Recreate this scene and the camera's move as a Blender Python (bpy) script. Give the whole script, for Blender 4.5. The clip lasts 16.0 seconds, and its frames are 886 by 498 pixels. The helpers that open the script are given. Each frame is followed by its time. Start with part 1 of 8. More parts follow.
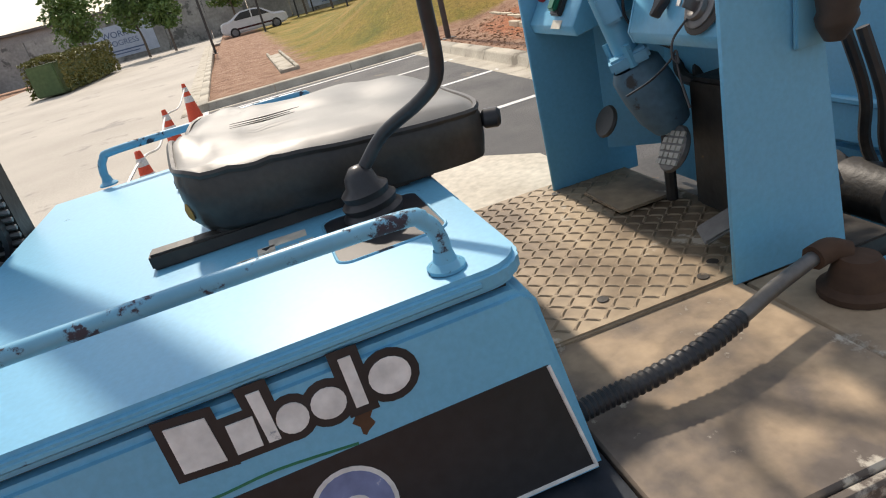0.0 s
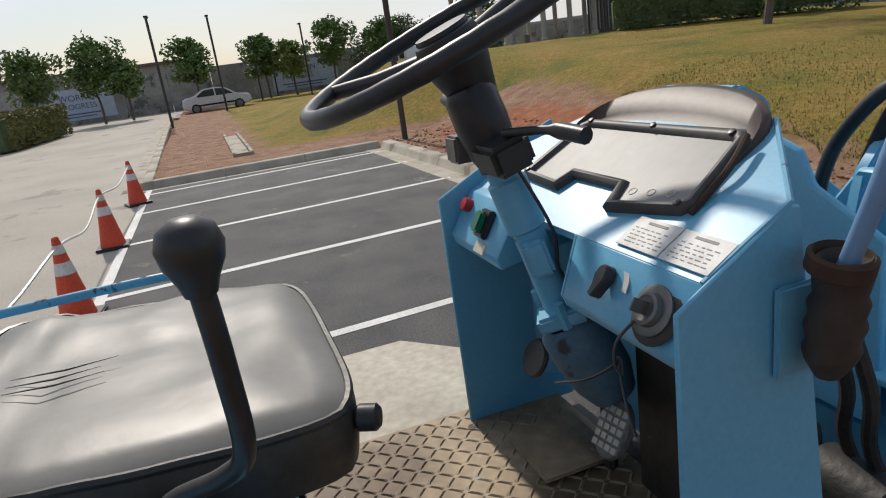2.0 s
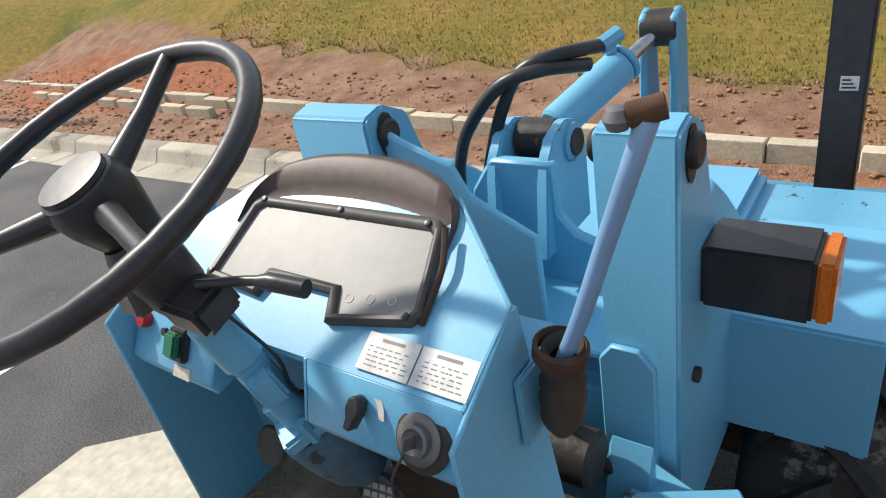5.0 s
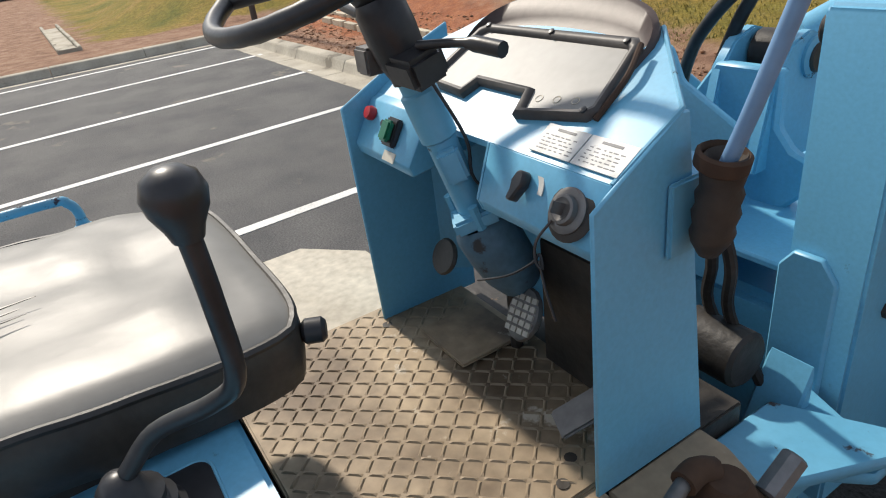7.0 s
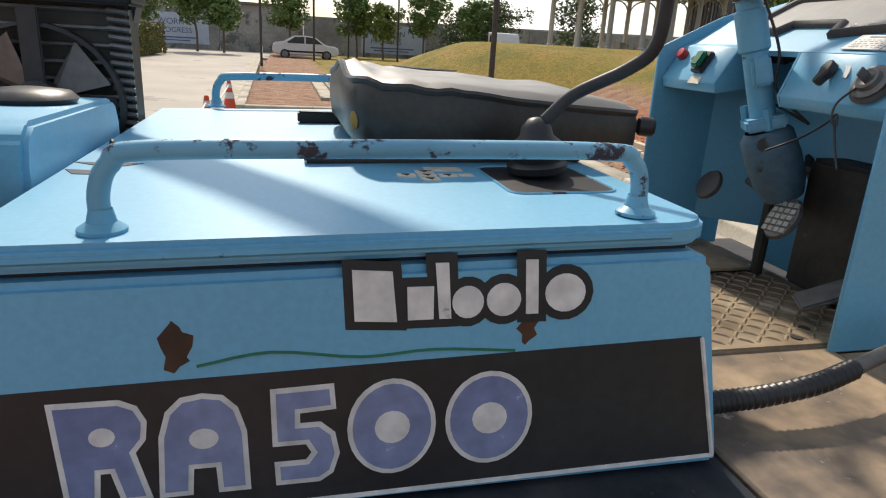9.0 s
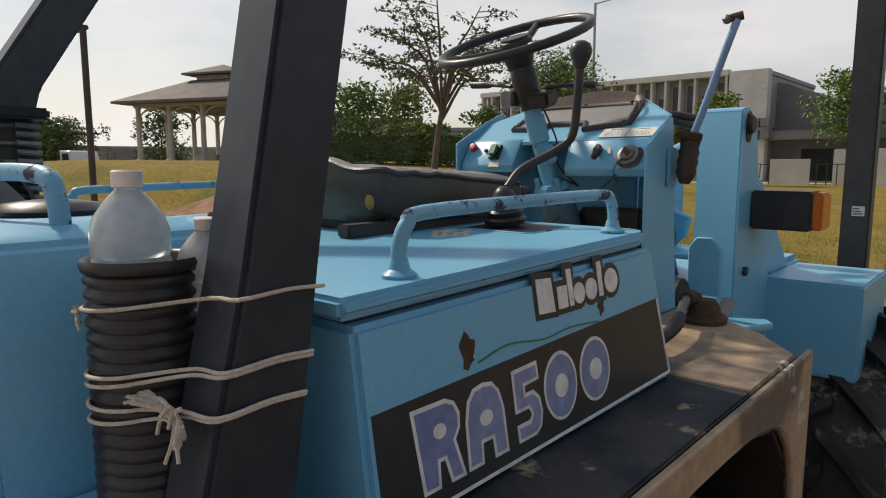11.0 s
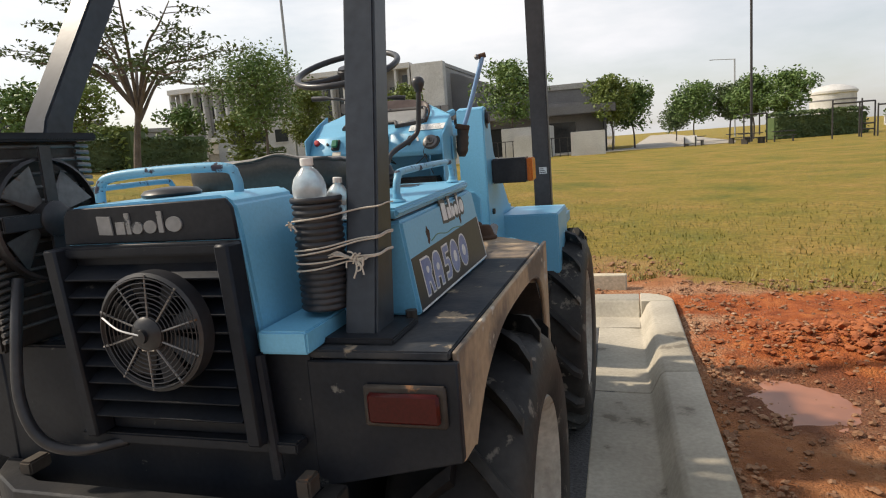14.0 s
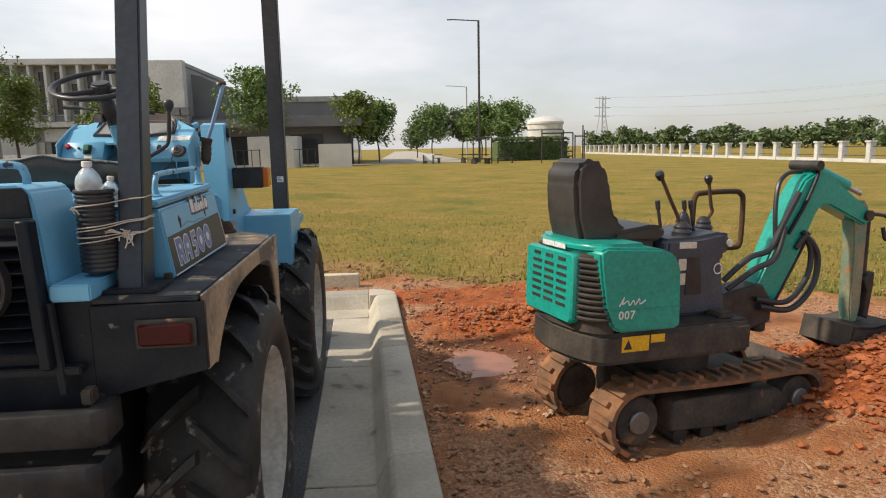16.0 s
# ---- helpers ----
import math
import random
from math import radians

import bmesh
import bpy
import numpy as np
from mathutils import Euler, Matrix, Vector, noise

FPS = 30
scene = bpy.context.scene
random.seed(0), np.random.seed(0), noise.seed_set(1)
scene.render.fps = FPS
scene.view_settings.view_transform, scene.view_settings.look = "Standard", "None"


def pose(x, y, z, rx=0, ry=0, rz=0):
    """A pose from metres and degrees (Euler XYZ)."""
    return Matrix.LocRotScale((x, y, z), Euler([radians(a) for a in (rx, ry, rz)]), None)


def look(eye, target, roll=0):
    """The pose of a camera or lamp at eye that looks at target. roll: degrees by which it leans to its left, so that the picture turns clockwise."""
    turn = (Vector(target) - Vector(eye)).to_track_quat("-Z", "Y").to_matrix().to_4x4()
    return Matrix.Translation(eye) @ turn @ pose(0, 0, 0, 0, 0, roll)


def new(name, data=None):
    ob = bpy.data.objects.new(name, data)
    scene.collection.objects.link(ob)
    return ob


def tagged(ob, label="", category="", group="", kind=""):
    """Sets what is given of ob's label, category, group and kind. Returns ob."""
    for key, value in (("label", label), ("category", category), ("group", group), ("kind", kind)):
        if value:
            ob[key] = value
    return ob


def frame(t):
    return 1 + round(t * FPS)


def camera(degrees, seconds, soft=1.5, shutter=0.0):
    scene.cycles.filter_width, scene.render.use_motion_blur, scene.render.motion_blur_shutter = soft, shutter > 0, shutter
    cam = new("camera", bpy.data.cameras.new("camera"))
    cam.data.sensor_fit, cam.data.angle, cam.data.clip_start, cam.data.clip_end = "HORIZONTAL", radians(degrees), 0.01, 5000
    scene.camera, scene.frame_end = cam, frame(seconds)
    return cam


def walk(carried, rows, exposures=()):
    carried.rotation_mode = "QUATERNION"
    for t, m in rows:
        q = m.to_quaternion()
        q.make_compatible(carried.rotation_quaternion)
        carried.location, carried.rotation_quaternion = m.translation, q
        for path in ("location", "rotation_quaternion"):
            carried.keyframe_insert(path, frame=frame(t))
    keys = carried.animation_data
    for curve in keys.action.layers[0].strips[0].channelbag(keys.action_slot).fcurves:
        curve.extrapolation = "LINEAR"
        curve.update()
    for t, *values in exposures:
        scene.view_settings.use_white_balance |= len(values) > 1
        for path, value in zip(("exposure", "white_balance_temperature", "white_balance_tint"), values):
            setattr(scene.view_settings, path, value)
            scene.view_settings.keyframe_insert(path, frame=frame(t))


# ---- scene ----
cam = camera(68.9, 16.0, soft=1.1)
PATH = [
    (0, (0.759, -0.183, 1.578), (-1.033, 0.191, 0.774), -14.4),
    (0.5, (0.752, -0.094, 1.617), (-1.05, 0.28, 0.833), -11.3),
    (1, (0.72, -0.067, 1.616), (-1.104, 0.352, 0.91), -9.4),
    (1.5, (0.631, -0.017, 1.64), (-1.213, 0.435, 1.013), -8.9),
    (2, (0.511, 0.004, 1.694), (-1.307, 0.602, 1.114), -7.8),
    (2.5, (0.407, 0.007, 1.762), (-1.324, 0.792, 1.14), -7.6),
    (3, (0.368, 0.004, 1.801), (-1.258, 0.942, 1.11), -6.6),
    (3.5, (0.35, -0.015, 1.838), (-1.137, 1.085, 1.077), -6.6),
    (4, (0.36, -0.014, 1.866), (-0.963, 1.239, 1.04), -6.8),
    (4.2, (0.373, 0.002, 1.872), (-0.896, 1.285, 1.006), -8.9),
    (6.3, (0.398, 0.055, 1.805), (-0.622, 1.427, 0.767), -10.7),
    (6.5, (0.425, 0.021, 1.784), (-0.756, 1.267, 0.758), -9.4),
    (7, (0.509, -0.057, 1.732), (-1.035, 0.807, 0.8), -7.7),
    (7.5, (0.636, -0.099, 1.675), (-1.107, 0.278, 0.768), -8.9),
    (8, (0.739, -0.187, 1.598), (-1.063, 0.011, 0.753), -6.3),
    (8.5, (0.766, -0.322, 1.521), (-1.081, -0.005, 0.822), -2.0),
    (8.7, (0.77, -0.343, 1.493), (-1.091, 0.0, 0.846), 1.1),
    (10.8, (0.693, -0.916, 1.433), (-0.653, 0.529, 1.119), 0.6),
    (11, (0.705, -0.963, 1.431), (-0.619, 0.515, 1.175), -0.0),
    (11.5, (0.754, -1.03, 1.432), (-0.398, 0.591, 1.212), -2.3),
    (12, (0.772, -1.088, 1.421), (-0.154, 0.67, 1.195), -3.8),
    (12.5, (0.753, -1.186, 1.417), (-0.032, 0.639, 1.19), -5.2),
    (13, (0.684, -1.355, 1.428), (-0.017, 0.501, 1.174), -4.6),
    (13.5, (0.695, -1.575, 1.432), (0.039, 0.292, 1.142), -4.3),
    (14, (0.723, -1.795, 1.427), (0.158, 0.099, 1.119), -4.3),
    (14.5, (0.742, -2.013, 1.428), (0.342, -0.081, 1.105), -3.8),
    (15, (0.82, -2.204, 1.432), (0.607, -0.243, 1.099), -2.8),
    (15.5, (0.901, -2.364, 1.45), (0.865, -0.39, 1.13), -2.2),
    (16, (0.879, -2.427, 1.444), (1.073, -0.461, 1.134), -1.1),
]
EXPOSURES = [(0, 0.15, 6650, 13), (1, -0.05, 6300, 12), (1.5, -0.25, 6250, 12), (2, -0.46, 6250, 12), (2.5, -0.77, 6200, 12), (3, -0.12, 6200, 12), (3.5, -0.04, 6250, 12), (4, 0.06, 6300, 12), (6.5, 0.25, 6350, 11), (7, 0.05, 6400, 11), (7.5, -0.22, 6450, 12), (8.5, 0.1, 6600, 12), (10.8, -0.3, 6950, 13), (11, -0.37, 6980, 13), (11.5, -0.63, 6950, 13), (12, -0.14, 6950, 13), (12.5, -0.06, 6950, 13), (13.5, 0.02, 6950, 13), (14, 0.08, 6850, 12), (15, 0.08, 6800, 11), (16, 0.04, 6800, 12)]
walk(cam, [(t, look(eye, target, roll)) for t, eye, target, roll in PATH], EXPOSURES)

# ---- world, sun ----
SUN_AZ, SUN_EL = radians(-92), radians(43)      # azimuth from +y towards +x
world = bpy.data.worlds.new("sky")
scene.world = world
world.use_nodes = True
wn, wl = world.node_tree.nodes, world.node_tree.links
wn.clear()
sky = wn.new("ShaderNodeTexSky")
sky.sky_type, sky.sun_disc = "NISHITA", False
sky.sun_elevation, sky.sun_rotation = SUN_EL, SUN_AZ
sky.air_density, sky.dust_density, sky.ozone_density = 1.3, 1.1, 2.5
coord = wn.new("ShaderNodeTexCoord")
cmap = wn.new("ShaderNodeMapping")
cmap.inputs["Scale"].default_value = (1.0, 1.0, 3.2)
cloud = wn.new("ShaderNodeTexNoise")
cloud.inputs["Scale"].default_value, cloud.inputs["Detail"].default_value, cloud.inputs["Roughness"].default_value = 1.7, 7.0, 0.55
cramp = wn.new("ShaderNodeValToRGB")
cramp.color_ramp.elements[0].position, cramp.color_ramp.elements[1].position = 0.43, 0.68
cramp.color_ramp.elements[0].color = (0.34, 0.34, 0.34, 1)
cmix = wn.new("ShaderNodeMixRGB")
# the thin cloud is brighter towards the sun's side
side = wn.new("ShaderNodeSeparateXYZ")
glow = wn.new("ShaderNodeValToRGB")
glow.color_ramp.elements[0].color, glow.color_ramp.elements[1].color = (10.6, 10.7, 10.8, 1), (4.7, 5.3, 6.3, 1)
half = wn.new("ShaderNodeMath")
half.operation, half.inputs[1].default_value, half.inputs[2].default_value = "MULTIPLY_ADD", 0.5, 0.5
wl.new(coord.outputs["Generated"], side.inputs["Vector"])
wl.new(side.outputs["X"], half.inputs[0])
wl.new(half.outputs[0], glow.inputs["Fac"])
wl.new(glow.outputs["Color"], cmix.inputs["Color2"])
back = wn.new("ShaderNodeBackground")
back.inputs["Strength"].default_value = 0.112
wout = wn.new("ShaderNodeOutputWorld")
wl.new(coord.outputs["Generated"], cmap.inputs["Vector"])
wl.new(cmap.outputs["Vector"], cloud.inputs["Vector"])
wl.new(cloud.outputs["Fac"], cramp.inputs["Fac"])
wl.new(cramp.outputs["Color"], cmix.inputs["Fac"])
wl.new(sky.outputs["Color"], cmix.inputs["Color1"])
wl.new(cmix.outputs["Color"], back.inputs["Color"])
wl.new(back.outputs["Background"], wout.inputs["Surface"])
sun = new("sun", bpy.data.lights.new("sun", "SUN"))
sun.data.energy, sun.data.angle, sun.data.color = 4.3, radians(2.2), (1.0, 0.91, 0.77)
sun.matrix_world = look((math.sin(SUN_AZ) * math.cos(SUN_EL) * 50, math.cos(SUN_AZ) * math.cos(SUN_EL) * 50, math.sin(SUN_EL) * 50), (0, 0, 0))

# ---- materials ----
MATS = {}


def surface(name, col, col2=None, rough=0.6, metal=0.0, coarse=3.0, fine=60.0, bump=0.15, wear=None, wear_at=0.66, wear_scale=9.0,
            spread=(0.35, 0.65), coat=0.0, bump_dist=0.004, pieces=0.0, trans=0.0, wear_rough=0.9, ior=1.45, streak=None, grainy=0.45, coat_rough=0.03):
    """A painted, stony or earthy surface: two tones mixed by coarse noise, fine grain, patches of wear, relief."""
    if name in MATS:
        return MATS[name]
    m = bpy.data.materials.new(name)
    m.use_nodes = True
    n, l = m.node_tree.nodes, m.node_tree.links
    p = n["Principled BSDF"]
    col2 = col2 or tuple(c * 0.8 for c in col)
    tc = n.new("ShaderNodeTexCoord")
    vec = tc.outputs["Object"]
    if streak:
        mp = n.new("ShaderNodeMapping")
        mp.inputs["Scale"].default_value = streak
        l.new(vec, mp.inputs["Vector"])
        vec = mp.outputs["Vector"]
    a = n.new("ShaderNodeTexNoise")
    a.inputs["Scale"].default_value, a.inputs["Detail"].default_value = coarse, 6
    l.new(vec, a.inputs["Vector"])
    ra = n.new("ShaderNodeValToRGB")
    ra.color_ramp.elements[0].position, ra.color_ramp.elements[1].position = spread
    ra.color_ramp.elements[0].color, ra.color_ramp.elements[1].color = (*col, 1), (*col2, 1)
    l.new(a.outputs["Fac"], ra.inputs["Fac"])
    b = n.new("ShaderNodeTexNoise")
    b.inputs["Scale"].default_value, b.inputs["Detail"].default_value = fine, 4
    l.new(vec, b.inputs["Vector"])
    grain = n.new("ShaderNodeMixRGB")
    grain.blend_type = "MULTIPLY"
    grain.inputs["Fac"].default_value = grainy
    rb = n.new("ShaderNodeValToRGB")
    rb.color_ramp.elements[0].position, rb.color_ramp.elements[1].position = 0.3, 0.7
    rb.color_ramp.elements[0].color, rb.color_ramp.elements[1].color = (0.55, 0.55, 0.55, 1), (1.25, 1.25, 1.25, 1)
    l.new(b.outputs["Fac"], rb.inputs["Fac"])
    l.new(ra.outputs["Color"], grain.inputs["Color1"])
    l.new(rb.outputs["Color"], grain.inputs["Color2"])
    out = grain.outputs["Color"]
    rough_out = None
    if wear:
        w = n.new("ShaderNodeTexNoise")
        w.inputs["Scale"].default_value, w.inputs["Detail"].default_value, w.inputs["Roughness"].default_value = wear_scale, 9, 0.65
        l.new(tc.outputs["Object"], w.inputs["Vector"])
        rw = n.new("ShaderNodeValToRGB")
        rw.color_ramp.elements[0].position, rw.color_ramp.elements[1].position = wear_at, wear_at + 0.045
        l.new(w.outputs["Fac"], rw.inputs["Fac"])
        mw = n.new("ShaderNodeMixRGB")
        mw.inputs["Color2"].default_value = (*wear, 1)
        l.new(rw.outputs["Color"], mw.inputs["Fac"])
        l.new(out, mw.inputs["Color1"])
        out = mw.outputs["Color"]
        mr = n.new("ShaderNodeMapRange")
        mr.inputs["To Min"].default_value, mr.inputs["To Max"].default_value = rough, wear_rough
        l.new(rw.outputs["Color"], mr.inputs["Value"])
        rough_out = mr.outputs["Result"]
    if pieces:
        oi = n.new("ShaderNodeObjectInfo")
        hv = n.new("ShaderNodeHueSaturation")
        mr2 = n.new("ShaderNodeMapRange")
        mr2.inputs["To Min"].default_value, mr2.inputs["To Max"].default_value = 1 - pieces, 1 + pieces
        l.new(oi.outputs["Random"], mr2.inputs["Value"])
        l.new(mr2.outputs["Result"], hv.inputs["Value"])
        l.new(out, hv.inputs["Color"])
        out = hv.outputs["Color"]
    l.new(out, p.inputs["Base Color"])
    p.inputs["Roughness"].default_value, p.inputs["Metallic"].default_value = rough, metal
    if rough_out:
        l.new(rough_out, p.inputs["Roughness"])
    p.inputs["Coat Weight"].default_value, p.inputs["Coat Roughness"].default_value = coat, coat_rough
    p.inputs["Transmission Weight"].default_value = trans
    p.inputs["IOR"].default_value = ior
    if bump:
        bp = n.new("ShaderNodeBump")
        bp.inputs["Strength"].default_value, bp.inputs["Distance"].default_value = bump, bump_dist
        l.new(b.outputs["Fac"], bp.inputs["Height"])
        l.new(bp.outputs["Normal"], p.inputs["Normal"])
    MATS[name] = m
    return m


def plain_glass(name, tint, rough=0.05):
    m = bpy.data.materials.new(name)
    m.use_nodes = True
    p = m.node_tree.nodes["Principled BSDF"]
    p.inputs["Base Color"].default_value = (*tint, 1)
    p.inputs["Roughness"].default_value, p.inputs["Transmission Weight"].default_value = rough, 1.0
    return m


BLUE = surface("blue_paint", (0.150, 0.435, 0.63), (0.130, 0.395, 0.585), 0.42, coarse=2.5, fine=160, bump=0.03, wear=(0.06, 0.085, 0.10), wear_at=0.70, wear_scale=19, coat=0.22, coat_rough=0.38, grainy=0.16)
BLUE_WORN = surface("worn_blue_paint", (0.15, 0.41, 0.58), (0.11, 0.34, 0.50), 0.4, coarse=5, fine=80, bump=0.08, wear=(0.05, 0.045, 0.05), wear_at=0.62, wear_scale=22, grainy=0.15)
BLUE_PALE = surface("faded_blue_paint", (0.24, 0.40, 0.62), (0.18, 0.32, 0.52), 0.38, coarse=8, fine=60, bump=0.05, wear=(0.06, 0.06, 0.07), wear_at=0.72, wear_scale=30, grainy=0.15)
BLUE_CHIP = surface("chipped_blue_tube_paint", (0.17, 0.42, 0.58), (0.12, 0.33, 0.48), 0.4, coarse=5, fine=80, bump=0.1, wear=(0.05, 0.045, 0.06), wear_at=0.555, wear_scale=36, grainy=0.15)
# worn blue darkened in the colour itself, for the shaded foot well
VALVE = surface("shade_darkened_blue_casting", (0.085, 0.17, 0.23), (0.06, 0.12, 0.165), 0.6, coarse=9, fine=60, bump=0.15, wear=(0.05, 0.05, 0.05), wear_at=0.62, wear_scale=16)
GAITER = surface("perished_brown_rubber", (0.030, 0.024, 0.020), (0.060, 0.045, 0.034), 0.65, coarse=14, fine=50, bump=0.5)
NAVY = surface("dark_blue_grey_paint", (0.008, 0.011, 0.017), (0.020, 0.022, 0.026), 0.46, coarse=7, fine=90, bump=0.08, wear=(0.15, 0.145, 0.13), wear_at=0.66, wear_scale=17, ior=1.30)
POSTGREY = surface("dark_post_paint", (0.024, 0.031, 0.042), (0.042, 0.050, 0.060), 0.36, coarse=5, fine=50, bump=0.04, wear=(0.16, 0.16, 0.16), wear_at=0.7, wear_scale=18, ior=1.38)
DECK = surface("worn_deck_steel", (0.016, 0.022, 0.031), (0.050, 0.051, 0.053), 0.62, coarse=7, fine=70, bump=0.2, wear=(0.30, 0.24, 0.17), wear_at=0.60, wear_scale=9, spread=(0.42, 0.62), ior=1.3)
RUSTDECK = surface("rusty_step_steel", (0.36, 0.265, 0.17), (0.115, 0.092, 0.075), 0.66, coarse=5, fine=45, bump=0.3, spread=(0.44, 0.57), wear=(0.44, 0.40, 0.33), wear_at=0.60, wear_scale=10)
PLATE = surface("sandy_tread_plate", (0.38, 0.295, 0.195), (0.135, 0.092, 0.055), 0.60, metal=0.1, coarse=6, fine=45, bump=0.2, spread=(0.40, 0.64), wear=(0.50, 0.44, 0.35), wear_at=0.61, wear_scale=10)
SAND = surface("dusty_bare_deck", (0.52, 0.47, 0.38), (0.42, 0.37, 0.29), 0.7, coarse=5, fine=50, bump=0.15, wear=(0.24, 0.20, 0.15), wear_at=0.68, wear_scale=7)
GREASE = surface("greasy_black_iron", (0.02, 0.018, 0.016), (0.05, 0.042, 0.035), 0.55, coarse=12, fine=60, bump=0.4, wear=(0.18, 0.12, 0.07), wear_at=0.66, wear_scale=16)
BLACK = surface("black_plastic", (0.018, 0.018, 0.02), (0.035, 0.035, 0.037), 0.38, coarse=10, fine=90, bump=0.06)
RUBBER = surface("tyre_rubber", (0.014, 0.014, 0.015), (0.040, 0.039, 0.036), 0.62, coarse=6, fine=50, bump=0.35, wear=(0.17, 0.155, 0.13), wear_at=0.58, wear_scale=9, ior=1.35)
RIM = surface("dirty_white_rim", (0.46, 0.44, 0.38), (0.30, 0.27, 0.22), 0.6, coarse=8, fine=50, bump=0.12, wear=(0.2, 0.13, 0.08), wear_at=0.64, wear_scale=12)
# seat top: base colour raised above the black sides to carry sky glare
SEATTOP = surface("sheen_paled_seat_vinyl", (0.165, 0.158, 0.142), (0.215, 0.205, 0.185), 0.43, coarse=5, fine=45, bump=0.08, wear=(0.09, 0.085, 0.075), wear_at=0.70, wear_scale=7, grainy=0.12)
SEATSIDE = surface("black_seat_vinyl", (0.028, 0.026, 0.024), (0.055, 0.048, 0.04), 0.4, coarse=8, fine=120, bump=0.12)
FOAM = surface("yellow_foam", (0.42, 0.27, 0.08), (0.25, 0.15, 0.05), 0.95, bump=0.4)
WHITE = surface("white_print", (0.72, 0.72, 0.70), (0.6, 0.6, 0.58), 0.5, bump=0.02, wear=(0.3, 0.33, 0.36), wear_at=0.70, wear_scale=40)
MARKGREY = surface("faded_grey_print", (0.34, 0.34, 0.33), (0.24, 0.24, 0.235), 0.6, bump=0.02, wear=(0.05, 0.055, 0.06), wear_at=0.60, wear_scale=40)
LILAC = surface("faded_purple_print", (0.15, 0.19, 0.36), (0.23, 0.27, 0.43), 0.5, bump=0.02, wear=(0.45, 0.47, 0.55), wear_at=0.66, wear_scale=60)
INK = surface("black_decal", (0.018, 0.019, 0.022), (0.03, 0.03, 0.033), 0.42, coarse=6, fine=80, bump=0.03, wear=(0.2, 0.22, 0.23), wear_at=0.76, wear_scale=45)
PAPER = surface("dusty_paper_label", (0.66, 0.62, 0.52), (0.55, 0.50, 0.40), 0.6, bump=0.02)
GLASSY = surface("dusty_instrument_glass", (0.25, 0.25, 0.24), (0.20, 0.20, 0.19), 0.48, coarse=6, fine=50, bump=0.01, coat=0.0, grainy=0.2, wear=(0.31, 0.30, 0.28), wear_at=0.60, wear_scale=14, wear_rough=0.6)
BEZEL = surface("dusty_dark_bezel", (0.055, 0.050, 0.048), (0.085, 0.078, 0.072), 0.5, coarse=9, fine=70, bump=0.06)
BROWNPL = surface("sun_bleached_brown_plastic", (0.060, 0.044, 0.040), (0.10, 0.076, 0.07), 0.40, coarse=6, fine=60, bump=0.04, ior=1.22)
CHROME = surface("worn_chrome", (0.55, 0.55, 0.55), (0.4, 0.4, 0.4), 0.22, metal=1.0, bump=0.03)
STEEL = surface("grey_steel", (0.22, 0.22, 0.22), (0.15, 0.14, 0.13), 0.5, metal=0.6, bump=0.1, wear=(0.16, 0.09, 0.05), wear_at=0.64)
RED = surface("red_plastic", (0.50, 0.03, 0.03), (0.4, 0.02, 0.03), 0.35, bump=0.02)
GREEN = surface("green_plastic", (0.01, 0.16, 0.08), (0.01, 0.12, 0.06), 0.35, bump=0.02)
REDLENS = surface("dark_red_lens", (0.060, 0.007, 0.006), (0.040, 0.006, 0.005), 0.30, bump=0.08, fine=160, ior=1.3, wear=(0.09, 0.05, 0.04), wear_at=0.64, wear_scale=30)
AMBER = surface("amber_lens", (0.62, 0.17, 0.02), (0.5, 0.13, 0.02), 0.25, bump=0.05, fine=200)
RUST = surface("brown_rust", (0.10, 0.05, 0.025), (0.05, 0.03, 0.02), 0.9, bump=0.3)
ROPE = surface("grubby_white_rope", (0.60, 0.55, 0.47), (0.45, 0.40, 0.33), 0.9, fine=300, bump=0.5)
PET = surface("clear_bottle_plastic", (0.85, 0.87, 0.86), (0.8, 0.82, 0.8), 0.16, bump=0.03, trans=0.6, ior=1.3)
TEAL = surface("teal_paint", (0.005, 0.33, 0.26), (0.004, 0.27, 0.21), 0.32, coarse=3, fine=60, bump=0.03, wear=(0.10, 0.09, 0.08), wear_at=0.74, wear_scale=14, coat=0.15)
TEAL_WORN = surface("worn_teal_paint", (0.01, 0.26, 0.20), (0.01, 0.20, 0.15), 0.45, coarse=5, fine=60, bump=0.08, wear=(0.12, 0.10, 0.07), wear_at=0.56, wear_scale=9)
MUDDY = surface("muddy_dark_steel", (0.045, 0.04, 0.037), (0.09, 0.075, 0.06), 0.65, coarse=6, fine=50, bump=0.25, wear=(0.24, 0.12, 0.06), wear_at=0.62, wear_scale=8, ior=1.22)
TRACKMUD = surface("clay_caked_rubber_track", (0.26, 0.12, 0.055), (0.11, 0.07, 0.045), 0.85, coarse=6, fine=40, bump=0.5, wear=(0.33, 0.14, 0.06), wear_at=0.56, wear_scale=7)
PODGREY = surface("dull_blue_grey_cover", (0.040, 0.050, 0.066), (0.058, 0.068, 0.084), 0.5, coarse=9, fine=70, bump=0.1, wear=(0.16, 0.16, 0.16), wear_at=0.68, wear_scale=14)
LABELPAPER = surface("white_instruction_paper", (0.70, 0.70, 0.67), (0.60, 0.59, 0.55), 0.55, coarse=14, fine=60, bump=0.02, wear=(0.36, 0.30, 0.24), wear_at=0.66, wear_scale=30)
FADEDINK = surface("faded_grey_ink", (0.27, 0.27, 0.27), (0.20, 0.20, 0.20), 0.6, bump=0.0)
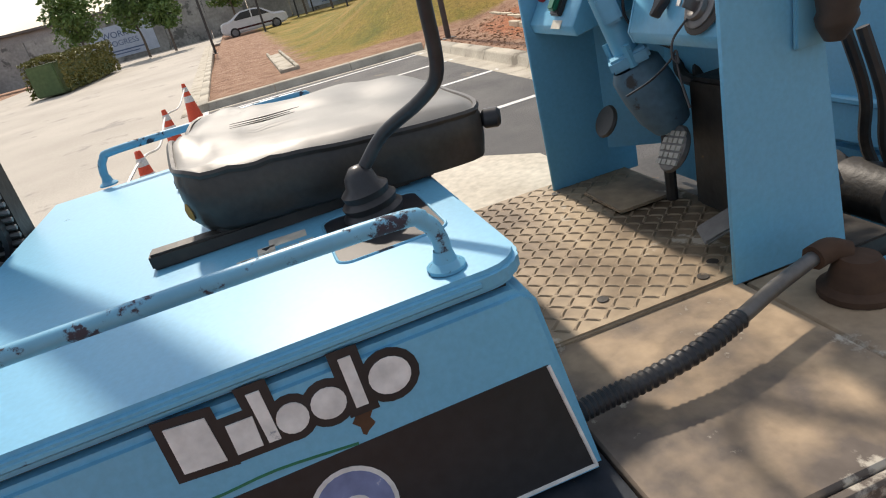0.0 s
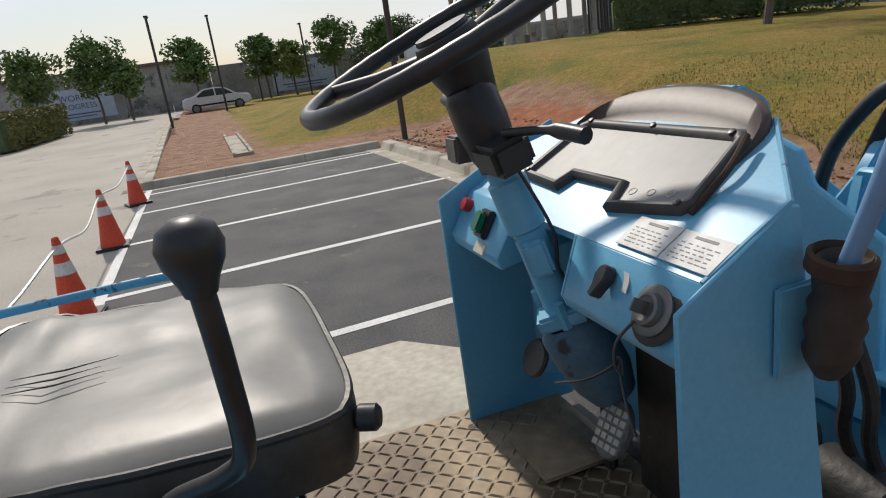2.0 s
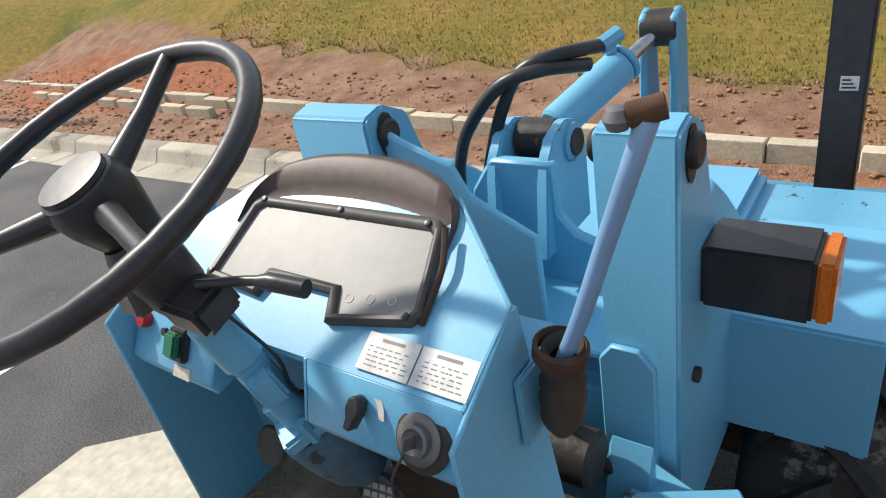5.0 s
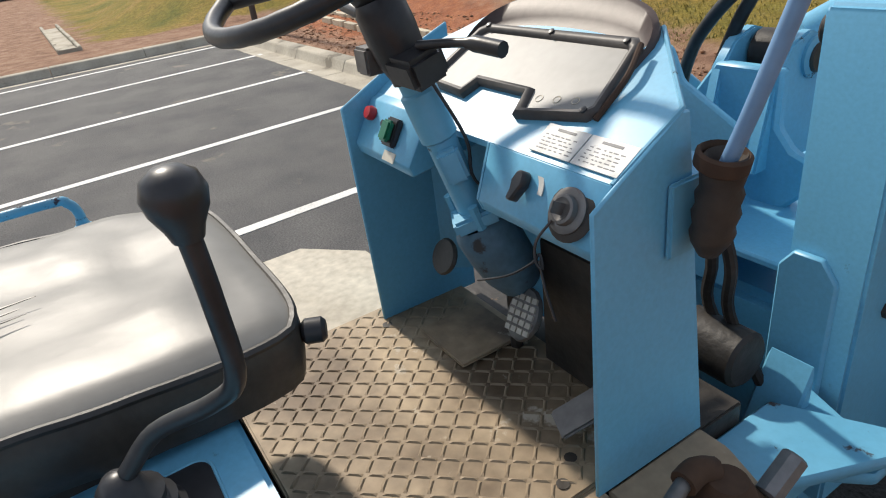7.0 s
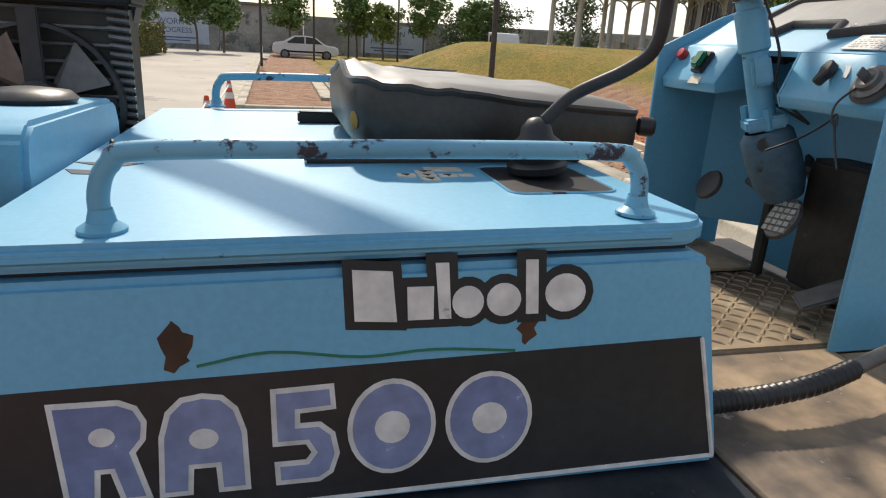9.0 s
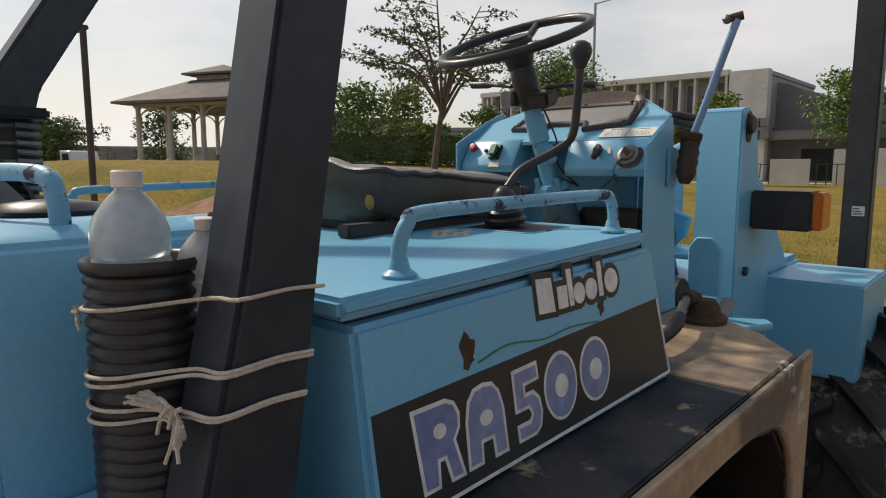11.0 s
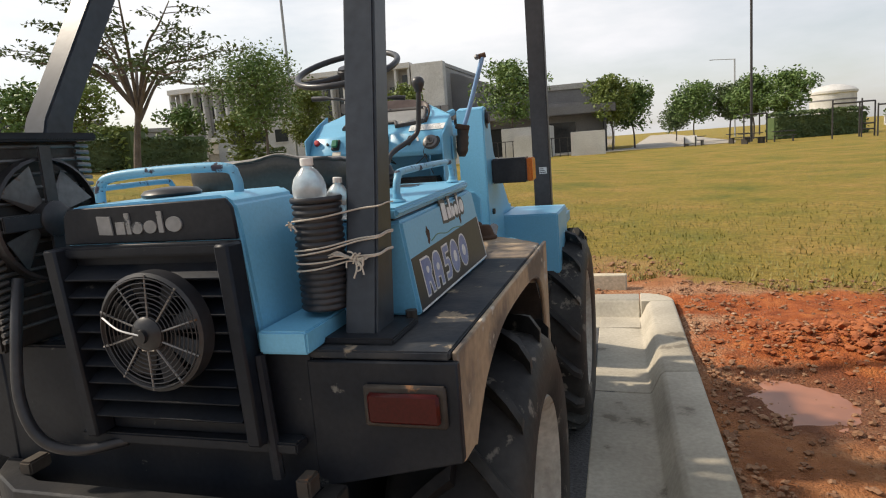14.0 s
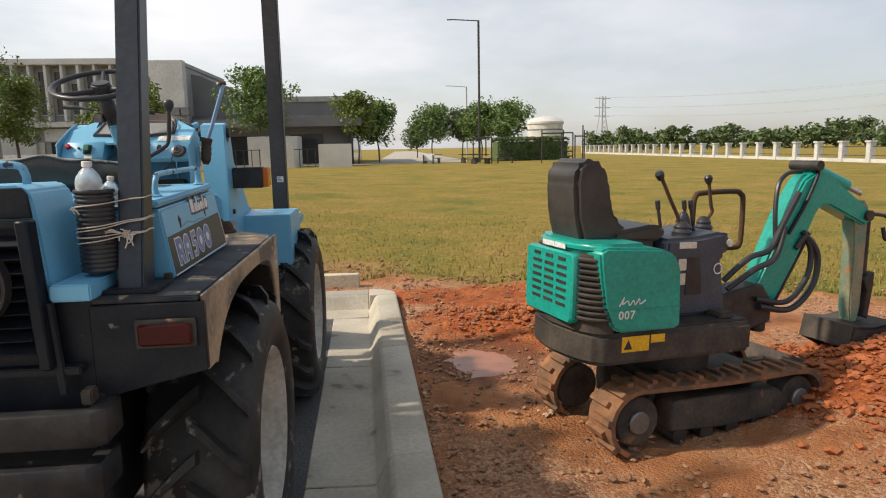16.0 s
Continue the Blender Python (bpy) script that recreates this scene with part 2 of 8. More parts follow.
STEPDARK = surface("scraped_black_step_paint", (0.013, 0.014, 0.017), (0.040, 0.037, 0.034), 0.45, coarse=8, fine=60, bump=0.25, wear=(0.20, 0.16, 0.12), wear_at=0.665, wear_scale=15, ior=1.35)
DIPPER = surface("scraped_clay_streaked_teal", (0.30, 0.25, 0.15), (0.05, 0.22, 0.17), 0.6, coarse=5, fine=50, bump=0.15, wear=(0.33, 0.16, 0.07), wear_at=0.60, wear_scale=9)
YELLOW = surface("yellow_sticker", (0.72, 0.42, 0.02), (0.65, 0.36, 0.02), 0.5, bump=0.02, wear=(0.3, 0.2, 0.1), wear_at=0.66, wear_scale=30)
CONEORANGE = surface("orange_cone_plastic", (0.72, 0.085, 0.03), (0.62, 0.07, 0.03), 0.5, bump=0.05)
CONEWHITE = surface("grubby_reflective_band", (0.72, 0.70, 0.66), (0.6, 0.58, 0.54), 0.4, bump=0.03)
ASPHALT = surface("dark_asphalt", (0.062, 0.062, 0.064), (0.105, 0.102, 0.099), 0.80, coarse=1.6, fine=75, bump=1.0, bump_dist=0.012, grainy=1.0, wear=(0.17, 0.15, 0.125), wear_at=0.63, wear_scale=1.3)
ROAD = surface("dusty_pale_road", (0.44, 0.40, 0.34), (0.36, 0.325, 0.275), 0.85, coarse=0.35, fine=60, bump=0.4, bump_dist=0.008, wear=(0.27, 0.25, 0.22), wear_at=0.6, wear_scale=0.8)
LINE = surface("white_road_paint", (0.72, 0.71, 0.68), (0.6, 0.59, 0.56), 0.7, coarse=3, fine=50, bump=0.3, wear=(0.2, 0.19, 0.18), wear_at=0.68, wear_scale=14)
CONCRETE = surface("kerb_concrete", (0.46, 0.415, 0.33), (0.33, 0.295, 0.23), 0.85, coarse=2.2, fine=45, bump=0.3, wear=(0.19, 0.165, 0.125), wear_at=0.60, wear_scale=2.2, bump_dist=0.005, grainy=0.3)
BLOCK = surface("cream_concrete_block", (0.56, 0.49, 0.36), (0.46, 0.39, 0.28), 0.85, coarse=4, fine=50, bump=0.3, pieces=0.15)


# ---- mesh helpers ----
def part(name, bm, material, parent=None, label="", angle=38):
    mesh = bpy.data.meshes.new(name)
    bm.normal_update()
    bm.to_mesh(mesh)
    bm.free()
    mesh.materials.append(material)
    mesh.shade_smooth()
    mesh.set_sharp_from_angle(angle=radians(angle))
    ob = new(name, mesh)
    ob.parent = parent
    if label:
        ob["label"] = label
    return ob


def thing(name, label, category, at=(0, 0, 0), turn=0.0, group="", kind=""):
    ob = new(name)
    ob.matrix_basis = pose(*at, 0, 0, turn)
    ob.empty_display_size = 0.1
    return tagged(ob, label, category, group, kind)


def merge(bm, other, m=None):
    mesh = bpy.data.meshes.new("tmp")
    if m is not None:
        other.transform(m)
    other.to_mesh(mesh)
    other.free()
    bm.from_mesh(mesh)
    bpy.data.meshes.remove(mesh)
    return bm


def rounded(b, bev, seg=2):
    if bev:
        bmesh.ops.bevel(b, geom=b.edges[:], offset=bev, segments=seg, affect="EDGES", clamp_overlap=True)


def box(x0, x1, y0, y1, z0, z1, bev=0.004, bm=None, m=None, seg=2):
    b = bmesh.new()
    bmesh.ops.create_cube(b, size=1.0, matrix=Matrix.LocRotScale(((x0 + x1) / 2, (y0 + y1) / 2, (z0 + z1) / 2), None, (x1 - x0, y1 - y0, z1 - z0)))
    rounded(b, bev, seg)
    if m is not None:
        b.transform(m)
    return merge(bm, b) if bm else b


def prism(pts, axis, a0, a1, bev=0.004, bm=None, seg=1, m=None):
    """A polygon pushed along an axis: x takes (y, z) points, y takes (x, z), z takes (x, y)."""
    b = bmesh.new()
    put = {"x": lambda p, a: (a, p[0], p[1]), "y": lambda p, a: (p[0], a, p[1]), "z": lambda p, a: (p[0], p[1], a)}[axis]
    lo, hi = [b.verts.new(put(p, a0)) for p in pts], [b.verts.new(put(p, a1)) for p in pts]
    b.faces.new(lo), b.faces.new(hi[::-1])
    for i in range(len(pts)):
        j = (i + 1) % len(pts)
        b.faces.new((lo[i], hi[i], hi[j], lo[j]))
    bmesh.ops.recalc_face_normals(b, faces=b.faces[:])
    rounded(b, bev, seg)
    if m is not None:
        b.transform(m)
    return merge(bm, b) if bm else b


def smooth_line(pts, steps=6):
    pts = [Vector(p) for p in pts]
    ext = [2 * pts[0] - pts[1], *pts, 2 * pts[-1] - pts[-2]]
    out = []
    for i in range(1, len(ext) - 2):
        p0, p1, p2, p3 = ext[i - 1:i + 3]
        for k in range(steps):
            t = k / steps
            out.append(0.5 * (2 * p1 + (p2 - p0) * t + (2 * p0 - 5 * p1 + 4 * p2 - p3) * t * t + (3 * p1 - p0 - 3 * p2 + p3) * t ** 3))
    out.append(pts[-1])
    return out


def tube(pts, r, sides=10, bm=None, closed=False, ends=True, ribs=None):
    """A pipe along points; r is a number or one radius a point."""
    b = bmesh.new()
    pts = [Vector(p) for p in pts]
    count = len(pts)
    radii = list(r) if isinstance(r, (list, tuple)) else [r] * count
    rings, side = [], None
    for i, p in enumerate(pts):
        d = (pts[(i + 1) % count] - pts[i - 1]) if closed or 0 < i < count - 1 else (pts[1] - pts[0] if i == 0 else pts[-1] - pts[-2])
        d.normalize()
        if side is None:
            side = d.orthogonal().normalized()
        side = (side - d * side.dot(d)).normalized()
        up = d.cross(side)
        rings.append([b.verts.new(p + (side * math.cos(a) + up * math.sin(a)) * radii[i]) for a in (2 * math.pi * k / sides for k in range(sides))])
    for i in range(count if closed else count - 1):
        r0, r1 = rings[i], rings[(i + 1) % count]
        for k in range(sides):
            b.faces.new((r0[k], r0[(k + 1) % sides], r1[(k + 1) % sides], r1[k]))
    if ends and not closed:
        b.faces.new(rings[0][::-1]), b.faces.new(rings[-1])
    bmesh.ops.recalc_face_normals(b, faces=b.faces[:])
    return merge(bm, b) if bm else b


def lathe(profile, m=None, sides=24, bm=None, arc=1.0):
    """Turns (radius, height) points about z."""
    b = bmesh.new()
    rings = []
    for rad, h in profile:
        rings.append([b.verts.new((rad * math.cos(2 * math.pi * k / sides), rad * math.sin(2 * math.pi * k / sides), h)) for k in range(sides)] if rad > 1e-6 else [b.verts.new((0, 0, h))])
    for r0, r1 in zip(rings, rings[1:]):
        for k in range(sides):
            j = (k + 1) % sides
            if len(r0) > 1 and len(r1) > 1:
                b.faces.new((r0[k], r0[j], r1[j], r1[k]))
            elif len(r0) > 1:
                b.faces.new((r0[k], r0[j], r1[0]))
            elif len(r1) > 1:
                b.faces.new((r0[0], r1[j], r1[k]))
    bmesh.ops.recalc_face_normals(b, faces=b.faces[:])
    if m is not None:
        b.transform(m)
    return merge(bm, b) if bm else b


def aim(p, q):
    """The frame at p whose z axis points to q."""
    d = Vector(q) - Vector(p)
    return Matrix.Translation(p) @ d.to_track_quat("Z", "Y").to_matrix().to_4x4()


def rod(p, q, r, sides=14, bm=None, bev=0.0):
    d = (Vector(q) - Vector(p)).length
    prof = [(0, 0), (r - bev, 0), (r, bev), (r, d - bev), (r - bev, d), (0, d)] if bev else [(0, 0), (r, 0), (r, d), (0, d)]
    return lathe(prof, aim(p, q), sides, bm)


def letters(text, size, m, depth=0.001, bm=None, fat=0.0, spacing=1.0):
    """Raised lettering in the built-in face, as a mesh, its baseline at m."""
    cu = bpy.data.curves.new("text", "FONT")
    cu.body, cu.size, cu.extrude, cu.offset, cu.space_character = text, size, depth, fat, spacing
    ob = bpy.data.objects.new("text", cu)
    scene.collection.objects.link(ob)
    bpy.context.view_layer.update()
    mesh = bpy.data.meshes.new_from_object(ob.evaluated_get(bpy.context.evaluated_depsgraph_get()))
    bpy.data.objects.remove(ob)
    b = bmesh.new()
    b.from_mesh(mesh)
    bpy.data.meshes.remove(mesh)
    b.transform(m)
    return merge(bm, b) if bm else b


def smoothstep(a, b, v):
    t = np.clip((v - a) / (b - a), 0, 1)
    return t * t * (3 - 2 * t)


def stones(name, label, spots, material, category="gravel"):
    """Loose stones or clods as one mesh: (x, y, z, radius) each, squashed and chipped at random."""
    rng = random.Random(11)
    base = [(1, 0, 0), (-1, 0, 0), (0, 1, 0), (0, -1, 0), (0, 0, 1), (0, 0, -1), (0.6, 0.6, 0.55), (-0.6, 0.6, 0.55), (-0.6, -0.6, 0.55), (0.6, -0.6, 0.55)]
    tri = [(0, 6, 9), (0, 2, 6), (2, 7, 6), (2, 1, 7), (1, 8, 7), (1, 3, 8), (3, 9, 8), (3, 0, 9), (6, 4, 9), (6, 7, 4), (7, 8, 4), (8, 9, 4), (0, 5, 2), (2, 5, 1), (1, 5, 3), (3, 5, 0)]
    verts, faces = [], []
    for x, y, z, r in spots:
        k = len(verts)
        m = Matrix.Translation((x, y, z)) @ Matrix.Rotation(rng.uniform(0, 6.28), 4, "Z") @ Matrix.Diagonal((r * rng.uniform(0.7, 1.35), r * rng.uniform(0.6, 1.1), r * rng.uniform(0.45, 0.8), 1))
        verts += [tuple(m @ (Vector(v) * rng.uniform(0.75, 1.15))) for v in base]
        faces += [(a + k, b + k, c + k) for a, b, c in tri]
    mesh = bpy.data.meshes.new(name)
    mesh.from_pydata(verts, [], faces)
    mesh.materials.append(material)
    return tagged(new(name, mesh), label, category, kind="stuff")


# ---- ground ----
def hill(x, y):
    """Height of the open ground outside the kerbs."""
    z = 0.07 + 0 * x
    mound = 1.55 * np.exp(-((x + 20) / 10.5) ** 2) * smoothstep(4.9, 9.5, y + 0.08 * x + 1.6 + np.minimum(1.1 * np.maximum(-x - 13.8, 0), 3.6)) * (1 - smoothstep(18, 45, y))
    z = z + mound + 0.35 * smoothstep(4.8, 8.0, y) * (1 - smoothstep(-6, 2, x)) * smoothstep(-16, -10, x) * (1 - smoothstep(14, 40, y))
    # heaps of loose red soil by the digger
    z = z + 0.12 * np.exp(-((x - 2.3) / 0.9) ** 2 - ((y - 2.45) / 0.38) ** 2)
    z = z + 0.26 * np.exp(-((x - 3.75) / 0.60) ** 2 - ((y - 0.75) / 0.5) ** 2)
    z = z + 0.16 * np.exp(-((x - 3.4) / 0.5) ** 2 - ((y - 0.2) / 0.5) ** 2)
    z = z - 0.045 * np.exp(-((x - 2.5) / 1.2) ** 2 - ((y - 0.3) / 0.9) ** 2)
    z = z - 0.055 * np.exp(-((x - 1.52) / 0.30) ** 2 - ((y - 1.66) / 0.40) ** 2)
    return z


def paved(x, y):
    inside = (x > -12.4) & (x < 1.02) & (y < 3.5)
    road_strip = (y < -1.32)
    return (inside | (road_strip & (x < 1.02))) & (x > -75)


def ground_sheet():
    xs = np.unique(np.concatenate([-np.geomspace(14, 1500, 34) - 0, np.arange(-14, 0, 0.35), np.arange(0, 5.2, 0.055), np.geomspace(5.2, 1500, 46)]))
    ys = np.unique(np.concatenate([-np.geomspace(3.2, 1500, 26), np.arange(-3.2, 5.6, 0.055), np.geomspace(5.6, 1500, 60)]))
    X, Y = np.meshgrid(xs, ys)
    Z = hill(X, Y)
    rough = np.zeros_like(Z)
    near = (X > 1.0) & (X < 5.2) & (Y > -3.2) & (Y < 5.6)
    idx = np.argwhere(near)
    for i, j in idx:
        p = Vector((X[i, j], Y[i, j], 0))
        rough[i, j] = 0.022 * noise.noise(p * 2.4) + 0.020 * noise.noise(p * 7.0) + 0.013 * noise.noise(p * 17.0)
    grassy = smoothstep(3.75, 4.1, Y + 0.25 * (X - 1.5))
    wet = np.exp(-((X - 1.55) / 0.3) ** 2 - ((Y - 1.62) / 0.36) ** 2)
    Z = Z + rough * (1 - 0.75 * grassy) * (1 - 0.9 * wet)
    Z = np.where(paved(X, Y), -0.12, Z)
    n, w = X.size, X.shape[1]
    k = np.arange(n).reshape(X.shape)
    faces = np.stack([k[:-1, :-1], k[:-1, 1:], k[1:, 1:], k[1:, :-1]], -1).reshape(-1, 4)
    mesh = bpy.data.meshes.new("ground")
    mesh.from_pydata(np.stack([X, Y, Z], -1).reshape(-1, 3).tolist(), [], faces.tolist())
    mesh.shade_smooth()
    ob = new("ground", mesh)
    return tagged(ob, "open ground of red gravelly clay and mown yellow-green grass", "ground", kind="structure")


def ground_material():
    m = bpy.data.materials.new("clay_and_grass")
    m.use_nodes = True
    n, l = m.node_tree.nodes, m.node_tree.links
    p = n["Principled BSDF"]
    geo = n.new("ShaderNodeNewGeometry")
    sep = n.new("ShaderNodeSeparateXYZ")
    l.new(geo.outputs["Position"], sep.inputs["Vector"])

    def noise_tex(scale, detail=6, rough=0.6):
        t = n.new("ShaderNodeTexNoise")
        t.inputs["Scale"].default_value, t.inputs["Detail"].default_value, t.inputs["Roughness"].default_value = scale, detail, rough
        l.new(geo.outputs["Position"], t.inputs["Vector"])
        return t.outputs["Fac"]

    def ramp(fac, stops):
        r = n.new("ShaderNodeValToRGB")
        r.color_ramp.elements[0].position, r.color_ramp.elements[0].color = stops[0][0], (*stops[0][1], 1)
        r.color_ramp.elements[1].position, r.color_ramp.elements[1].color = stops[-1][0], (*stops[-1][1], 1)
        for pos, c in stops[1:-1]:
            r.color_ramp.elements.new(pos).color = (*c, 1)
        l.new(fac, r.inputs["Fac"])
        return r.outputs["Color"]

    def math_node(op, a, b=None, c=None):
        k = n.new("ShaderNodeMath")
        k.operation = op
        for i, v in enumerate((a, b, c)):
            if v is None:
                continue
            if isinstance(v, (int, float)):
                k.inputs[i].default_value = v
            else:
                l.new(v, k.inputs[i])
        return k.outputs[0]

    def step(v, lo, hi):
        r = n.new("ShaderNodeMapRange")
        r.interpolation_type = "SMOOTHSTEP"
        r.inputs["From Min"].default_value, r.inputs["From Max"].default_value = lo, hi
        l.new(v, r.inputs["Value"])
        return r.outputs["Result"]

    def mix(fac, a, b):
        k = n.new("ShaderNodeMixRGB")
        l.new(fac, k.inputs["Fac"])
        for s, v in (("Color1", a), ("Color2", b)):
            if isinstance(v, tuple):
                k.inputs[s].default_value = (*v, 1)
            else:
                l.new(v, k.inputs[s])
        return k.outputs["Color"]

    x, y = sep.outputs["X"], sep.outputs["Y"]
    # red clay and gravel
    clay = ramp(noise_tex(2.2, 8, 0.65), [(0.30, (0.27, 0.105, 0.046)), (0.48, (0.44, 0.18, 0.072)), (0.62, (0.55, 0.26, 0.11)), (0.78, (0.60, 0.38, 0.21))])
    vor = n.new("ShaderNodeTexVoronoi")
    vor.inputs["Scale"].default_value = 70
    l.new(geo.outputs["Position"], vor.inputs["Vector"])
    stones = ramp(vor.outputs["Color"], [(0.0, (0.24, 0.10, 0.050)), (0.5, (0.45, 0.215, 0.11)), (1.0, (0.62, 0.42, 0.26))])
    clay = mix(step(noise_tex(1.1, 4), 0.42, 0.58), clay, stones)
    # fresh red-orange diggings
    def blob(cx, cy, rx, ry):
        dx = math_node("DIVIDE", math_node("SUBTRACT", x, cx), rx)
        dy = math_node("DIVIDE", math_node("SUBTRACT", y, cy), ry)
        return math_node("ADD", math_node("MULTIPLY", dx, dx), math_node("MULTIPLY", dy, dy))
    wob = math_node("MULTIPLY", math_node("SUBTRACT", noise_tex(2.6, 5), 0.5), 1.6)
    fresh = ramp(noise_tex(7, 8, 0.7), [(0.3, (0.19, 0.046, 0.016)), (0.5, (0.42, 0.11, 0.030)), (0.7, (0.60, 0.21, 0.062))])
    for c in ((2.45, 2.55, 1.5, 0.85), (2.6, 3.45, 2.6, 0.45), (3.75, 0.8, 0.95, 0.75)):
        f = math_node("SUBTRACT", 1.0, step(math_node("ADD", blob(*c), wob), 0.6, 1.2))
        clay = mix(f, clay, fresh)
    verge = ramp(noise_tex(3.0, 8, 0.7), [(0.32, (0.20, 0.105, 0.065)), (0.5, (0.33, 0.19, 0.12)), (0.7, (0.45, 0.29, 0.19))])
    scar = math_node("SUBTRACT", 1.0, step(math_node("ADD", blob(-9.8, 5.2, 3.4, 1.0), wob), 0.5, 1.3))
    verge = mix(math_node("MULTIPLY", scar, 0.6), verge, fresh)
    clay = mix(step(x, 0.9, -0.4), clay, verge)
    wetness = math_node("SUBTRACT", 1.0, step(math_node("ADD", blob(1.55, 1.62, 0.42, 0.48), math_node("MULTIPLY", wob, 0.35)), 0.5, 1.3))
    clay = mix(math_node("MULTIPLY", wetness, 0.75), clay, (0.17, 0.062, 0.032))
    # grass
    g = ramp(noise_tex(0.55, 8, 0.62), [(0.30, (0.14, 0.15, 0.026)), (0.46, (0.25, 0.20, 0.036)), (0.56, (0.30, 0.215, 0.048)), (0.70, (0.38, 0.235, 0.07))])
    blades = ramp(noise_tex(9, 12, 0.85), [(0.36, (0.38, 0.40, 0.32)), (0.62, (1.35, 1.3, 1.15))])
    gm = n.new("ShaderNodeMixRGB")
    gm.blend_type, gm.inputs["Fac"].default_value = "MULTIPLY", 0.8
    l.new(g, gm.inputs["Color1"]), l.new(blades, gm.inputs["Color2"])
    edge = math_node("ADD", y, math_node("MULTIPLY", math_node("SUBTRACT", noise_tex(1.6, 7, 0.7), 0.5), 1.9))
    right = step(math_node("ADD", edge, math_node("MULTIPLY", math_node("SUBTRACT", x, 1.5), 0.42)), 4.05, 4.45)
    left = step(math_node("ADD", edge, math_node("SUBTRACT", math_node("MINIMUM", math_node("MULTIPLY", math_node("MAXIMUM", math_node("SUBTRACT", -13.4, x), 0.0), 3.0), 5.9), math_node("MULTIPLY", math_node("MINIMUM", math_node("MAXIMUM", math_node("MULTIPLY", x, -1.0), 0.0), 13.0), 0.13))), 5.1, 5.7)
    side = step(x, -0.6, 1.6)
    cover = math_node("MULTIPLY", mix(side, left, right), math_node("SUBTRACT", 1.0, math_node("MULTIPLY", scar, 0.8)))
    out = mix(cover, clay, gm.outputs["Color"])
    l.new(out, p.inputs["Base Color"])
    p.inputs["Roughness"].default_value = 0.92
    p.inputs["Specular IOR Level"].default_value = 0.25
    bp = n.new("ShaderNodeBump")
    bp.inputs["Strength"].default_value, bp.inputs["Distance"].default_value = 0.9, 0.03
    l.new(math_node("ADD", noise_tex(16, 10, 0.85), math_node("MULTIPLY", vor.outputs["Distance"], -0.6)), bp.inputs["Height"])
    l.new(bp.outputs["Normal"], p.inputs["Normal"])
    return m


ground = ground_sheet()
ground.data.materials.append(ground_material())
# dark asphalt of the bays, and the dusty road beside them
asphalt = part("parking_bay_asphalt", box(-12.4, 0.60, -1.25, 3.06, -0.1, 0.0, 0), ASPHALT)
tagged(asphalt, "dark new asphalt of the marked parking bays", "asphalt", kind="structure")
road = part("road", prism([(-75, -14), (30, -14), (30, -6), (0.6, -6), (0.6, -1.25), (-12.4, -1.25), (-12.4, -1.5), (-42, -1.95), (-42, 1.2), (-75, 1.2)], "z", -0.1, -0.004, 0), ROAD)
tagged(road, "pale dusty road surface beside the parking bays", "road", kind="structure")
for x in (-11.72, -9.90, -7.84, -5.70, -3.54, -1.36):
    line = part("bay_line", prism([(x + 0.10 - 0.05, -1.2), (x + 0.10 + 0.05, -1.2), (x - 0.12 + 0.05, 3.04), (x - 0.12 - 0.05, 3.04)], "z", 0.0, 0.004, 0), LINE)
    tagged(line, "white painted parking bay line on the asphalt", "road marking", group="parking bay lines", kind="structure")
edge = part("bay_line", box(-12.2, -0.4, -1.25, -1.15, 0.001, 0.005, 0), LINE)
tagged(edge, "white painted edge line of the parking bays", "road marking", kind="structure")


def kerb_run(name, pts, label, gutter=True):
    """Kerb and gutter of cast stretches along a polyline, the road on its left hand."""
    for a, b in zip(pts, pts[1:]):
        a, b = Vector((*a, 0)), Vector((*b, 0))
        d = (b - a).normalized()
        length = (b - a).length
        m = Matrix.Translation(a) @ Matrix(((d.x, d.y, 0, 0), (d.y, -d.x, 0, 0), (0, 0, 1, 0), (0, 0, 0, 1)))
        m = Matrix.Translation(a) @ Matrix.Rotation(math.atan2(d.y, d.x), 4, "Z")
        count = max(1, round(length / 1.55))
        for i in range(count):
            s0, s1 = i * length / count + 0.004, (i + 1) * length / count - 0.004
            dz = random.uniform(-0.004, 0.004)
            prof = [(-0.31, -0.1), (-0.31, 0.006), (-0.02, -0.004), (0.0, 0.0), (0.05, 0.108 + dz), (0.075, 0.13 + dz), (0.235, 0.135 + dz), (0.25, 0.125 + dz), (0.25, -0.1)]
            if not gutter:
                prof = prof[3:] + [(0.0, -0.1)]
            k = part("kerb_stone", prism([(-q, h) for q, h in prof], "x", s0, s1, 0.006, m=m), CONCRETE, kerb)


kerb = thing("kerb", "weathered grey concrete kerb with a gutter apron", "kerb", kind="structure")

# the rounded kerb corner at the end of the bays
corner_plan = [(0.765, 3.36)] + [(0.765 + 0.25 * math.cos(radians(a)), 3.36 + 0.25 * math.sin(radians(a))) for a in range(0, 91, 10)]
part("kerb_corner", prism(corner_plan, "z", -0.1, 0.135, 0.008), CONCRETE, kerb)
kerb_run("kerb", [(0.93, -4.5), (0.765, 3.36), (-12.35, 3.20), (-12.35, -1.38), (-42, -1.95)], "")
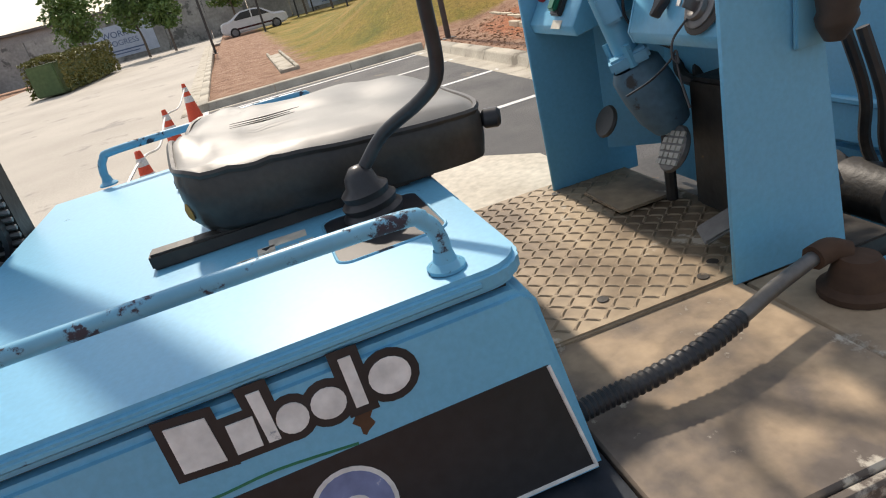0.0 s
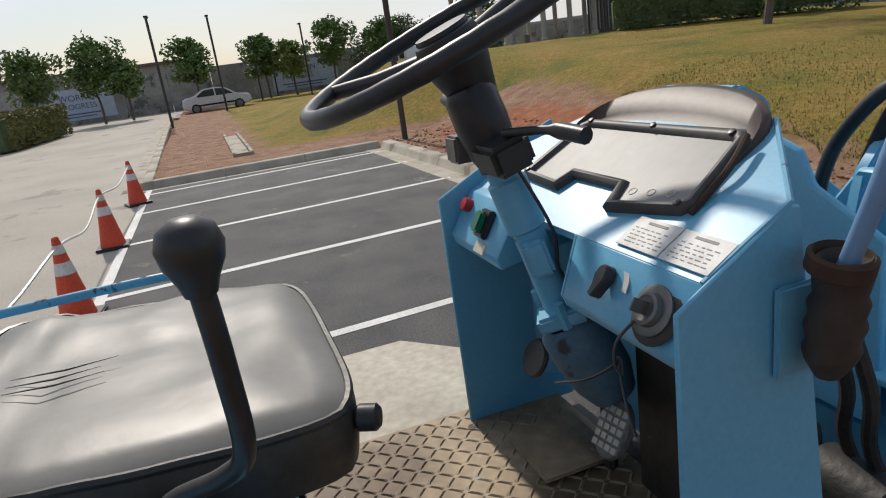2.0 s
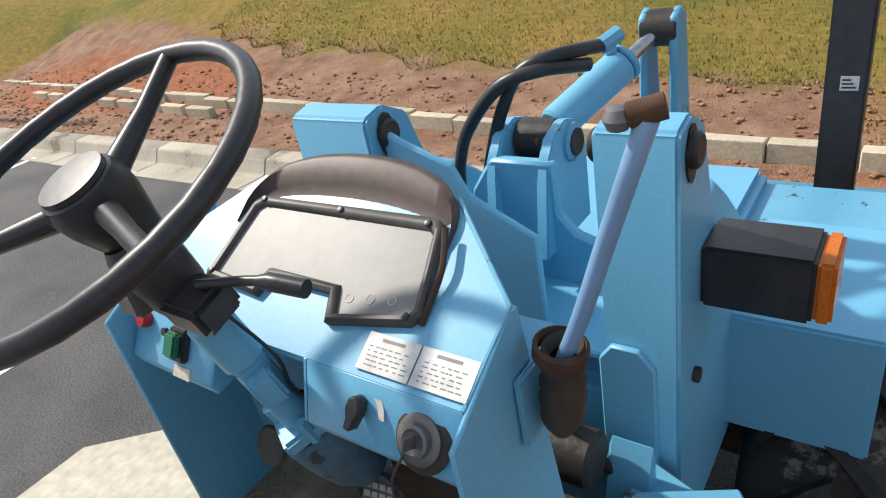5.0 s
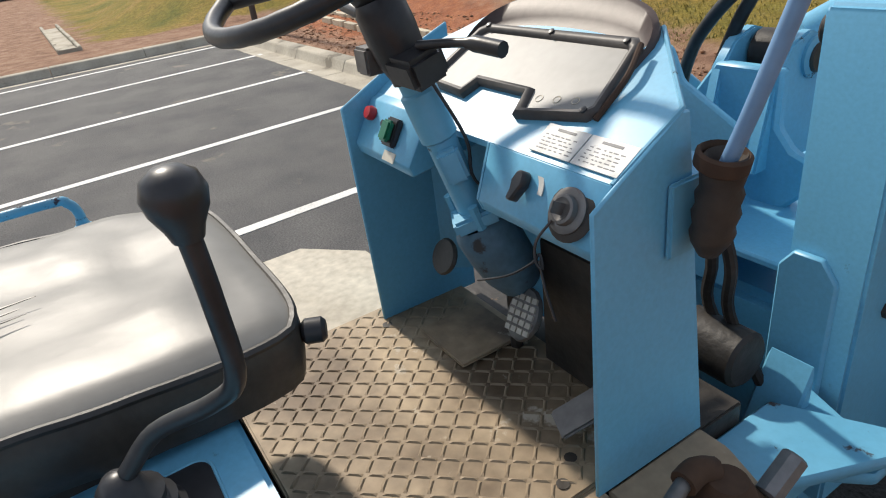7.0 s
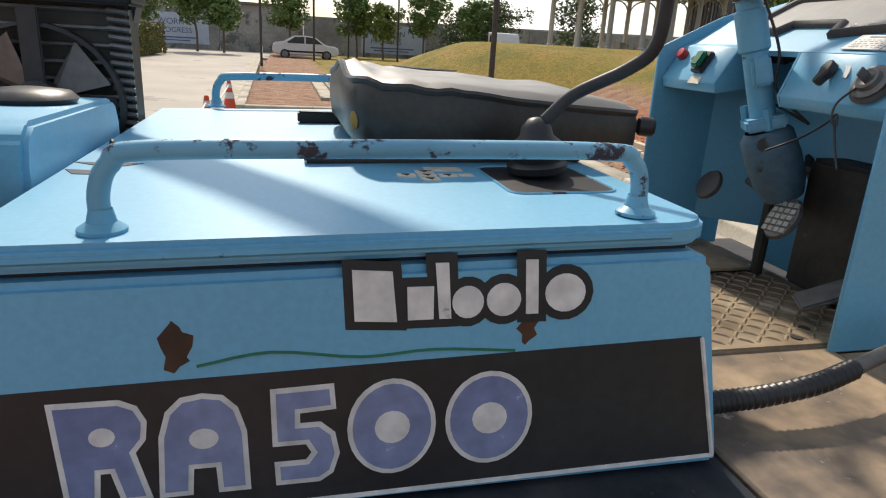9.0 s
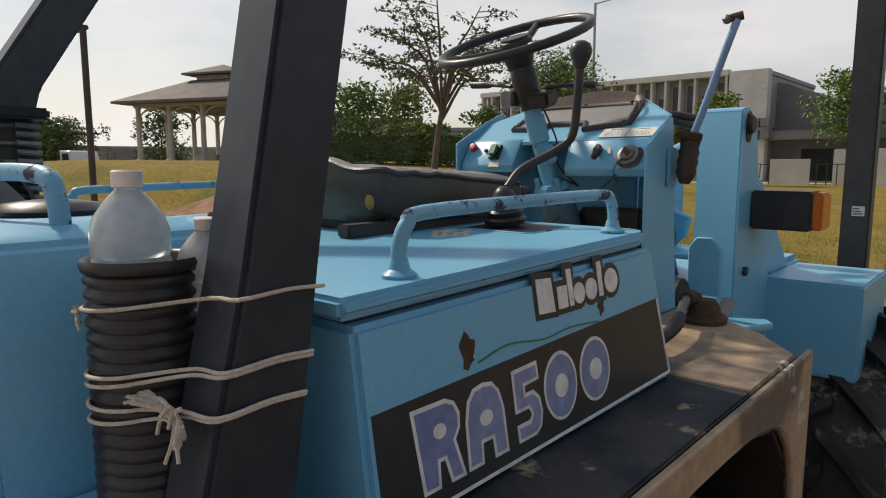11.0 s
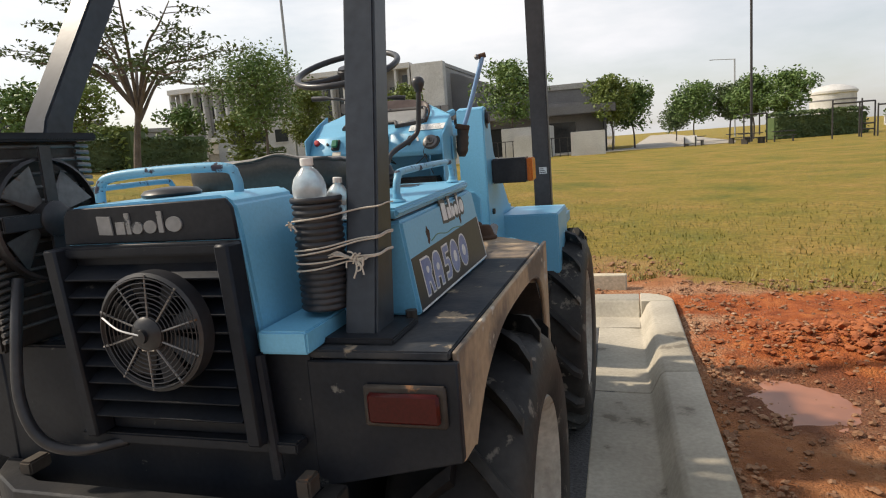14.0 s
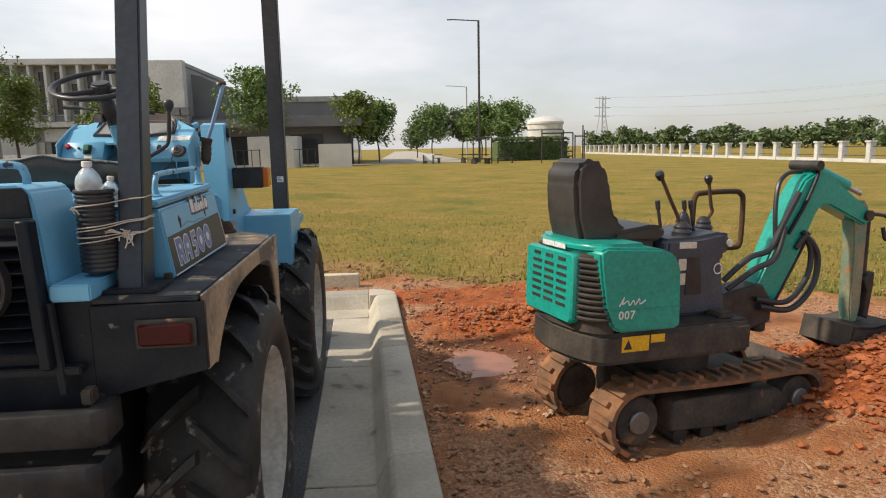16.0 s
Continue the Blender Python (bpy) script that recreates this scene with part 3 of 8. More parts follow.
# open drain at the foot of the lawn
channel = thing("drain_channel", "short open concrete drain along the foot of the lawn", "drain", (-14.6, 0.0, 0.0), kind="structure")
for y in (0.42, 0.80):
    for k in range(6):
        part("channel_wall", box(-k - 0.985, -k, y, y + 0.07, -0.1, 0.155 + 0.008 * (k % 3), 0.01), CONCRETE, channel)
part("channel_bed", box(-5.985, 0.0, 0.49, 0.80, -0.08, 0.078, 0.004), CONCRETE, channel)
part("channel_end", box(0.003, 0.07, 0.42, 0.87, -0.1, 0.14, 0.01), CONCRETE, channel)


# ---- wheel loader ----
CX = -0.17                      # the machine's centre line
loader = thing("wheel_loader", "small worn light-blue articulated wheel loader parked by the kerb", "wheel loader")


def both(x):
    return (x, 2 * CX - x)


def tyre(x, y, outward, steer=0.0):
    """Lugged tractor tyre on a dished white rim; outward is +1 or -1."""
    R, W = 0.50, 0.30
    m = Matrix.Translation((x, y, R - 0.012)) @ Matrix.Rotation(radians(90 * outward), 4, "Y")
    h = W / 2
    b = lathe([(0.27, -h + 0.03), (0.30, -h), (0.38, -h - 0.012), (0.438, -h + 0.006), (0.456, -h + 0.03), (0.460, 0), (0.456, h - 0.03), (0.438, h - 0.006), (0.38, h + 0.012), (0.30, h), (0.27, h - 0.03)], m, 56)
    t = part("tyre", b, RUBBER, loader, "black lugged tractor tyre with dusty sidewall")
    n = 17
    for side in (-1, 1):
        for k in range(n):
            a0 = 2 * math.pi * (k + (0.5 if side > 0 else 0)) / n
            steps = 6
            lug = bmesh.new()
            loops = []
            for s in range(steps):
                f = s / (steps - 1)
                ang = a0 + 0.30 * f ** 1.15
                zc = side * (-0.012 + (h + 0.004) * f)
                wdt = 0.098 - 0.010 * f
                top = 0.503 - (0.03 if s == steps - 1 else 0.0) - 0.004 * f
                bot = 0.444 - (0.02 if s == steps - 1 else 0)
                row = []
                for da, rr in ((-wdt / 2, bot), (-wdt / 2 + 0.018, top), (wdt / 2 - 0.018, top), (wdt / 2, bot)):
                    row.append(lug.verts.new(m @ Vector((rr * math.cos(ang + da), rr * math.sin(ang + da), zc))))
                loops.append(row)
            for r0, r1 in zip(loops, loops[1:]):
                for q in range(3):
                    lug.faces.new((r0[q], r0[q + 1], r1[q + 1], r1[q]))
            lug.faces.new(loops[0]), lug.faces.new(loops[-1][::-1])
            bmesh.ops.recalc_face_normals(lug, faces=lug.faces[:])
            part("tread_lug", lug, RUBBER, t, angle=50)
    part("rim", lathe([(0.0, 0.02), (0.10, 0.02), (0.105, 0.045), (0.12, 0.045), (0.125, 0.01), (0.20, -0.01), (0.23, 0.03), (0.262, 0.125), (0.285, 0.145), (0.292, 0.135), (0.272, 0.09), (0.27, -0.12), (0.0, -0.12)], m, 40), RIM, t, "dirty cream-white steel rim")
    for k in range(8):
        a = 2 * math.pi * k / 8
        part("wheel_nut", lathe([(0, 0), (0.014, 0), (0.014, 0.02), (0, 0.022)], m @ Matrix.Translation((0.165 * math.cos(a), 0.165 * math.sin(a), 0.0)), 6), STEEL, t)


for y in (-0.25, 1.42):
    for x, o in ((0.35, 1), (2 * CX - 0.35, -1)):
        tyre(x, y, o)

# rear deck: fender on either side, skirt with a wheel arch
arch = [(-0.82, 1.098), (0.34, 1.098), (0.34, 0.70), (0.315, 0.64), (0.285, 0.66), (0.27, 0.80), (0.235, 0.93), (0.15, 1.01), (-0.02, 1.045), (-0.40, 1.045), (-0.60, 1.00), (-0.70, 0.94), (-0.74, 0.90), (-0.82, 0.905)]
for s, x in ((1, 0.445), (-1, 2 * CX - 0.445)):
    part("fender_skirt", prism(arch if s > 0 else [(min(y, 0.29), min(z, 1.086)) for y, z in arch], "x", x - s * 0.012, x, 0.003), RUSTDECK if s > 0 else SAND, loader, "rust-brown steel fender skirt with a wheel arch" if s > 0 else "")
    x0, x1 = sorted((x - s * 0.37, x - s * 0.013))
    part("fender_top", box(x0, x1, -0.83, 0.02, 1.085, 1.1, 0.003), DECK, loader, "scuffed dark fender deck")
    part("step_top", prism([(x0, 0.023), (x1, 0.023), (x1, 0.27), (x1 - 0.05, 0.335), (x0, 0.335)] if s > 0 else [(x0, 0.023), (x1, 0.023), (x1, 0.41), (x0 + 0.12, 0.405), (x0, 0.30)], "z", 1.087, 1.102, 0.003), RUSTDECK if s > 0 else SAND, loader, "rusty scuffed step plate" if s > 0 else "bare dusty step plate")
    part("arch_lip", tube(smooth_line([(x - s * 0.006, y, z) for y, z in arch[3:13]], 4), 0.007, 8), RUSTDECK if s > 0 else SAND, loader)
    part("arch_liner", prism([(y, z) for y, z in arch[4:13]] + [(y, z - 0.012) for y, z in arch[4:13]][::-1], "x", min(x - s * 0.36, x - s * 0.014), max(x - s * 0.36, x - s * 0.014), 0), GREASE, loader)
    a, b2 = sorted((x, x - s * 0.27))
    part("rear_panel", prism([(x, 1.083), (x, 0.91), (x - s * 0.27, 0.845), (x - s * 0.27, 1.083)], "y", -0.835, -0.815, 0.003), NAVY, loader, "dark painted rear fender panel")
    lamp = part("tail_lamp_housing", prism([(x - s * 0.020, 1.045), (x - s * 0.020, 0.972), (x - s * 0.165, 0.972), (x - s * 0.165, 1.045)], "y", -0.846, -0.834, 0.004), MUDDY, loader)
    part("tail_lamp_lens", prism([(x - s * 0.029, 1.035), (x - s * 0.029, 0.982), (x - s * 0.155, 0.982), (x - s * 0.155, 1.035)], "y", -0.857, -0.845, 0.005), REDLENS, lamp, "dark red ribbed tail lamp lens")

# floor between seat box and console
part("floor_frame", box(2 * CX - 0.42, 0.42, 0.03, 0.335, 1.02, 1.084, 0.003), GREASE, loader)
part("floor_frame", box(2 * CX - 0.115, 0.115, 0.336, 0.60, 1.02, 1.084, 0.003), GREASE, loader)
plate = part("tread_plate", box(-0.42, 0.108, 0.022, 0.47, 1.086, 1.108, 0.003), PLATE, loader, "sand-covered steel tread plate with raised bars")
def tread_bar(m):
    b = bmesh.new()
    top = [b.verts.new(m @ Vector(v)) for v in ((-0.006, -0.0006, 0.0022), (0.006, -0.0006, 0.0022), (0.006, 0.0006, 0.0022), (-0.006, 0.0006, 0.0022))]
    low = [b.verts.new(m @ Vector(v)) for v in ((-0.0115, -0.0027, 0), (0.0115, -0.0027, 0), (0.0115, 0.0027, 0), (-0.0115, 0.0027, 0))]
    b.faces.new(top)
    for k in range(4):
        b.faces.new((low[k], low[(k + 1) % 4], top[(k + 1) % 4], top[k]))
    return b


bar_mesh, rest = {}, bmesh.new()
for i in range(26):
    for j in range(20):
        x, y = -0.405 + i * 0.0196, 0.04 + j * 0.0222
        up = (i + j) % 2
        turn = Matrix.Rotation(radians(45 if up else -45), 4, "Z")
        if x > 0.1 or y > 0.455:
            continue
        if x < -0.215:
            merge(rest, tread_bar(Matrix.Translation((x, y, 1.108)) @ turn))
            continue
        if up not in bar_mesh:
            bar_mesh[up] = part("tread_bar", tread_bar(turn), PLATE, plate)
            bar = bar_mesh[up]
        else:
            bar = new("tread_bar", bar_mesh[up].data)
            bar.parent = plate
        bar.matrix_basis = Matrix.Translation((x, y, 1.108))
tagged(part("tread_bar_rest", rest, PLATE, plate), kind="stuff")
for x, y in ((0.075, 0.05), (0.085, 0.30), (-0.395, 0.045), (0.05, 0.165), (0.06, 0.335), (-0.36, 0.30)):
    part("bolt_hole", lathe([(0, 0.0), (0.008, 0.0), (0.0085, 0.001), (0, 0.0012)], Matrix.Translation((x, y, 1.1086)), 12), GREASE, plate)

# seat box with its flat lid
side = [(-0.615, 1.102), (-0.615, 1.293), (-0.026, 1.306), (-0.014, 1.296), (0.012, 1.102)]
seatbox = part("seat_box", prism(side, "x", 2 * CX - 0.315, 0.315, 0.006, seg=2), BLUE, loader, "light-blue sheet steel seat and engine box")
for v in seatbox.data.vertices:                 # its sides lean inwards
    v.co.x = CX + (v.co.x - CX) * (1 - 0.29 * (v.co.z - 1.11))
lid_plan = [(2 * CX - 0.286, -0.625), (0.286, -0.625)]
for k in range(6):
    a = radians(18 * k)
    lid_plan.append((0.246 + 0.040 * math.cos(a), -0.050 + 0.040 * math.sin(a)))
lid_plan += [(2 * CX - x, y) for x, y in lid_plan[:1:-1]]
LID_TILT = Matrix(((1, 0, 0, 0), (0, 1, 0, 0), (0, 0.0225, 1, 0), (0, 0, 0, 1)))
lid = part("seat_box_lid", prism(lid_plan, "z", 1.3125, 1.3335, 0.005, seg=2, m=LID_TILT), BLUE, loader, "light-blue box lid with rounded scuffed edges")
part("lid_edge", tube([(0.286, -0.62, 1.309), (0.286, -0.06, 1.322)], 0.003, 6), BLUE_WORN, lid)
# black filler sheet: gives the gap under the lid its shade by colour
part("lid_gasket", prism([(-0.608, 1.270), (-0.608, 1.302), (-0.034, 1.315), (-0.034, 1.283)], "x", 2 * CX - 0.272, 0.272, 0), INK, lid, "black fill painted as the shade in the gap under the lid")
for pts in ([(-0.040, -0.622), (-0.026, -0.545), (-0.010, -0.562), (-0.022, -0.600)], [(0.004, -0.618), (0.030, -0.604), (0.034, -0.584), (0.012, -0.590)]):
    part("black_mark", prism(pts, "z", 1.3336, 1.3342, 0, m=LID_TILT), INK, lid, "worn black printed slash")
part("lid_eye", tube([(-0.066 + 0.010 * math.cos(a), -0.585 + 0.004 * math.cos(a), 1.331 + 0.010 * math.sin(a)) for a in (2 * math.pi * k / 14 for k in range(14))], 0.0022, 6, closed=True), GREASE, lid, "small steel eye on the lid")
# gear shift opening
slot = []
for cx, cy, a0 in ((0.148, -0.148, -90), (0.148, -0.062, 0), (0.036, -0.062, 90), (0.036, -0.148, 180)):
    slot += [(cx + 0.016 * math.cos(radians(a0 + 18 * k)), cy + 0.016 * math.sin(radians(a0 + 18 * k))) for k in range(6)]
part("lever_opening", prism(slot, "z", 1.3328, 1.3341, 0, m=LID_TILT), INK, lid, "dark open slot under the gear lever")
part("opening_edge", tube([LID_TILT @ Vector((x, y, 1.3338)) for x, y in slot], 0.0018, 6, closed=True), BLUE_WORN, lid)
for x in (0.252, 2 * CX - 0.262 - 0.05):
    h = part("grab_handle", tube(smooth_line([(x, -0.522, 1.325), (x, -0.522, 1.352), (x + 0.001, -0.512, 1.374), (x, -0.485, 1.384), (x, -0.30, 1.388), (x, -0.115, 1.389), (x, -0.088, 1.381), (x, -0.078, 1.362), (x, -0.078, 1.333)], 5), 0.0080, 12), BLUE_CHIP, lid, "chipped blue tubular grab handle")
    for y in (-0.522, -0.078):
        part("handle_foot", lathe([(0.018, 0), (0.018, 0.003), (0.011, 0.008), (0.0085, 0.018)], Matrix.Translation((x, y, 1.322 + (y + 0.52) * 0.024)), 16), BLUE_WORN, h)
marks = bmesh.new()
for dx, dy, w, l in ((0.0, 0.0, 0.017, 0.02), (0.0, -0.024, 0.017, 0.02), (-0.02, -0.0, 0.017, 0.02), (0.02, 0.0, 0.017, 0.02), (0.0, 0.024, 0.017, 0.02), (-0.002, 0.047, 0.017, 0.02), (-0.035, 0.026, 0.024, 0.044)):
    box(0.066 + dx - w / 2, 0.066 + dx + w / 2, -0.232 + dy - l / 2, -0.232 + dy + l / 2, 1.3275, 1.3295, 0.0, marks)
gm = part("gear_pattern_label", marks, PAPER, lid, "worn printed gear pattern squares")
ink = bmesh.new()
for dx, dy in ((0.0, 0.0), (-0.02, 0.0), (0.02, 0.0), (0.0, -0.024), (0.0, 0.024)):
    prism([(0.066 + dx - 0.005, -0.237 + dy), (0.066 + dx + 0.005, -0.232 + dy), (0.066 + dx - 0.005, -0.227 + dy)], "z", 1.3296, 1.3300, 0, ink)
part("gear_arrows", ink, INK, gm)

# side lettering
RIGHT = 0.3135
def on_side(y, z, x=RIGHT):
    """Writing on the right-hand side: it runs forward along +y and stands upright."""
    return Matrix(((0, 0, 1, x), (1, 0, 0, y), (0, 1, 0, z), (0, 0, 0, 1)))

strip = part("black_stripe", prism([(-0.603, 1.106), (-0.605, 1.215), (-0.02, 1.229), (0.002, 1.112)], "x", 0.309, 0.3115, 0), INK, seatbox, "black decal stripe with a pale border")
part("stripe_border", tube([(0.3115, -0.603, 1.108), (0.3115, 0.004, 1.112)], 0.0022, 5), WHITE, strip)
part("stripe_border", tube([(0.3115, 0.003, 1.112), (0.3115, -0.0195, 1.228)], 0.0022, 5), WHITE, strip)


def offset(poly, d):
    """The same outline, grown by d (shrunk where d is negative)."""
    area = sum(a[0] * b[1] - b[0] * a[1] for a, b in zip(poly, poly[1:] + poly[:1]))
    d = d if area > 0 else -d
    out = []
    for p, q, r in zip(poly[-1:] + poly[:-1], poly, poly[1:] + poly[:1]):
        n1 = Vector((q[1] - p[1], p[0] - q[0])).normalized()
        n2 = Vector((r[1] - q[1], q[0] - r[0])).normalized()
        m = n1 + n2
        m = m / max(0.35, m.dot(n1))
        out.append((q[0] + m.x * d, q[1] + m.y * d))
    return out


def ellipse(cy, cz, ry, rz, n=28):
    return [(cy + ry * math.cos(2 * math.pi * k / n), cz + rz * math.sin(2 * math.pi * k / n)) for k in range(n)]


# the model number in fat cut letters: outline, fill and the pale middle of each
GLYPH_R = [(0.12, 0), (0.0, 1), (0.70, 1), (0.88, 0.93), (0.97, 0.78), (0.95, 0.60), (0.84, 0.48), (1.0, 0.0), (0.68, 0), (0.58, 0.30), (0.48, 0.30), (0.46, 0)]
GLYPH_A = [(0, 0), (0.02, 0.60), (0.10, 0.84), (0.26, 0.97), (0.50, 1.0), (0.72, 0.97), (0.88, 0.84), (0.97, 0.60), (1, 0), (0.64, 0), (0.62, 0.26), (0.38, 0.26), (0.36, 0)]
GLYPH_5 = [(0, 0.98), (0.92, 1), (0.95, 0.74), (0.42, 0.72), (0.42, 0.62), (0.72, 0.62), (0.93, 0.50), (1, 0.28), (0.90, 0.08), (0.70, 0), (0.06, 0), (0.04, 0.24), (0.50, 0.24), (0.58, 0.31), (0.50, 0.40), (0.02, 0.40)]
for glyph, y0, y1, hole in ((GLYPH_R, -0.560, -0.490, (0.52, 0.66, 0.13, 0.09)), (GLYPH_A, -0.486, -0.418, (0.50, 0.56, 0.16, 0.10)), (GLYPH_5, -0.402, -0.348, None), (None, -0.342, -0.268, (0.5, 0.5, 0.20, 0.17)), (None, -0.260, -0.182, (0.5, 0.5, 0.20, 0.17))):
    zb, zt = 1.124 + 0.010 * (y0 + 0.56), 1.206 + 0.012 * (y0 + 0.56)
    if glyph:
        poly = [(y0 + (y1 - y0) * u, zb + (zt - zb) * v) for u, v in glyph]
    else:
        poly = ellipse((y0 + y1) / 2, (zb + zt) / 2, (y1 - y0) / 2, (zt - zb) / 2)
    num = part("number_outline", prism(poly, "x", 0.3115, 0.3121, 0), WHITE, strip, "white outlined character of the model number")
    part("number", prism(offset(poly, -0.0042), "x", 0.3119, 0.3126, 0), LILAC, num, "faded purple fill")
    if hole:
        u, v, ru, rv = hole
        part("number_hole", prism(ellipse(y0 + (y1 - y0) * u, zb + (zt - zb) * v, ru * (y1 - y0), rv * (zt - zb), 16), "x", 0.3124, 0.3130, 0), WHITE, num)
# maker's mark drawn as plain shapes: pale blocks and discs on a black ground
lg = part("maker_mark_ground", prism([(-0.300, 1.252), (-0.146, 1.257), (-0.146, 1.270), (-0.300, 1.268)], "x", 0.3100, 0.3106, 0), INK, seatbox, "black shape behind the maker's mark")
MARK_SHAPES = [[(-0.336, 1.258), (-0.302, 1.256), (-0.306, 1.297), (-0.338, 1.299)], [(-0.293, 1.257), (-0.272, 1.257), (-0.272, 1.284), (-0.294, 1.284)], [(-0.267, 1.257), (-0.257, 1.257), (-0.260, 1.303), (-0.271, 1.303)], ellipse(-0.243, 1.270, 0.0135, 0.0135, 18), ellipse(-0.212, 1.271, 0.0150, 0.0140, 18), [(-0.192, 1.258), (-0.181, 1.258), (-0.183, 1.304), (-0.194, 1.304)], ellipse(-0.157, 1.275, 0.0185, 0.0165, 18)]
for k, poly in enumerate(MARK_SHAPES):
    part("maker_mark_edge", prism(offset(poly, 0.0075), "x", 0.3104, 0.3110 + 0.0001 * k, 0), INK, lg)
    part("maker_mark_block", prism(poly, "x", 0.3112, 0.3126, 0), WHITE, lg)
for y, z, r in ((-0.469, 1.236, 0.014), (-0.189, 1.237, 0.010)):
    ring = [(y + r * (1 + 0.35 * math.sin(5 * a + y * 40)) * math.cos(a) * 0.8, z + 0.008 + r * (1.3 + 0.3 * math.cos(3 * a)) * math.sin(a)) for a in (2 * math.pi * k / 14 for k in range(14))]
    part("rust_spot", prism(ring, "x", 0.3095, 0.3113, 0), RUST, seatbox, "brown rust spot bleeding through the paint")
part("paint_crack", tube(smooth_line([(0.3105, -0.455, 1.228), (0.3105, -0.40, 1.236), (0.3105, -0.33, 1.228), (0.3105, -0.27, 1.231), (0.3105, -0.20, 1.226)], 4), 0.0016, 5), GREEN, seatbox, "thin greenish crack in the paint")

lean = Matrix(((1, 0, -0.14, 0.14 * 1.11 + 0.004), (0, 1, 0, 0), (0, 0, 1, 0), (0, 0, 0, 1)))
for ob in [o for o in bpy.data.objects if o.name.split(".")[0] in ("black_stripe", "stripe_border", "number_outline", "number", "number_hole", "maker_mark_ground", "maker_mark_edge", "maker_mark_block", "rust_spot", "paint_crack")]:
    ob.data.transform(lean)

# seat
seat_x0, seat_x1, seat_y0, seat_y1 = -0.435, 0.004, -0.312, 0.082


def seat_cushion():
    b = bmesh.new()
    nx, ny = 26, 22
    grid = []
    for j in range(ny + 1):
        row = []
        for i in range(nx + 1):
            u, v = i / nx * 2 - 1, j / ny * 2 - 1
            f = (1 - abs(u) ** 6) * (1 - abs(v) ** 6)
            x = (seat_x0 + seat_x1) / 2 + u * (seat_x1 - seat_x0) / 2 * (1 - 0.02 * v * v - 0.07 * v ** 8)
            y = (seat_y0 + seat_y1) / 2 + v * (seat_y1 - seat_y0) / 2 * (1 - 0.02 * u * u - 0.09 * u ** 8)
            z = 1.420 + 0.017 * f ** 0.4 - 0.006 * math.exp(-(u * u + (v + 0.1) ** 2) * 3) - 0.024 * (v + 1) / 2
            z += 0.007 * noise.noise(Vector((x * 9, y * 14, 1))) + (0.002 * math.sin(v * 20 + u * 4) if v < -0.4 else 0.0)
            z += 0.0035 * math.sin(u * 9 + 2.2 * v) * max(0.0, -v) ** 2 + 0.004 * abs(noise.noise(Vector((x * 26, y * 9, 4)))) * (1 - abs(v))
            z += 0.016 * math.exp(-((u - 0.2) / 0.5) ** 2) * smoothstep(-0.80, -1.0, v)
            row.append(b.verts.new((x, y, z)))
        grid.append(row)
    for j in range(ny):
        for i in range(nx):
            b.faces.new((grid[j][i], grid[j][i + 1], grid[j + 1][i + 1], grid[j + 1][i]))
    return b, [v.co.copy() for v in grid[0]] + [r[-1].co.copy() for r in grid[1:]] + [v.co.copy() for v in grid[-1][::-1][1:]] + [r[0].co.copy() for r in grid[::-1][1:-1]]


top_bm, rim_pts = seat_cushion()
cushion = part("seat_cushion", top_bm, SEATTOP, loader, "vinyl seat cushion, creased and torn, its top paled to grey for sky sheen", angle=80)
sb = bmesh.new()
cxs, cys = (seat_x0 + seat_x1) / 2, (seat_y0 + seat_y1) / 2
rings = []
for k, (s, dz) in enumerate(((1.0, 0.0), (1.02, -0.012), (1.018, -0.036), (1.0, -0.060), (0.95, -0.072), (0.3, -0.072))):
    rings.append([sb.verts.new((cxs + (p.x - cxs) * s, cys + (p.y - cys) * s, p.z + dz * (1.0 + 0.15 * (0.06 - p.y)) if k < 4 else (1.344 + 0.022 * max(0.0, min(1.0, (p.y + 0.12) / 0.18))))) for p in rim_pts])
for r0, r1 in zip(rings, rings[1:]):
    for k in range(len(r0)):
        sb.faces.new((r0[k], r0[(k + 1) % len(r0)], r1[(k + 1) % len(r0)], r1[k]))
bmesh.ops.recalc_face_normals(sb, faces=sb.faces[:])
part("seat_side", sb, SEATSIDE, cushion, "black vinyl seat side", angle=60)
part("seat_piping", tube([p + Vector((0, 0, 0.001)) for p in rim_pts], 0.0045, 6, closed=True), SEATSIDE, cushion)
part("torn_foam", lathe([(0, 0.0), (0.016, 0.004), (0.02, 0.014), (0.012, 0.024), (0, 0.028)], Matrix.Translation((seat_x1 - 0.040, seat_y0 + 0.010, 1.376)) @ Matrix.Rotation(radians(95), 4, "X") @ Matrix.Rotation(0.5, 4, "Y") @ Matrix.Diagonal((0.4, 0.6, 0.25, 1)), 10), FOAM, cushion, "yellow foam showing at a torn corner")
tears = bmesh.new()
for dx, ln in ((0.0, 0.10), (0.018, 0.085), (0.034, 0.09)):
    tube([(-0.20 + dx, -0.235, 1.4365), (-0.197 + dx, -0.235 + ln * 0.5, 1.4345), (-0.205 + dx, -0.235 + ln, 1.4330)], [0.0004, 0.0014, 0.0004], 5, tears)
part("seat_tear", tears, SEATSIDE, cushion, "dark slits in the vinyl")
part("seat_base", box(seat_x0 + 0.03, seat_x1 - 0.02, seat_y0 + 0.03, seat_y1 - 0.09, 1.328, 1.356, 0.004), GREASE, loader)
for x in (seat_x1 - 0.03, seat_x0 + 0.03):
    part("seat_rail", box(x - 0.014, x + 0.014, -0.365, -0.04, 1.326, 1.346, 0.003), GREASE, loader, "black steel seat rail")
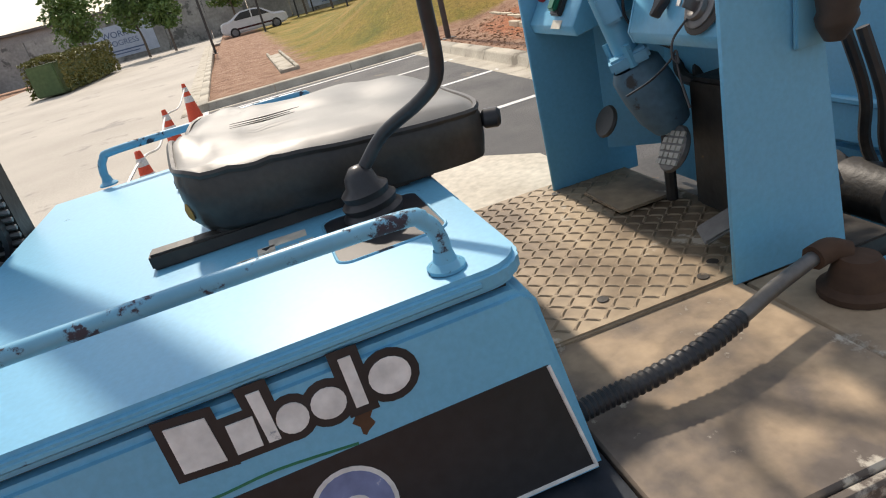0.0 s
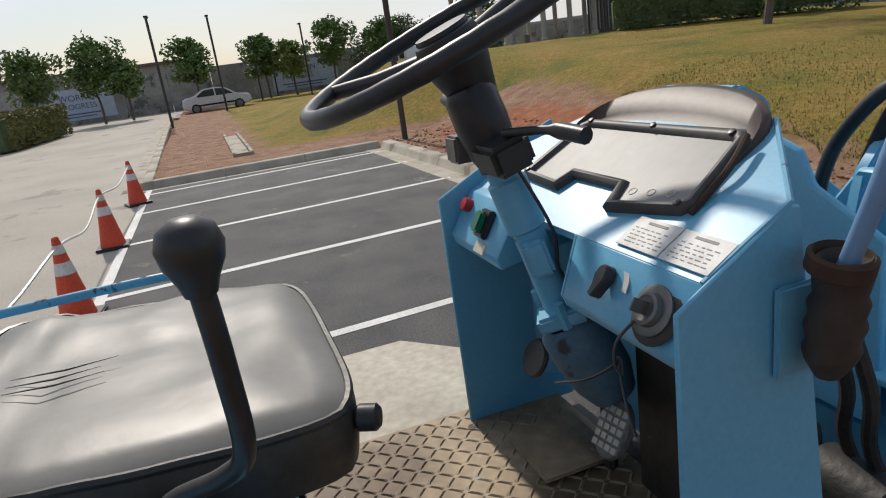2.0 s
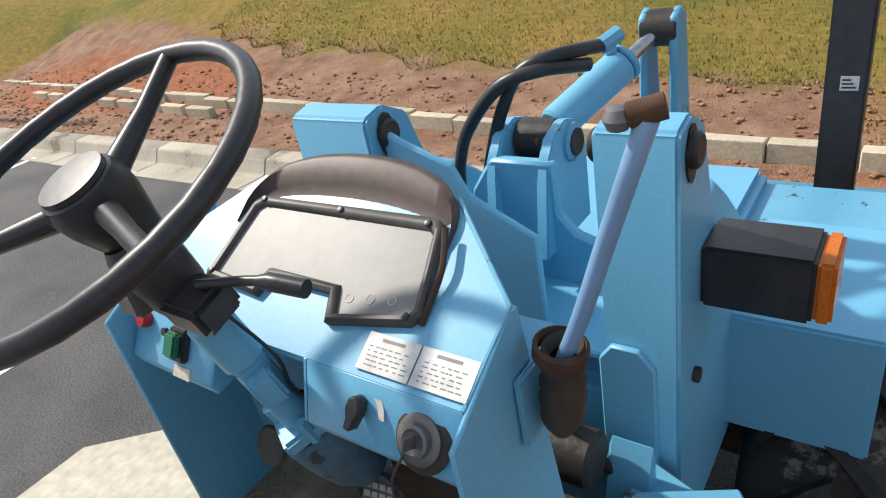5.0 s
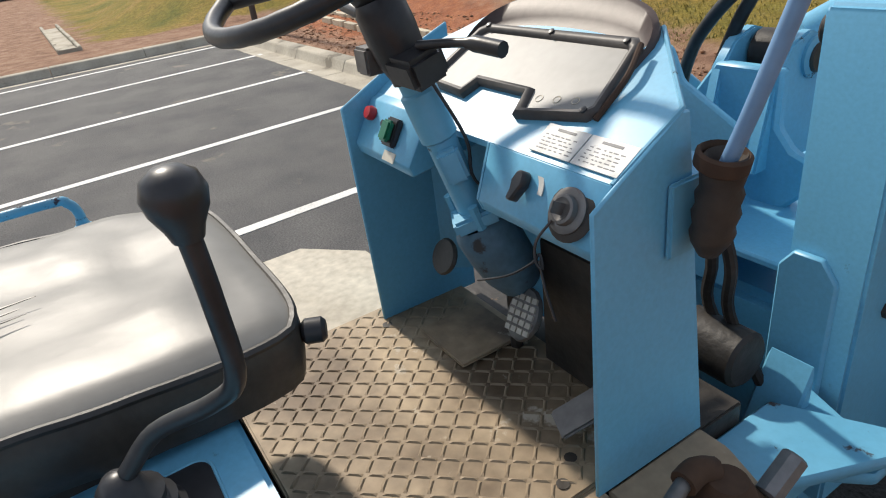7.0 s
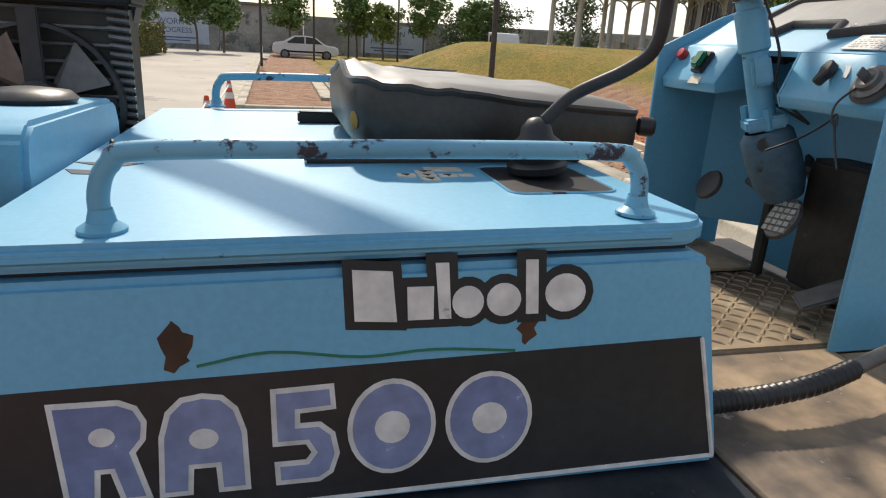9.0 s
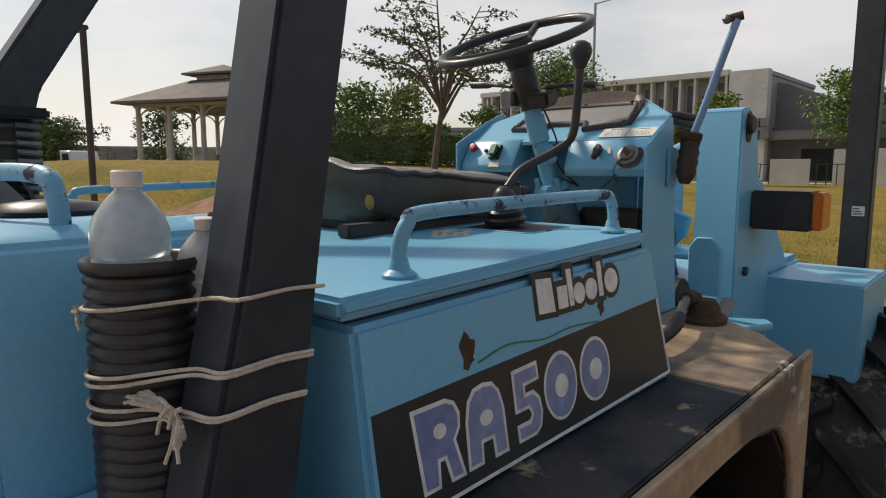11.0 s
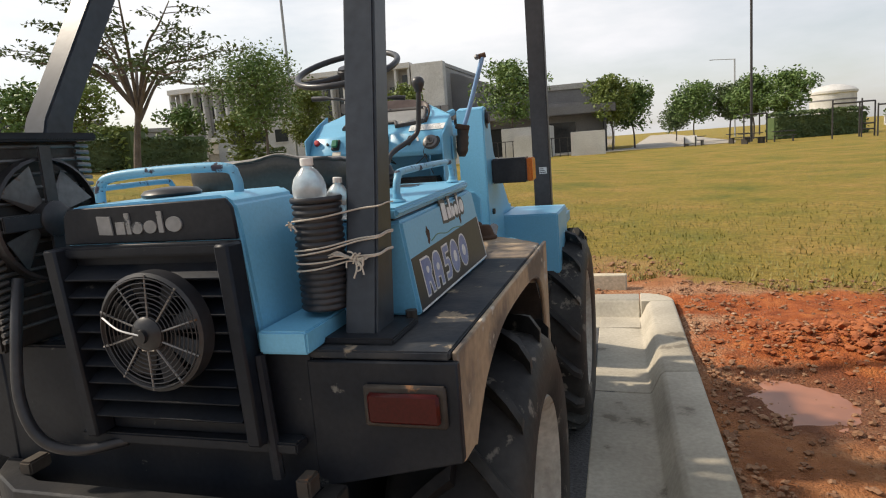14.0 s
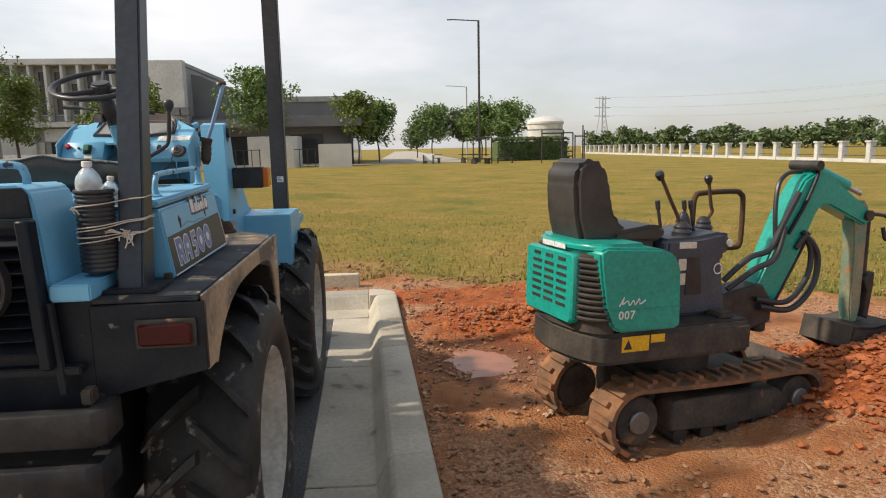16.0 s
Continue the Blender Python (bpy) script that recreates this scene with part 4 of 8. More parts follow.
part("seat_knob", rod((-0.030, 0.074, 1.380), (-0.020, 0.096, 1.379), 0.013, 14, bev=0.004), BLACK, cushion)

# gear lever
part("gear_boot", lathe([(0.052, 0.0), (0.055, 0.010), (0.046, 0.016), (0.050, 0.026), (0.040, 0.033), (0.043, 0.043), (0.030, 0.052), (0.026, 0.066), (0.013, 0.078), (0.0, 0.08)], Matrix.Translation((0.074, -0.105, 1.338)) @ Matrix.Rotation(0.12, 4, "X") @ Matrix.Diagonal((0.64, 0.64, 0.76, 1)), 22), BLACK, loader, "pleated black rubber lever boot")
part("gear_lever", tube(smooth_line([(0.075, -0.102, 1.395), (0.084, -0.074, 1.425), (0.124, -0.034, 1.456), (0.144, -0.017, 1.482), (0.151, -0.016, 1.54), (0.156, -0.018, 1.598)], 5), 0.0072, 12), BLACK, loader, "bent black steel gear lever")
part("gear_knob", lathe([(0, 0), (0.014, 0.002), (0.018, 0.014), (0.026, 0.030), (0.029, 0.045), (0.024, 0.060), (0.012, 0.068), (0, 0.069)], Matrix.Translation((0.156, -0.018, 1.586)) @ Matrix.Scale(0.64, 4), 20), BLACK, loader, "black pear-shaped lever knob")

# ---- console ----
CL, CR = -0.384, 0.121
con = part("console_side", prism([(0.322, 1.10), (0.318, 1.470), (0.432, 1.538), (0.446, 1.536), (0.505, 1.10)], "x", CR - 0.006, CR, 0.002), BLUE, loader, "light-blue console side plate")
part("console_side", prism([(0.305, 1.10), (0.300, 1.486), (0.42, 1.545), (0.50, 1.575), (0.50, 1.10)], "x", CL, CL + 0.006, 0.002), BLUE, loader)


def sheet(pts, drop):
    """A thin folded sheet through the given corners, drop metres thick."""
    b = bmesh.new()
    up = [b.verts.new(p) for p in pts]
    lo = [b.verts.new(Vector(p) - Vector(drop)) for p in pts]
    b.faces.new(up), b.faces.new(lo[::-1])
    for k in range(len(pts)):
        b.faces.new((up[k], lo[k], lo[(k + 1) % len(pts)], up[(k + 1) % len(pts)]))
    bmesh.ops.recalc_face_normals(b, faces=b.faces[:])
    return b


# dash top: it slopes up and narrows behind the instruments
DT = [(CL + 0.007, 0.350, 1.488), (CR - 0.007, 0.350, 1.488), (CR - 0.002, 0.436, 1.540), (0.014, 0.530, 1.588), (-0.292, 0.530, 1.588), (CL + 0.004, 0.436, 1.540)]
top = part("console_top", sheet([DT[0], DT[1], DT[2], DT[5]], (0, 0, 0.008)), BLUE, loader, "light-blue sloping dash top")
part("console_top_rear", sheet([DT[5], DT[2], DT[3], DT[4]], (0, 0, 0.008)), BLUE, top)
part("dash_edge", tube([DT[1], DT[2], DT[3]], 0.0028, 6), BLUE_WORN, top, "worn folded edge of the dash")
for p, q, into in ((DT[2], DT[3], 0.006), (DT[5], DT[4], -0.006)):
    part("console_chamfer", sheet([(p[0], p[1], p[2] - 0.01), (q[0], q[1], q[2] - 0.01), (q[0], q[1], 1.16), (p[0], p[1], 1.16)], (into, into * 0.5, 0)), BLUE, loader)
part("console_back", box(-0.286, 0.006, 0.518, 0.528, 1.10, 1.572, 0.002), BLUE, loader)
# right-hand face with the ignition, and the left-hand switch box
face = part("dash_panel", prism([(0.333, 1.408), (0.326, 1.424), (0.349, 1.487), (0.36, 1.487), (0.345, 1.408)], "x", -0.075, CR - 0.007, 0.001), BLUE, loader, "light-blue ignition panel")
part("dash_underside", prism([(0.334, 1.407), (0.345, 1.407), (0.52, 1.452), (0.52, 1.462)], "x", -0.075, CR - 0.007, 0.001), BLUE, face)
part("dash_panel_cheek", prism([(0.333, 1.408), (0.326, 1.424), (0.349, 1.487), (0.44, 1.515), (0.44, 1.43)], "x", -0.079, -0.0755, 0.0), BLUE, face)
sw = part("switch_box", prism([(0.318, 1.415), (0.312, 1.432), (0.350, 1.492), (0.47, 1.53), (0.47, 1.44)], "x", CL + 0.008, -0.215, 0.002), BLUE, loader, "light-blue switch box under the dash")
NRM = Vector((0, -0.857, 0.515)).normalized()


def on_face(x, z, lift=0.0):
    """A frame on the sloping panels: its z axis stands off the sheet."""
    y = 0.326 + (z - 1.424) * 0.365
    p = Vector((x, y, z)) + NRM * lift
    q = Matrix.Identity(3)
    right = Vector((1, 0, 0))
    upv = NRM.cross(right)
    rot = Matrix((right, upv, NRM)).transposed().to_4x4()
    return Matrix.Translation(p) @ rot


def on_switch(x, z, lift=0.0):
    m = on_face(x, z, lift)
    m.translation.y += 0.312 - 0.326 + (z - 1.432) * (0.633 - 0.365) - 0.003
    return m


b = lathe([(0, 0), (0.010, 0), (0.011, 0.006), (0.009, 0.012), (0, 0.013)], on_switch(-0.352, 1.474), 16)
part("red_button", b, RED, sw, "small red push button")
b = bmesh.new()
box(-0.015, 0.015, -0.020, 0.020, 0, 0.010, 0.002, b, on_switch(-0.276, 1.462))
part("switch_frame", b, BLACK, sw)
b = bmesh.new()
box(-0.011, 0.011, -0.015, 0.015, 0.010, 0.020, 0.003, b, on_switch(-0.276, 1.462))
part("green_switch", b, GREEN, sw, "green illuminated rocker switch")
part("pilot_lamp", lathe([(0, 0), (0.005, 0), (0.005, 0.005), (0, 0.006)], on_switch(-0.311, 1.468), 10), BLACK, sw)
b = bmesh.new()
box(-0.016, 0.016, -0.007, 0.007, 0, 0.001, 0.0, b, on_switch(-0.270, 1.434))
part("switch_label", b, PAPER, sw)
# ignition
ign = part("ignition_bezel", lathe([(0.024, 0), (0.024, 0.003), (0.020, 0.005), (0.016, 0.005), (0.015, 0.011), (0.012, 0.012), (0.008, 0.009), (0, 0.009)], on_face(0.072, 1.452, 0.003), 24), STEEL, face, "worn grey ignition lock")
b = bmesh.new()
box(-0.0015, 0.0015, -0.006, 0.006, 0.008, 0.026, 0.0005, b, on_face(0.072, 1.452, 0.003))
part("key", b, STEEL, ign)
part("ignition_grease", lathe([(0, 0), (0.031, 0), (0.029, 0.0014), (0, 0.0016)], on_face(0.075, 1.452, 0.0022), 22), GREASE, face, "greasy dark ring round the lock")
knob_at = on_face(0.0, 1.456, 0.003) @ Matrix.Rotation(-0.2, 4, "Z")
part("rotary_switch", prism([(-0.0075, 0.014), (-0.002, 0.018), (0.0055, 0.016), (0.009, 0.004), (0.0065, -0.006), (0.004, -0.017), (-0.005, -0.018), (-0.0055, -0.006), (-0.0095, 0.003)], "z", 0.0, 0.014, 0.002, m=knob_at), BLACK, face, "black rotary switch knob")
arc = [(r * math.sin(radians(q)), r * math.cos(radians(q))) for r, qs in ((0.030, range(2, 93, 10)), (0.023, range(92, 1, -10))) for q in qs]
part("switch_scale", prism(arc, "z", 0.0, 0.0012, 0, m=on_face(0.0, 1.456, 0.0022)), LABELPAPER, face, "curved white switch scale")
wire = bmesh.new()
tube(smooth_line([(0.062, 0.322, 1.446), (0.055, 0.305, 1.425), (0.058, 0.300, 1.405), (0.066, 0.302, 1.398), (0.060, 0.304, 1.412), (0.052, 0.300, 1.400), (0.02, 0.292, 1.375), (-0.03, 0.285, 1.35)], 5), 0.0015, 6, wire)
tube(smooth_line([(0.06, 0.303, 1.405), (0.072, 0.300, 1.375), (0.085, 0.300, 1.345)], 4), 0.0015, 6, wire)
part("key_string", wire, BLACK, ign, "thin black wire knotted to the key")
for x in (0.022, 0.086):
    at = Matrix.Translation((x - 0.002, 0.371, 1.5025)) @ Matrix.Rotation(radians(31), 4, "X")
    lab = part("instruction_label", box(-0.031, 0.031, -0.019, 0.019, 0, 0.0015, 0, m=at), LABELPAPER, top, "dusty white paper instruction label")
    part("label_heading", box(-0.013, 0.014, 0.0118, 0.0148, 0.0015, 0.0019, 0, m=at), FADEDINK, lab)
    b = bmesh.new()
    random.seed(int(x * 1000))
    for k in range(5):
        u = -0.027 + random.uniform(0, 0.004)
        while u < 0.020:
            w = random.uniform(0.002, 0.007)
            box(u, u + w, -0.0138 + k * 0.0046, -0.0126 + k * 0.0046, 0.0015, 0.0018, 0, b, at)
            u += w + random.uniform(0.0012, 0.005)
    part("label_print", b, FADEDINK, lab)

# instrument binnacle
BIN = Matrix.Translation((-0.126, 0.440, 1.540)) @ Matrix.Rotation(radians(30), 4, "X")
outline = [(-0.150, -0.052), (-0.082, -0.056), (-0.056, -0.058), (-0.046, -0.034), (0.046, -0.034), (0.058, -0.066), (0.156, -0.046), (0.166, -0.034), (0.146, 0.062), (0.136, 0.070), (-0.128, 0.066), (-0.140, 0.056)]
part("binnacle_base", prism([(x * 0.99, y * 0.98) for x, y in outline], "z", -0.05, 0.0, 0.0, m=BIN), BLACK, top)
inner = [(-0.138, -0.041), (-0.084, -0.045), (-0.064, -0.046), (-0.054, -0.022), (0.054, -0.023), (0.066, -0.053), (0.150, -0.036), (0.154, -0.030), (0.137, 0.050), (0.130, 0.055), (-0.122, 0.053), (-0.129, 0.046)]
rim_bm = bmesh.new()
rows = []
for f, h in ((0, 0.0), (0, 0.009), (0.35, 0.0125), (0.75, 0.0115), (1.0, 0.006), (1.0, 0.0)):
    rows.append([rim_bm.verts.new(BIN @ Vector((a + (c - a) * f, b + (d - b) * f, h))) for (a, b), (c, d) in zip(outline, inner)])
for r0, r1 in zip(rows, rows[1:]):
    for k in range(len(outline)):
        rim_bm.faces.new((r0[k], r0[(k + 1) % len(outline)], r1[(k + 1) % len(outline)], r1[k]))
bmesh.ops.recalc_face_normals(rim_bm, faces=rim_bm.faces[:])
part("binnacle_bezel", rim_bm, BEZEL, top, "dark grey-brown instrument panel frame with screws", angle=50)
part("instrument_glass", prism(inner, "z", 0.001, 0.0055, 0.0, m=BIN), GLASSY, top, "dusty grey-white instrument glass")
for x, y in ((0.072, -0.034), (0.098, -0.030), (0.124, -0.026)):
    part("gauge_lamp", lathe([(0.004, 0.0056), (0.0052, 0.0062), (0.0052, 0.0056)], BIN @ Matrix.Translation((x, y, 0)), 14), PAPER, top)
for x, y in ((-0.122, 0.060), (0.006, 0.061), (0.128, 0.061), (0.152, -0.040), (-0.142, -0.045)):
    part("bezel_screw", lathe([(0, 0.010), (0.0042, 0.010), (0.0042, 0.014), (0, 0.0152)], BIN @ Matrix.Translation((x, y, 0)), 10), BLACK, top)
visor = bmesh.new()
loops = []
for k in range(29):
    a = math.pi * k / 28
    sn, cs = max(0.0, math.sin(a)), math.cos(a)
    x = -0.128 - 0.158 * cs * (1 - 0.06 * sn)
    base_y, base_z = 0.462 + 0.040 * sn ** 0.5, 1.556 + 0.016 * sn ** 0.5
    rim_y, rim_z = base_y + 0.044 * sn ** 0.6, base_z + 0.044 * sn ** 0.5
    loops.append([visor.verts.new(v) for v in ((x, base_y, base_z), (x, (base_y + rim_y) / 2 + 0.006, (base_z + rim_z) / 2 - 0.004), (x, rim_y, rim_z), (x, rim_y + 0.010, rim_z + 0.002), (x, rim_y + 0.014, rim_z - 0.008), (x, base_y + 0.028, base_z - 0.012))])
for r0, r1 in zip(loops, loops[1:]):
    for k in range(5):
        visor.faces.new((r0[k], r0[k + 1], r1[k + 1], r1[k]))
bmesh.ops.recalc_face_normals(visor, faces=visor.faces[:])
part("binnacle_visor", visor, BROWNPL, top, "sun-bleached brown curved visor", angle=60)
part("visor_edge", tube(smooth_line([(0.026, 0.482, 1.580), (0.042, 0.444, 1.556), (0.040, 0.402, 1.522)], 5), 0.0035, 8), RUST, top, "copper-brown visor edge")

# steering column and wheel
hub_c = Vector((-0.176, 0.268, 1.700))
axis = (hub_c - Vector((-0.129, 0.353, 1.381))).normalized()
foot = hub_c - axis * 0.47
col = part("steering_column", rod(hub_c - axis * 0.145, hub_c - axis * 0.07, 0.024, 16), BLACK, loader, "tubular steering column with chipped paint")
part("column_tube", rod(hub_c - axis * 0.345, hub_c - axis * 0.13, 0.0195, 16), BLUE_WORN, col)
part("column_sleeve", rod(hub_c - axis * 0.225, hub_c - axis * 0.16, 0.0235, 16, bev=0.003), BLUE_WORN, col)
part("column_flange", box(-0.034, 0.034, -0.030, 0.030, -0.010, 0.010, 0.004, m=aim(hub_c - axis * 0.335, hub_c)), BLUE_WORN, col)
for sx in (-1, 1):
    part("flange_bolt", rod(hub_c - axis * 0.345 + Vector((sx * 0.027, -0.012, 0)), hub_c - axis * 0.312 + Vector((sx * 0.027, -0.012, 0)), 0.007, 6), BLUE_WORN, col)
part("steering_valve", lathe([(0.030, 0), (0.040, 0.012), (0.042, 0.05), (0.040, 0.09), (0.030, 0.12), (0.0, 0.13)], aim(hub_c - axis * 0.345, hub_c - axis * 0.60 + Vector((0, 0.05, 0))), 16), VALVE, col, "steering valve under the dash, its grey-blue darkened for the shade there")
part("tilt_bracket", box(0.016, 0.034, -0.012, 0.016, -0.022, 0.022, 0.004, m=aim(hub_c - axis * 0.255, hub_c)), BLUE_WORN, col, "greasy column tilt bracket")
part("column_cowl", lathe([(0.023, 0), (0.029, 0.02), (0.031, 0.05), (0.030, 0.08), (0.025, 0.09)], aim(hub_c - axis * 0.14, hub_c), 14), BLACK, col, "black column switch cowl")
b = bmesh.new()
box(-0.03, 0.03, -0.024, 0.024, -0.018, 0.018, 0.006, b, Matrix.Translation(hub_c - axis * 0.125 + Vector((0.035, -0.005, 0))) @ Matrix.Rotation(0.3, 4, "X"))
part("hazard_switch_box", b, BLACK, col)
b = bmesh.new()
box(-0.016, 0.016, -0.018, 0.018, -0.016, 0.016, 0.003, b, Matrix.Translation(hub_c - axis * 0.122 + Vector((-0.040, -0.018, 0.0))))
part("column_relay_box", b, STEEL, col, "grey box on the column")
b = bmesh.new()
tube(smooth_line([hub_c - axis * 0.10 + Vector((0.05, 0.0, 0)), hub_c - axis * 0.10 + Vector((0.11, 0.02, 0.004)), hub_c - axis * 0.10 + Vector((0.16, 0.03, 0.0))], 4), [0.005] * 5 + [0.0085] * 4, 10, b)
part("column_stalk", b, BLACK, col, "black indicator stalk")
b = bmesh.new()
tube(smooth_line([hub_c - axis * 0.09 + Vector((-0.04, 0.0, 0)), hub_c - axis * 0.085 + Vector((-0.11, 0.02, 0.006)), hub_c - axis * 0.085 + Vector((-0.18, 0.03, 0.012))], 4), [0.005] * 5 + [0.009] * 4, 10, b)
part("column_stalk", b, BLACK, col, "black direction lever")
for k in range(2):
    o = Vector((0.024 - 0.05 * k, 0.006, 0))
    part("column_wire", tube(smooth_line([hub_c - axis * 0.13 + o, hub_c - axis * 0.22 + o * 1.5 + Vector((0.01 * k, 0.006, 0)), hub_c - axis * 0.28 + o * 1.2, hub_c - axis * 0.31 + Vector((0.05, 0.05, -0.02))], 5), 0.0022, 6), BLACK, col)
wheel_axis = Vector((-0.013, -0.395, 0.918)).normalized()
WH = aim(hub_c, hub_c + wheel_axis)
ring = [WH @ Vector((0.1705 * math.cos(a), 0.1705 * math.sin(a), 0.012)) for a in (2 * math.pi * k / 64 for k in range(64))]
wheel = part("steering_wheel", tube(ring, [0.0100 + 0.0005 * (k % 2) for k in range(64)], 12, closed=True), BLACK, loader, "worn black three-spoke steering wheel")
part("wheel_hub", lathe([(0.024, -0.07), (0.029, -0.05), (0.037, -0.02), (0.039, 0.0), (0.035, 0.012), (0.030, 0.015), (0, 0.015)], WH, 26), BLACK, wheel, "round black steering wheel hub")
part("hub_cap", lathe([(0.032, 0.0145), (0.031, 0.019), (0, 0.0205)], WH, 26), BLACK, wheel)
for d in (106, 226, 346):
    a = radians(d)
    b = tube([WH @ Vector((0.03 * math.cos(a), 0.03 * math.sin(a), -0.008)), WH @ Vector((0.10 * math.cos(a), 0.10 * math.sin(a), 0.0)), WH @ Vector((0.166 * math.cos(a), 0.166 * math.sin(a), 0.011))], [0.0125, 0.0092, 0.0088], 10)
    part("wheel_spoke", b, BLACK, wheel)

# pedals in the foot well
PB = Matrix.Translation((-0.075, 0.386, 1.232)) @ Matrix.Rotation(radians(58), 4, "X") @ Matrix.Rotation(0.12, 4, "Z")
pad = lathe([(0, 0), (0.030, 0.0), (0.033, 0.004), (0.031, 0.010), (0, 0.011)], PB @ Matrix.Diagonal((0.92, 1.15, 1, 1)), 16)
brake = part("brake_pedal", pad, STEEL, loader, "worn ribbed brake pedal")
for i in range(5):
    for j in range(4):
        rb = bmesh.new()
        box(-0.022 + j * 0.0118, -0.013 + j * 0.0118, -0.026 + i * 0.0112, -0.0185 + i * 0.0112, 0.010, 0.0135, 0, rb, PB)
        part("pedal_rib", rb, RIM, brake)
part("pedal_arm", tube(smooth_line([(-0.085, 0.40, 1.24), (-0.15, 0.42, 1.252), (-0.24, 0.44, 1.262)], 4), 0.008, 8), STEEL, brake)
part("pedal_post", tube([(-0.165, 0.43, 1.25), (-0.165, 0.43, 1.11)], 0.010, 8), GREASE, brake)
ped = bmesh.new()
lathe([(0, 0), (0.028, 0.001), (0.030, 0.005), (0.027, 0.009), (0, 0.010)], Matrix.Translation((-0.271, 0.385, 1.245)) @ Matrix.Rotation(radians(62), 4, "X"), 18, ped)
part("inching_pedal", ped, SEATSIDE, loader, "round dark left pedal")
ped = bmesh.new()
box(-0.022, 0.022, -0.04, 0.04, 0, 0.008, 0.003, ped, Matrix.Translation((0.045, 0.375, 1.150)) @ Matrix.Rotation(radians(30), 4, "X") @ Matrix.Rotation(-0.4, 4, "Z"))
part("accelerator_pedal", ped, STEEL, loader, "bent bare steel accelerator pedal")
part("floor_flap", box(-0.30, -0.17, 0.33, 0.45, 1.112, 1.118, 0.002, m=Matrix.Rotation(0, 4, "X")), RUSTDECK, loader)
part("valve_block", box(-0.10, 0.06, 0.43, 0.50, 1.12, 1.33, 0.006), GREASE, loader)
for k in range(4):
    pipe = tube(smooth_line([(-0.30 + 0.05 * k, 0.57, 1.36), (-0.20 + 0.05 * k, 0.50, 1.30 - 0.02 * k), (0.0, 0.53, 1.28 - 0.03 * k), (0.05, 0.56, 1.15)], 5), 0.010, 8)
    part("hydraulic_pipe", pipe, GREASE, loader)

# cable conduit over the right step
cond = smooth_line([(0.262, 0.004, 1.130), (0.258, 0.05, 1.131), (0.259, 0.10, 1.134), (0.254, 0.17, 1.140), (0.238, 0.235, 1.146)], 14)
part("corrugated_conduit", tube(cond, [0.0125 if k % 2 else 0.0105 for k in range(len(cond))], 10), BLACK, loader, "split black corrugated conduit")
part("grey_hose", tube(smooth_line([(0.238, 0.235, 1.146), (0.215, 0.305, 1.150), (0.195, 0.375, 1.152)], 5), 0.0092, 12), STEEL, loader, "grey rubber hose with steel end")
part("hose_swivel", lathe([(0.046, 0), (0.046, 0.008), (0.036, 0.014), (0.030, 0.034), (0.022, 0.048), (0, 0.05)], Matrix.Translation((0.218, 0.420, 1.10)), 20), RUST, loader, "greasy rusty pivot fitting")
part("hose_elbow", tube(smooth_line([(0.195, 0.375, 1.152), (0.193, 0.40, 1.153), (0.20, 0.42, 1.145)], 4), 0.016, 10), RUST, loader)
part("front_step_plate", prism([(0.118, 0.338), (0.385, 0.338), (0.34, 0.40), (0.245, 0.475), (0.16, 0.505), (0.118, 0.505)], "z", 1.06, 1.099, 0.004), RUSTDECK, loader, "oil-stained rusty plate round the pivot fitting")

# work lever with its rubber gaiter on the console's right side
part("gaiter_bracket", box(CR + 0.001, CR + 0.008, 0.415, 0.462, 1.385, 1.470, 0.003), BLUE_WORN, loader)
part("lever_gaiter", lathe([(0.020, -0.02), (0.036, 0.0), (0.041, 0.012), (0.037, 0.022), (0.043, 0.04), (0.038, 0.05), (0.042, 0.066), (0.036, 0.075), (0.040, 0.092), (0.038, 0.115), (0.034, 0.117), (0.022, 0.10)], Matrix.Translation((0.152, 0.448, 1.408)) @ Matrix.Rotation(0.1, 4, "Y") @ Matrix.Diagonal((0.52, 0.60, 0.80, 1)), 20), GAITER, loader, "perished black rubber lever gaiter")
part("gaiter_collar", lathe([(0.034, 0), (0.039, 0.004), (0.039, 0.024), (0.034, 0.028), (0.031, 0.02), (0.031, 0.004)], Matrix.Translation((0.157, 0.446, 1.486)) @ Matrix.Rotation(0.2, 4, "Y") @ Matrix.Scale(0.66, 4), 20), RUST, loader, "brown cracked rubber collar")
part("work_lever", tube(smooth_line([(0.150, 0.450, 1.46), (0.184, 0.440, 1.54), (0.213, 0.434, 1.62), (0.235, 0.429, 1.68), (0.250, 0.428, 1.722)], 5), 0.0078, 14), BLUE_PALE, loader, "long pale-blue hydraulic work lever")
part("work_lever_head", tube([(0.238, 0.425, 1.724), (0.260, 0.432, 1.729)], 0.0088, 12), RUST, loader)
part("work_lever_ball", lathe([(0, -0.010), (0.007, -0.007), (0.010, 0), (0.007, 0.007), (0, 0.010)], Matrix.Translation((0.232, 0.422, 1.723)), 16), STEEL, loader)

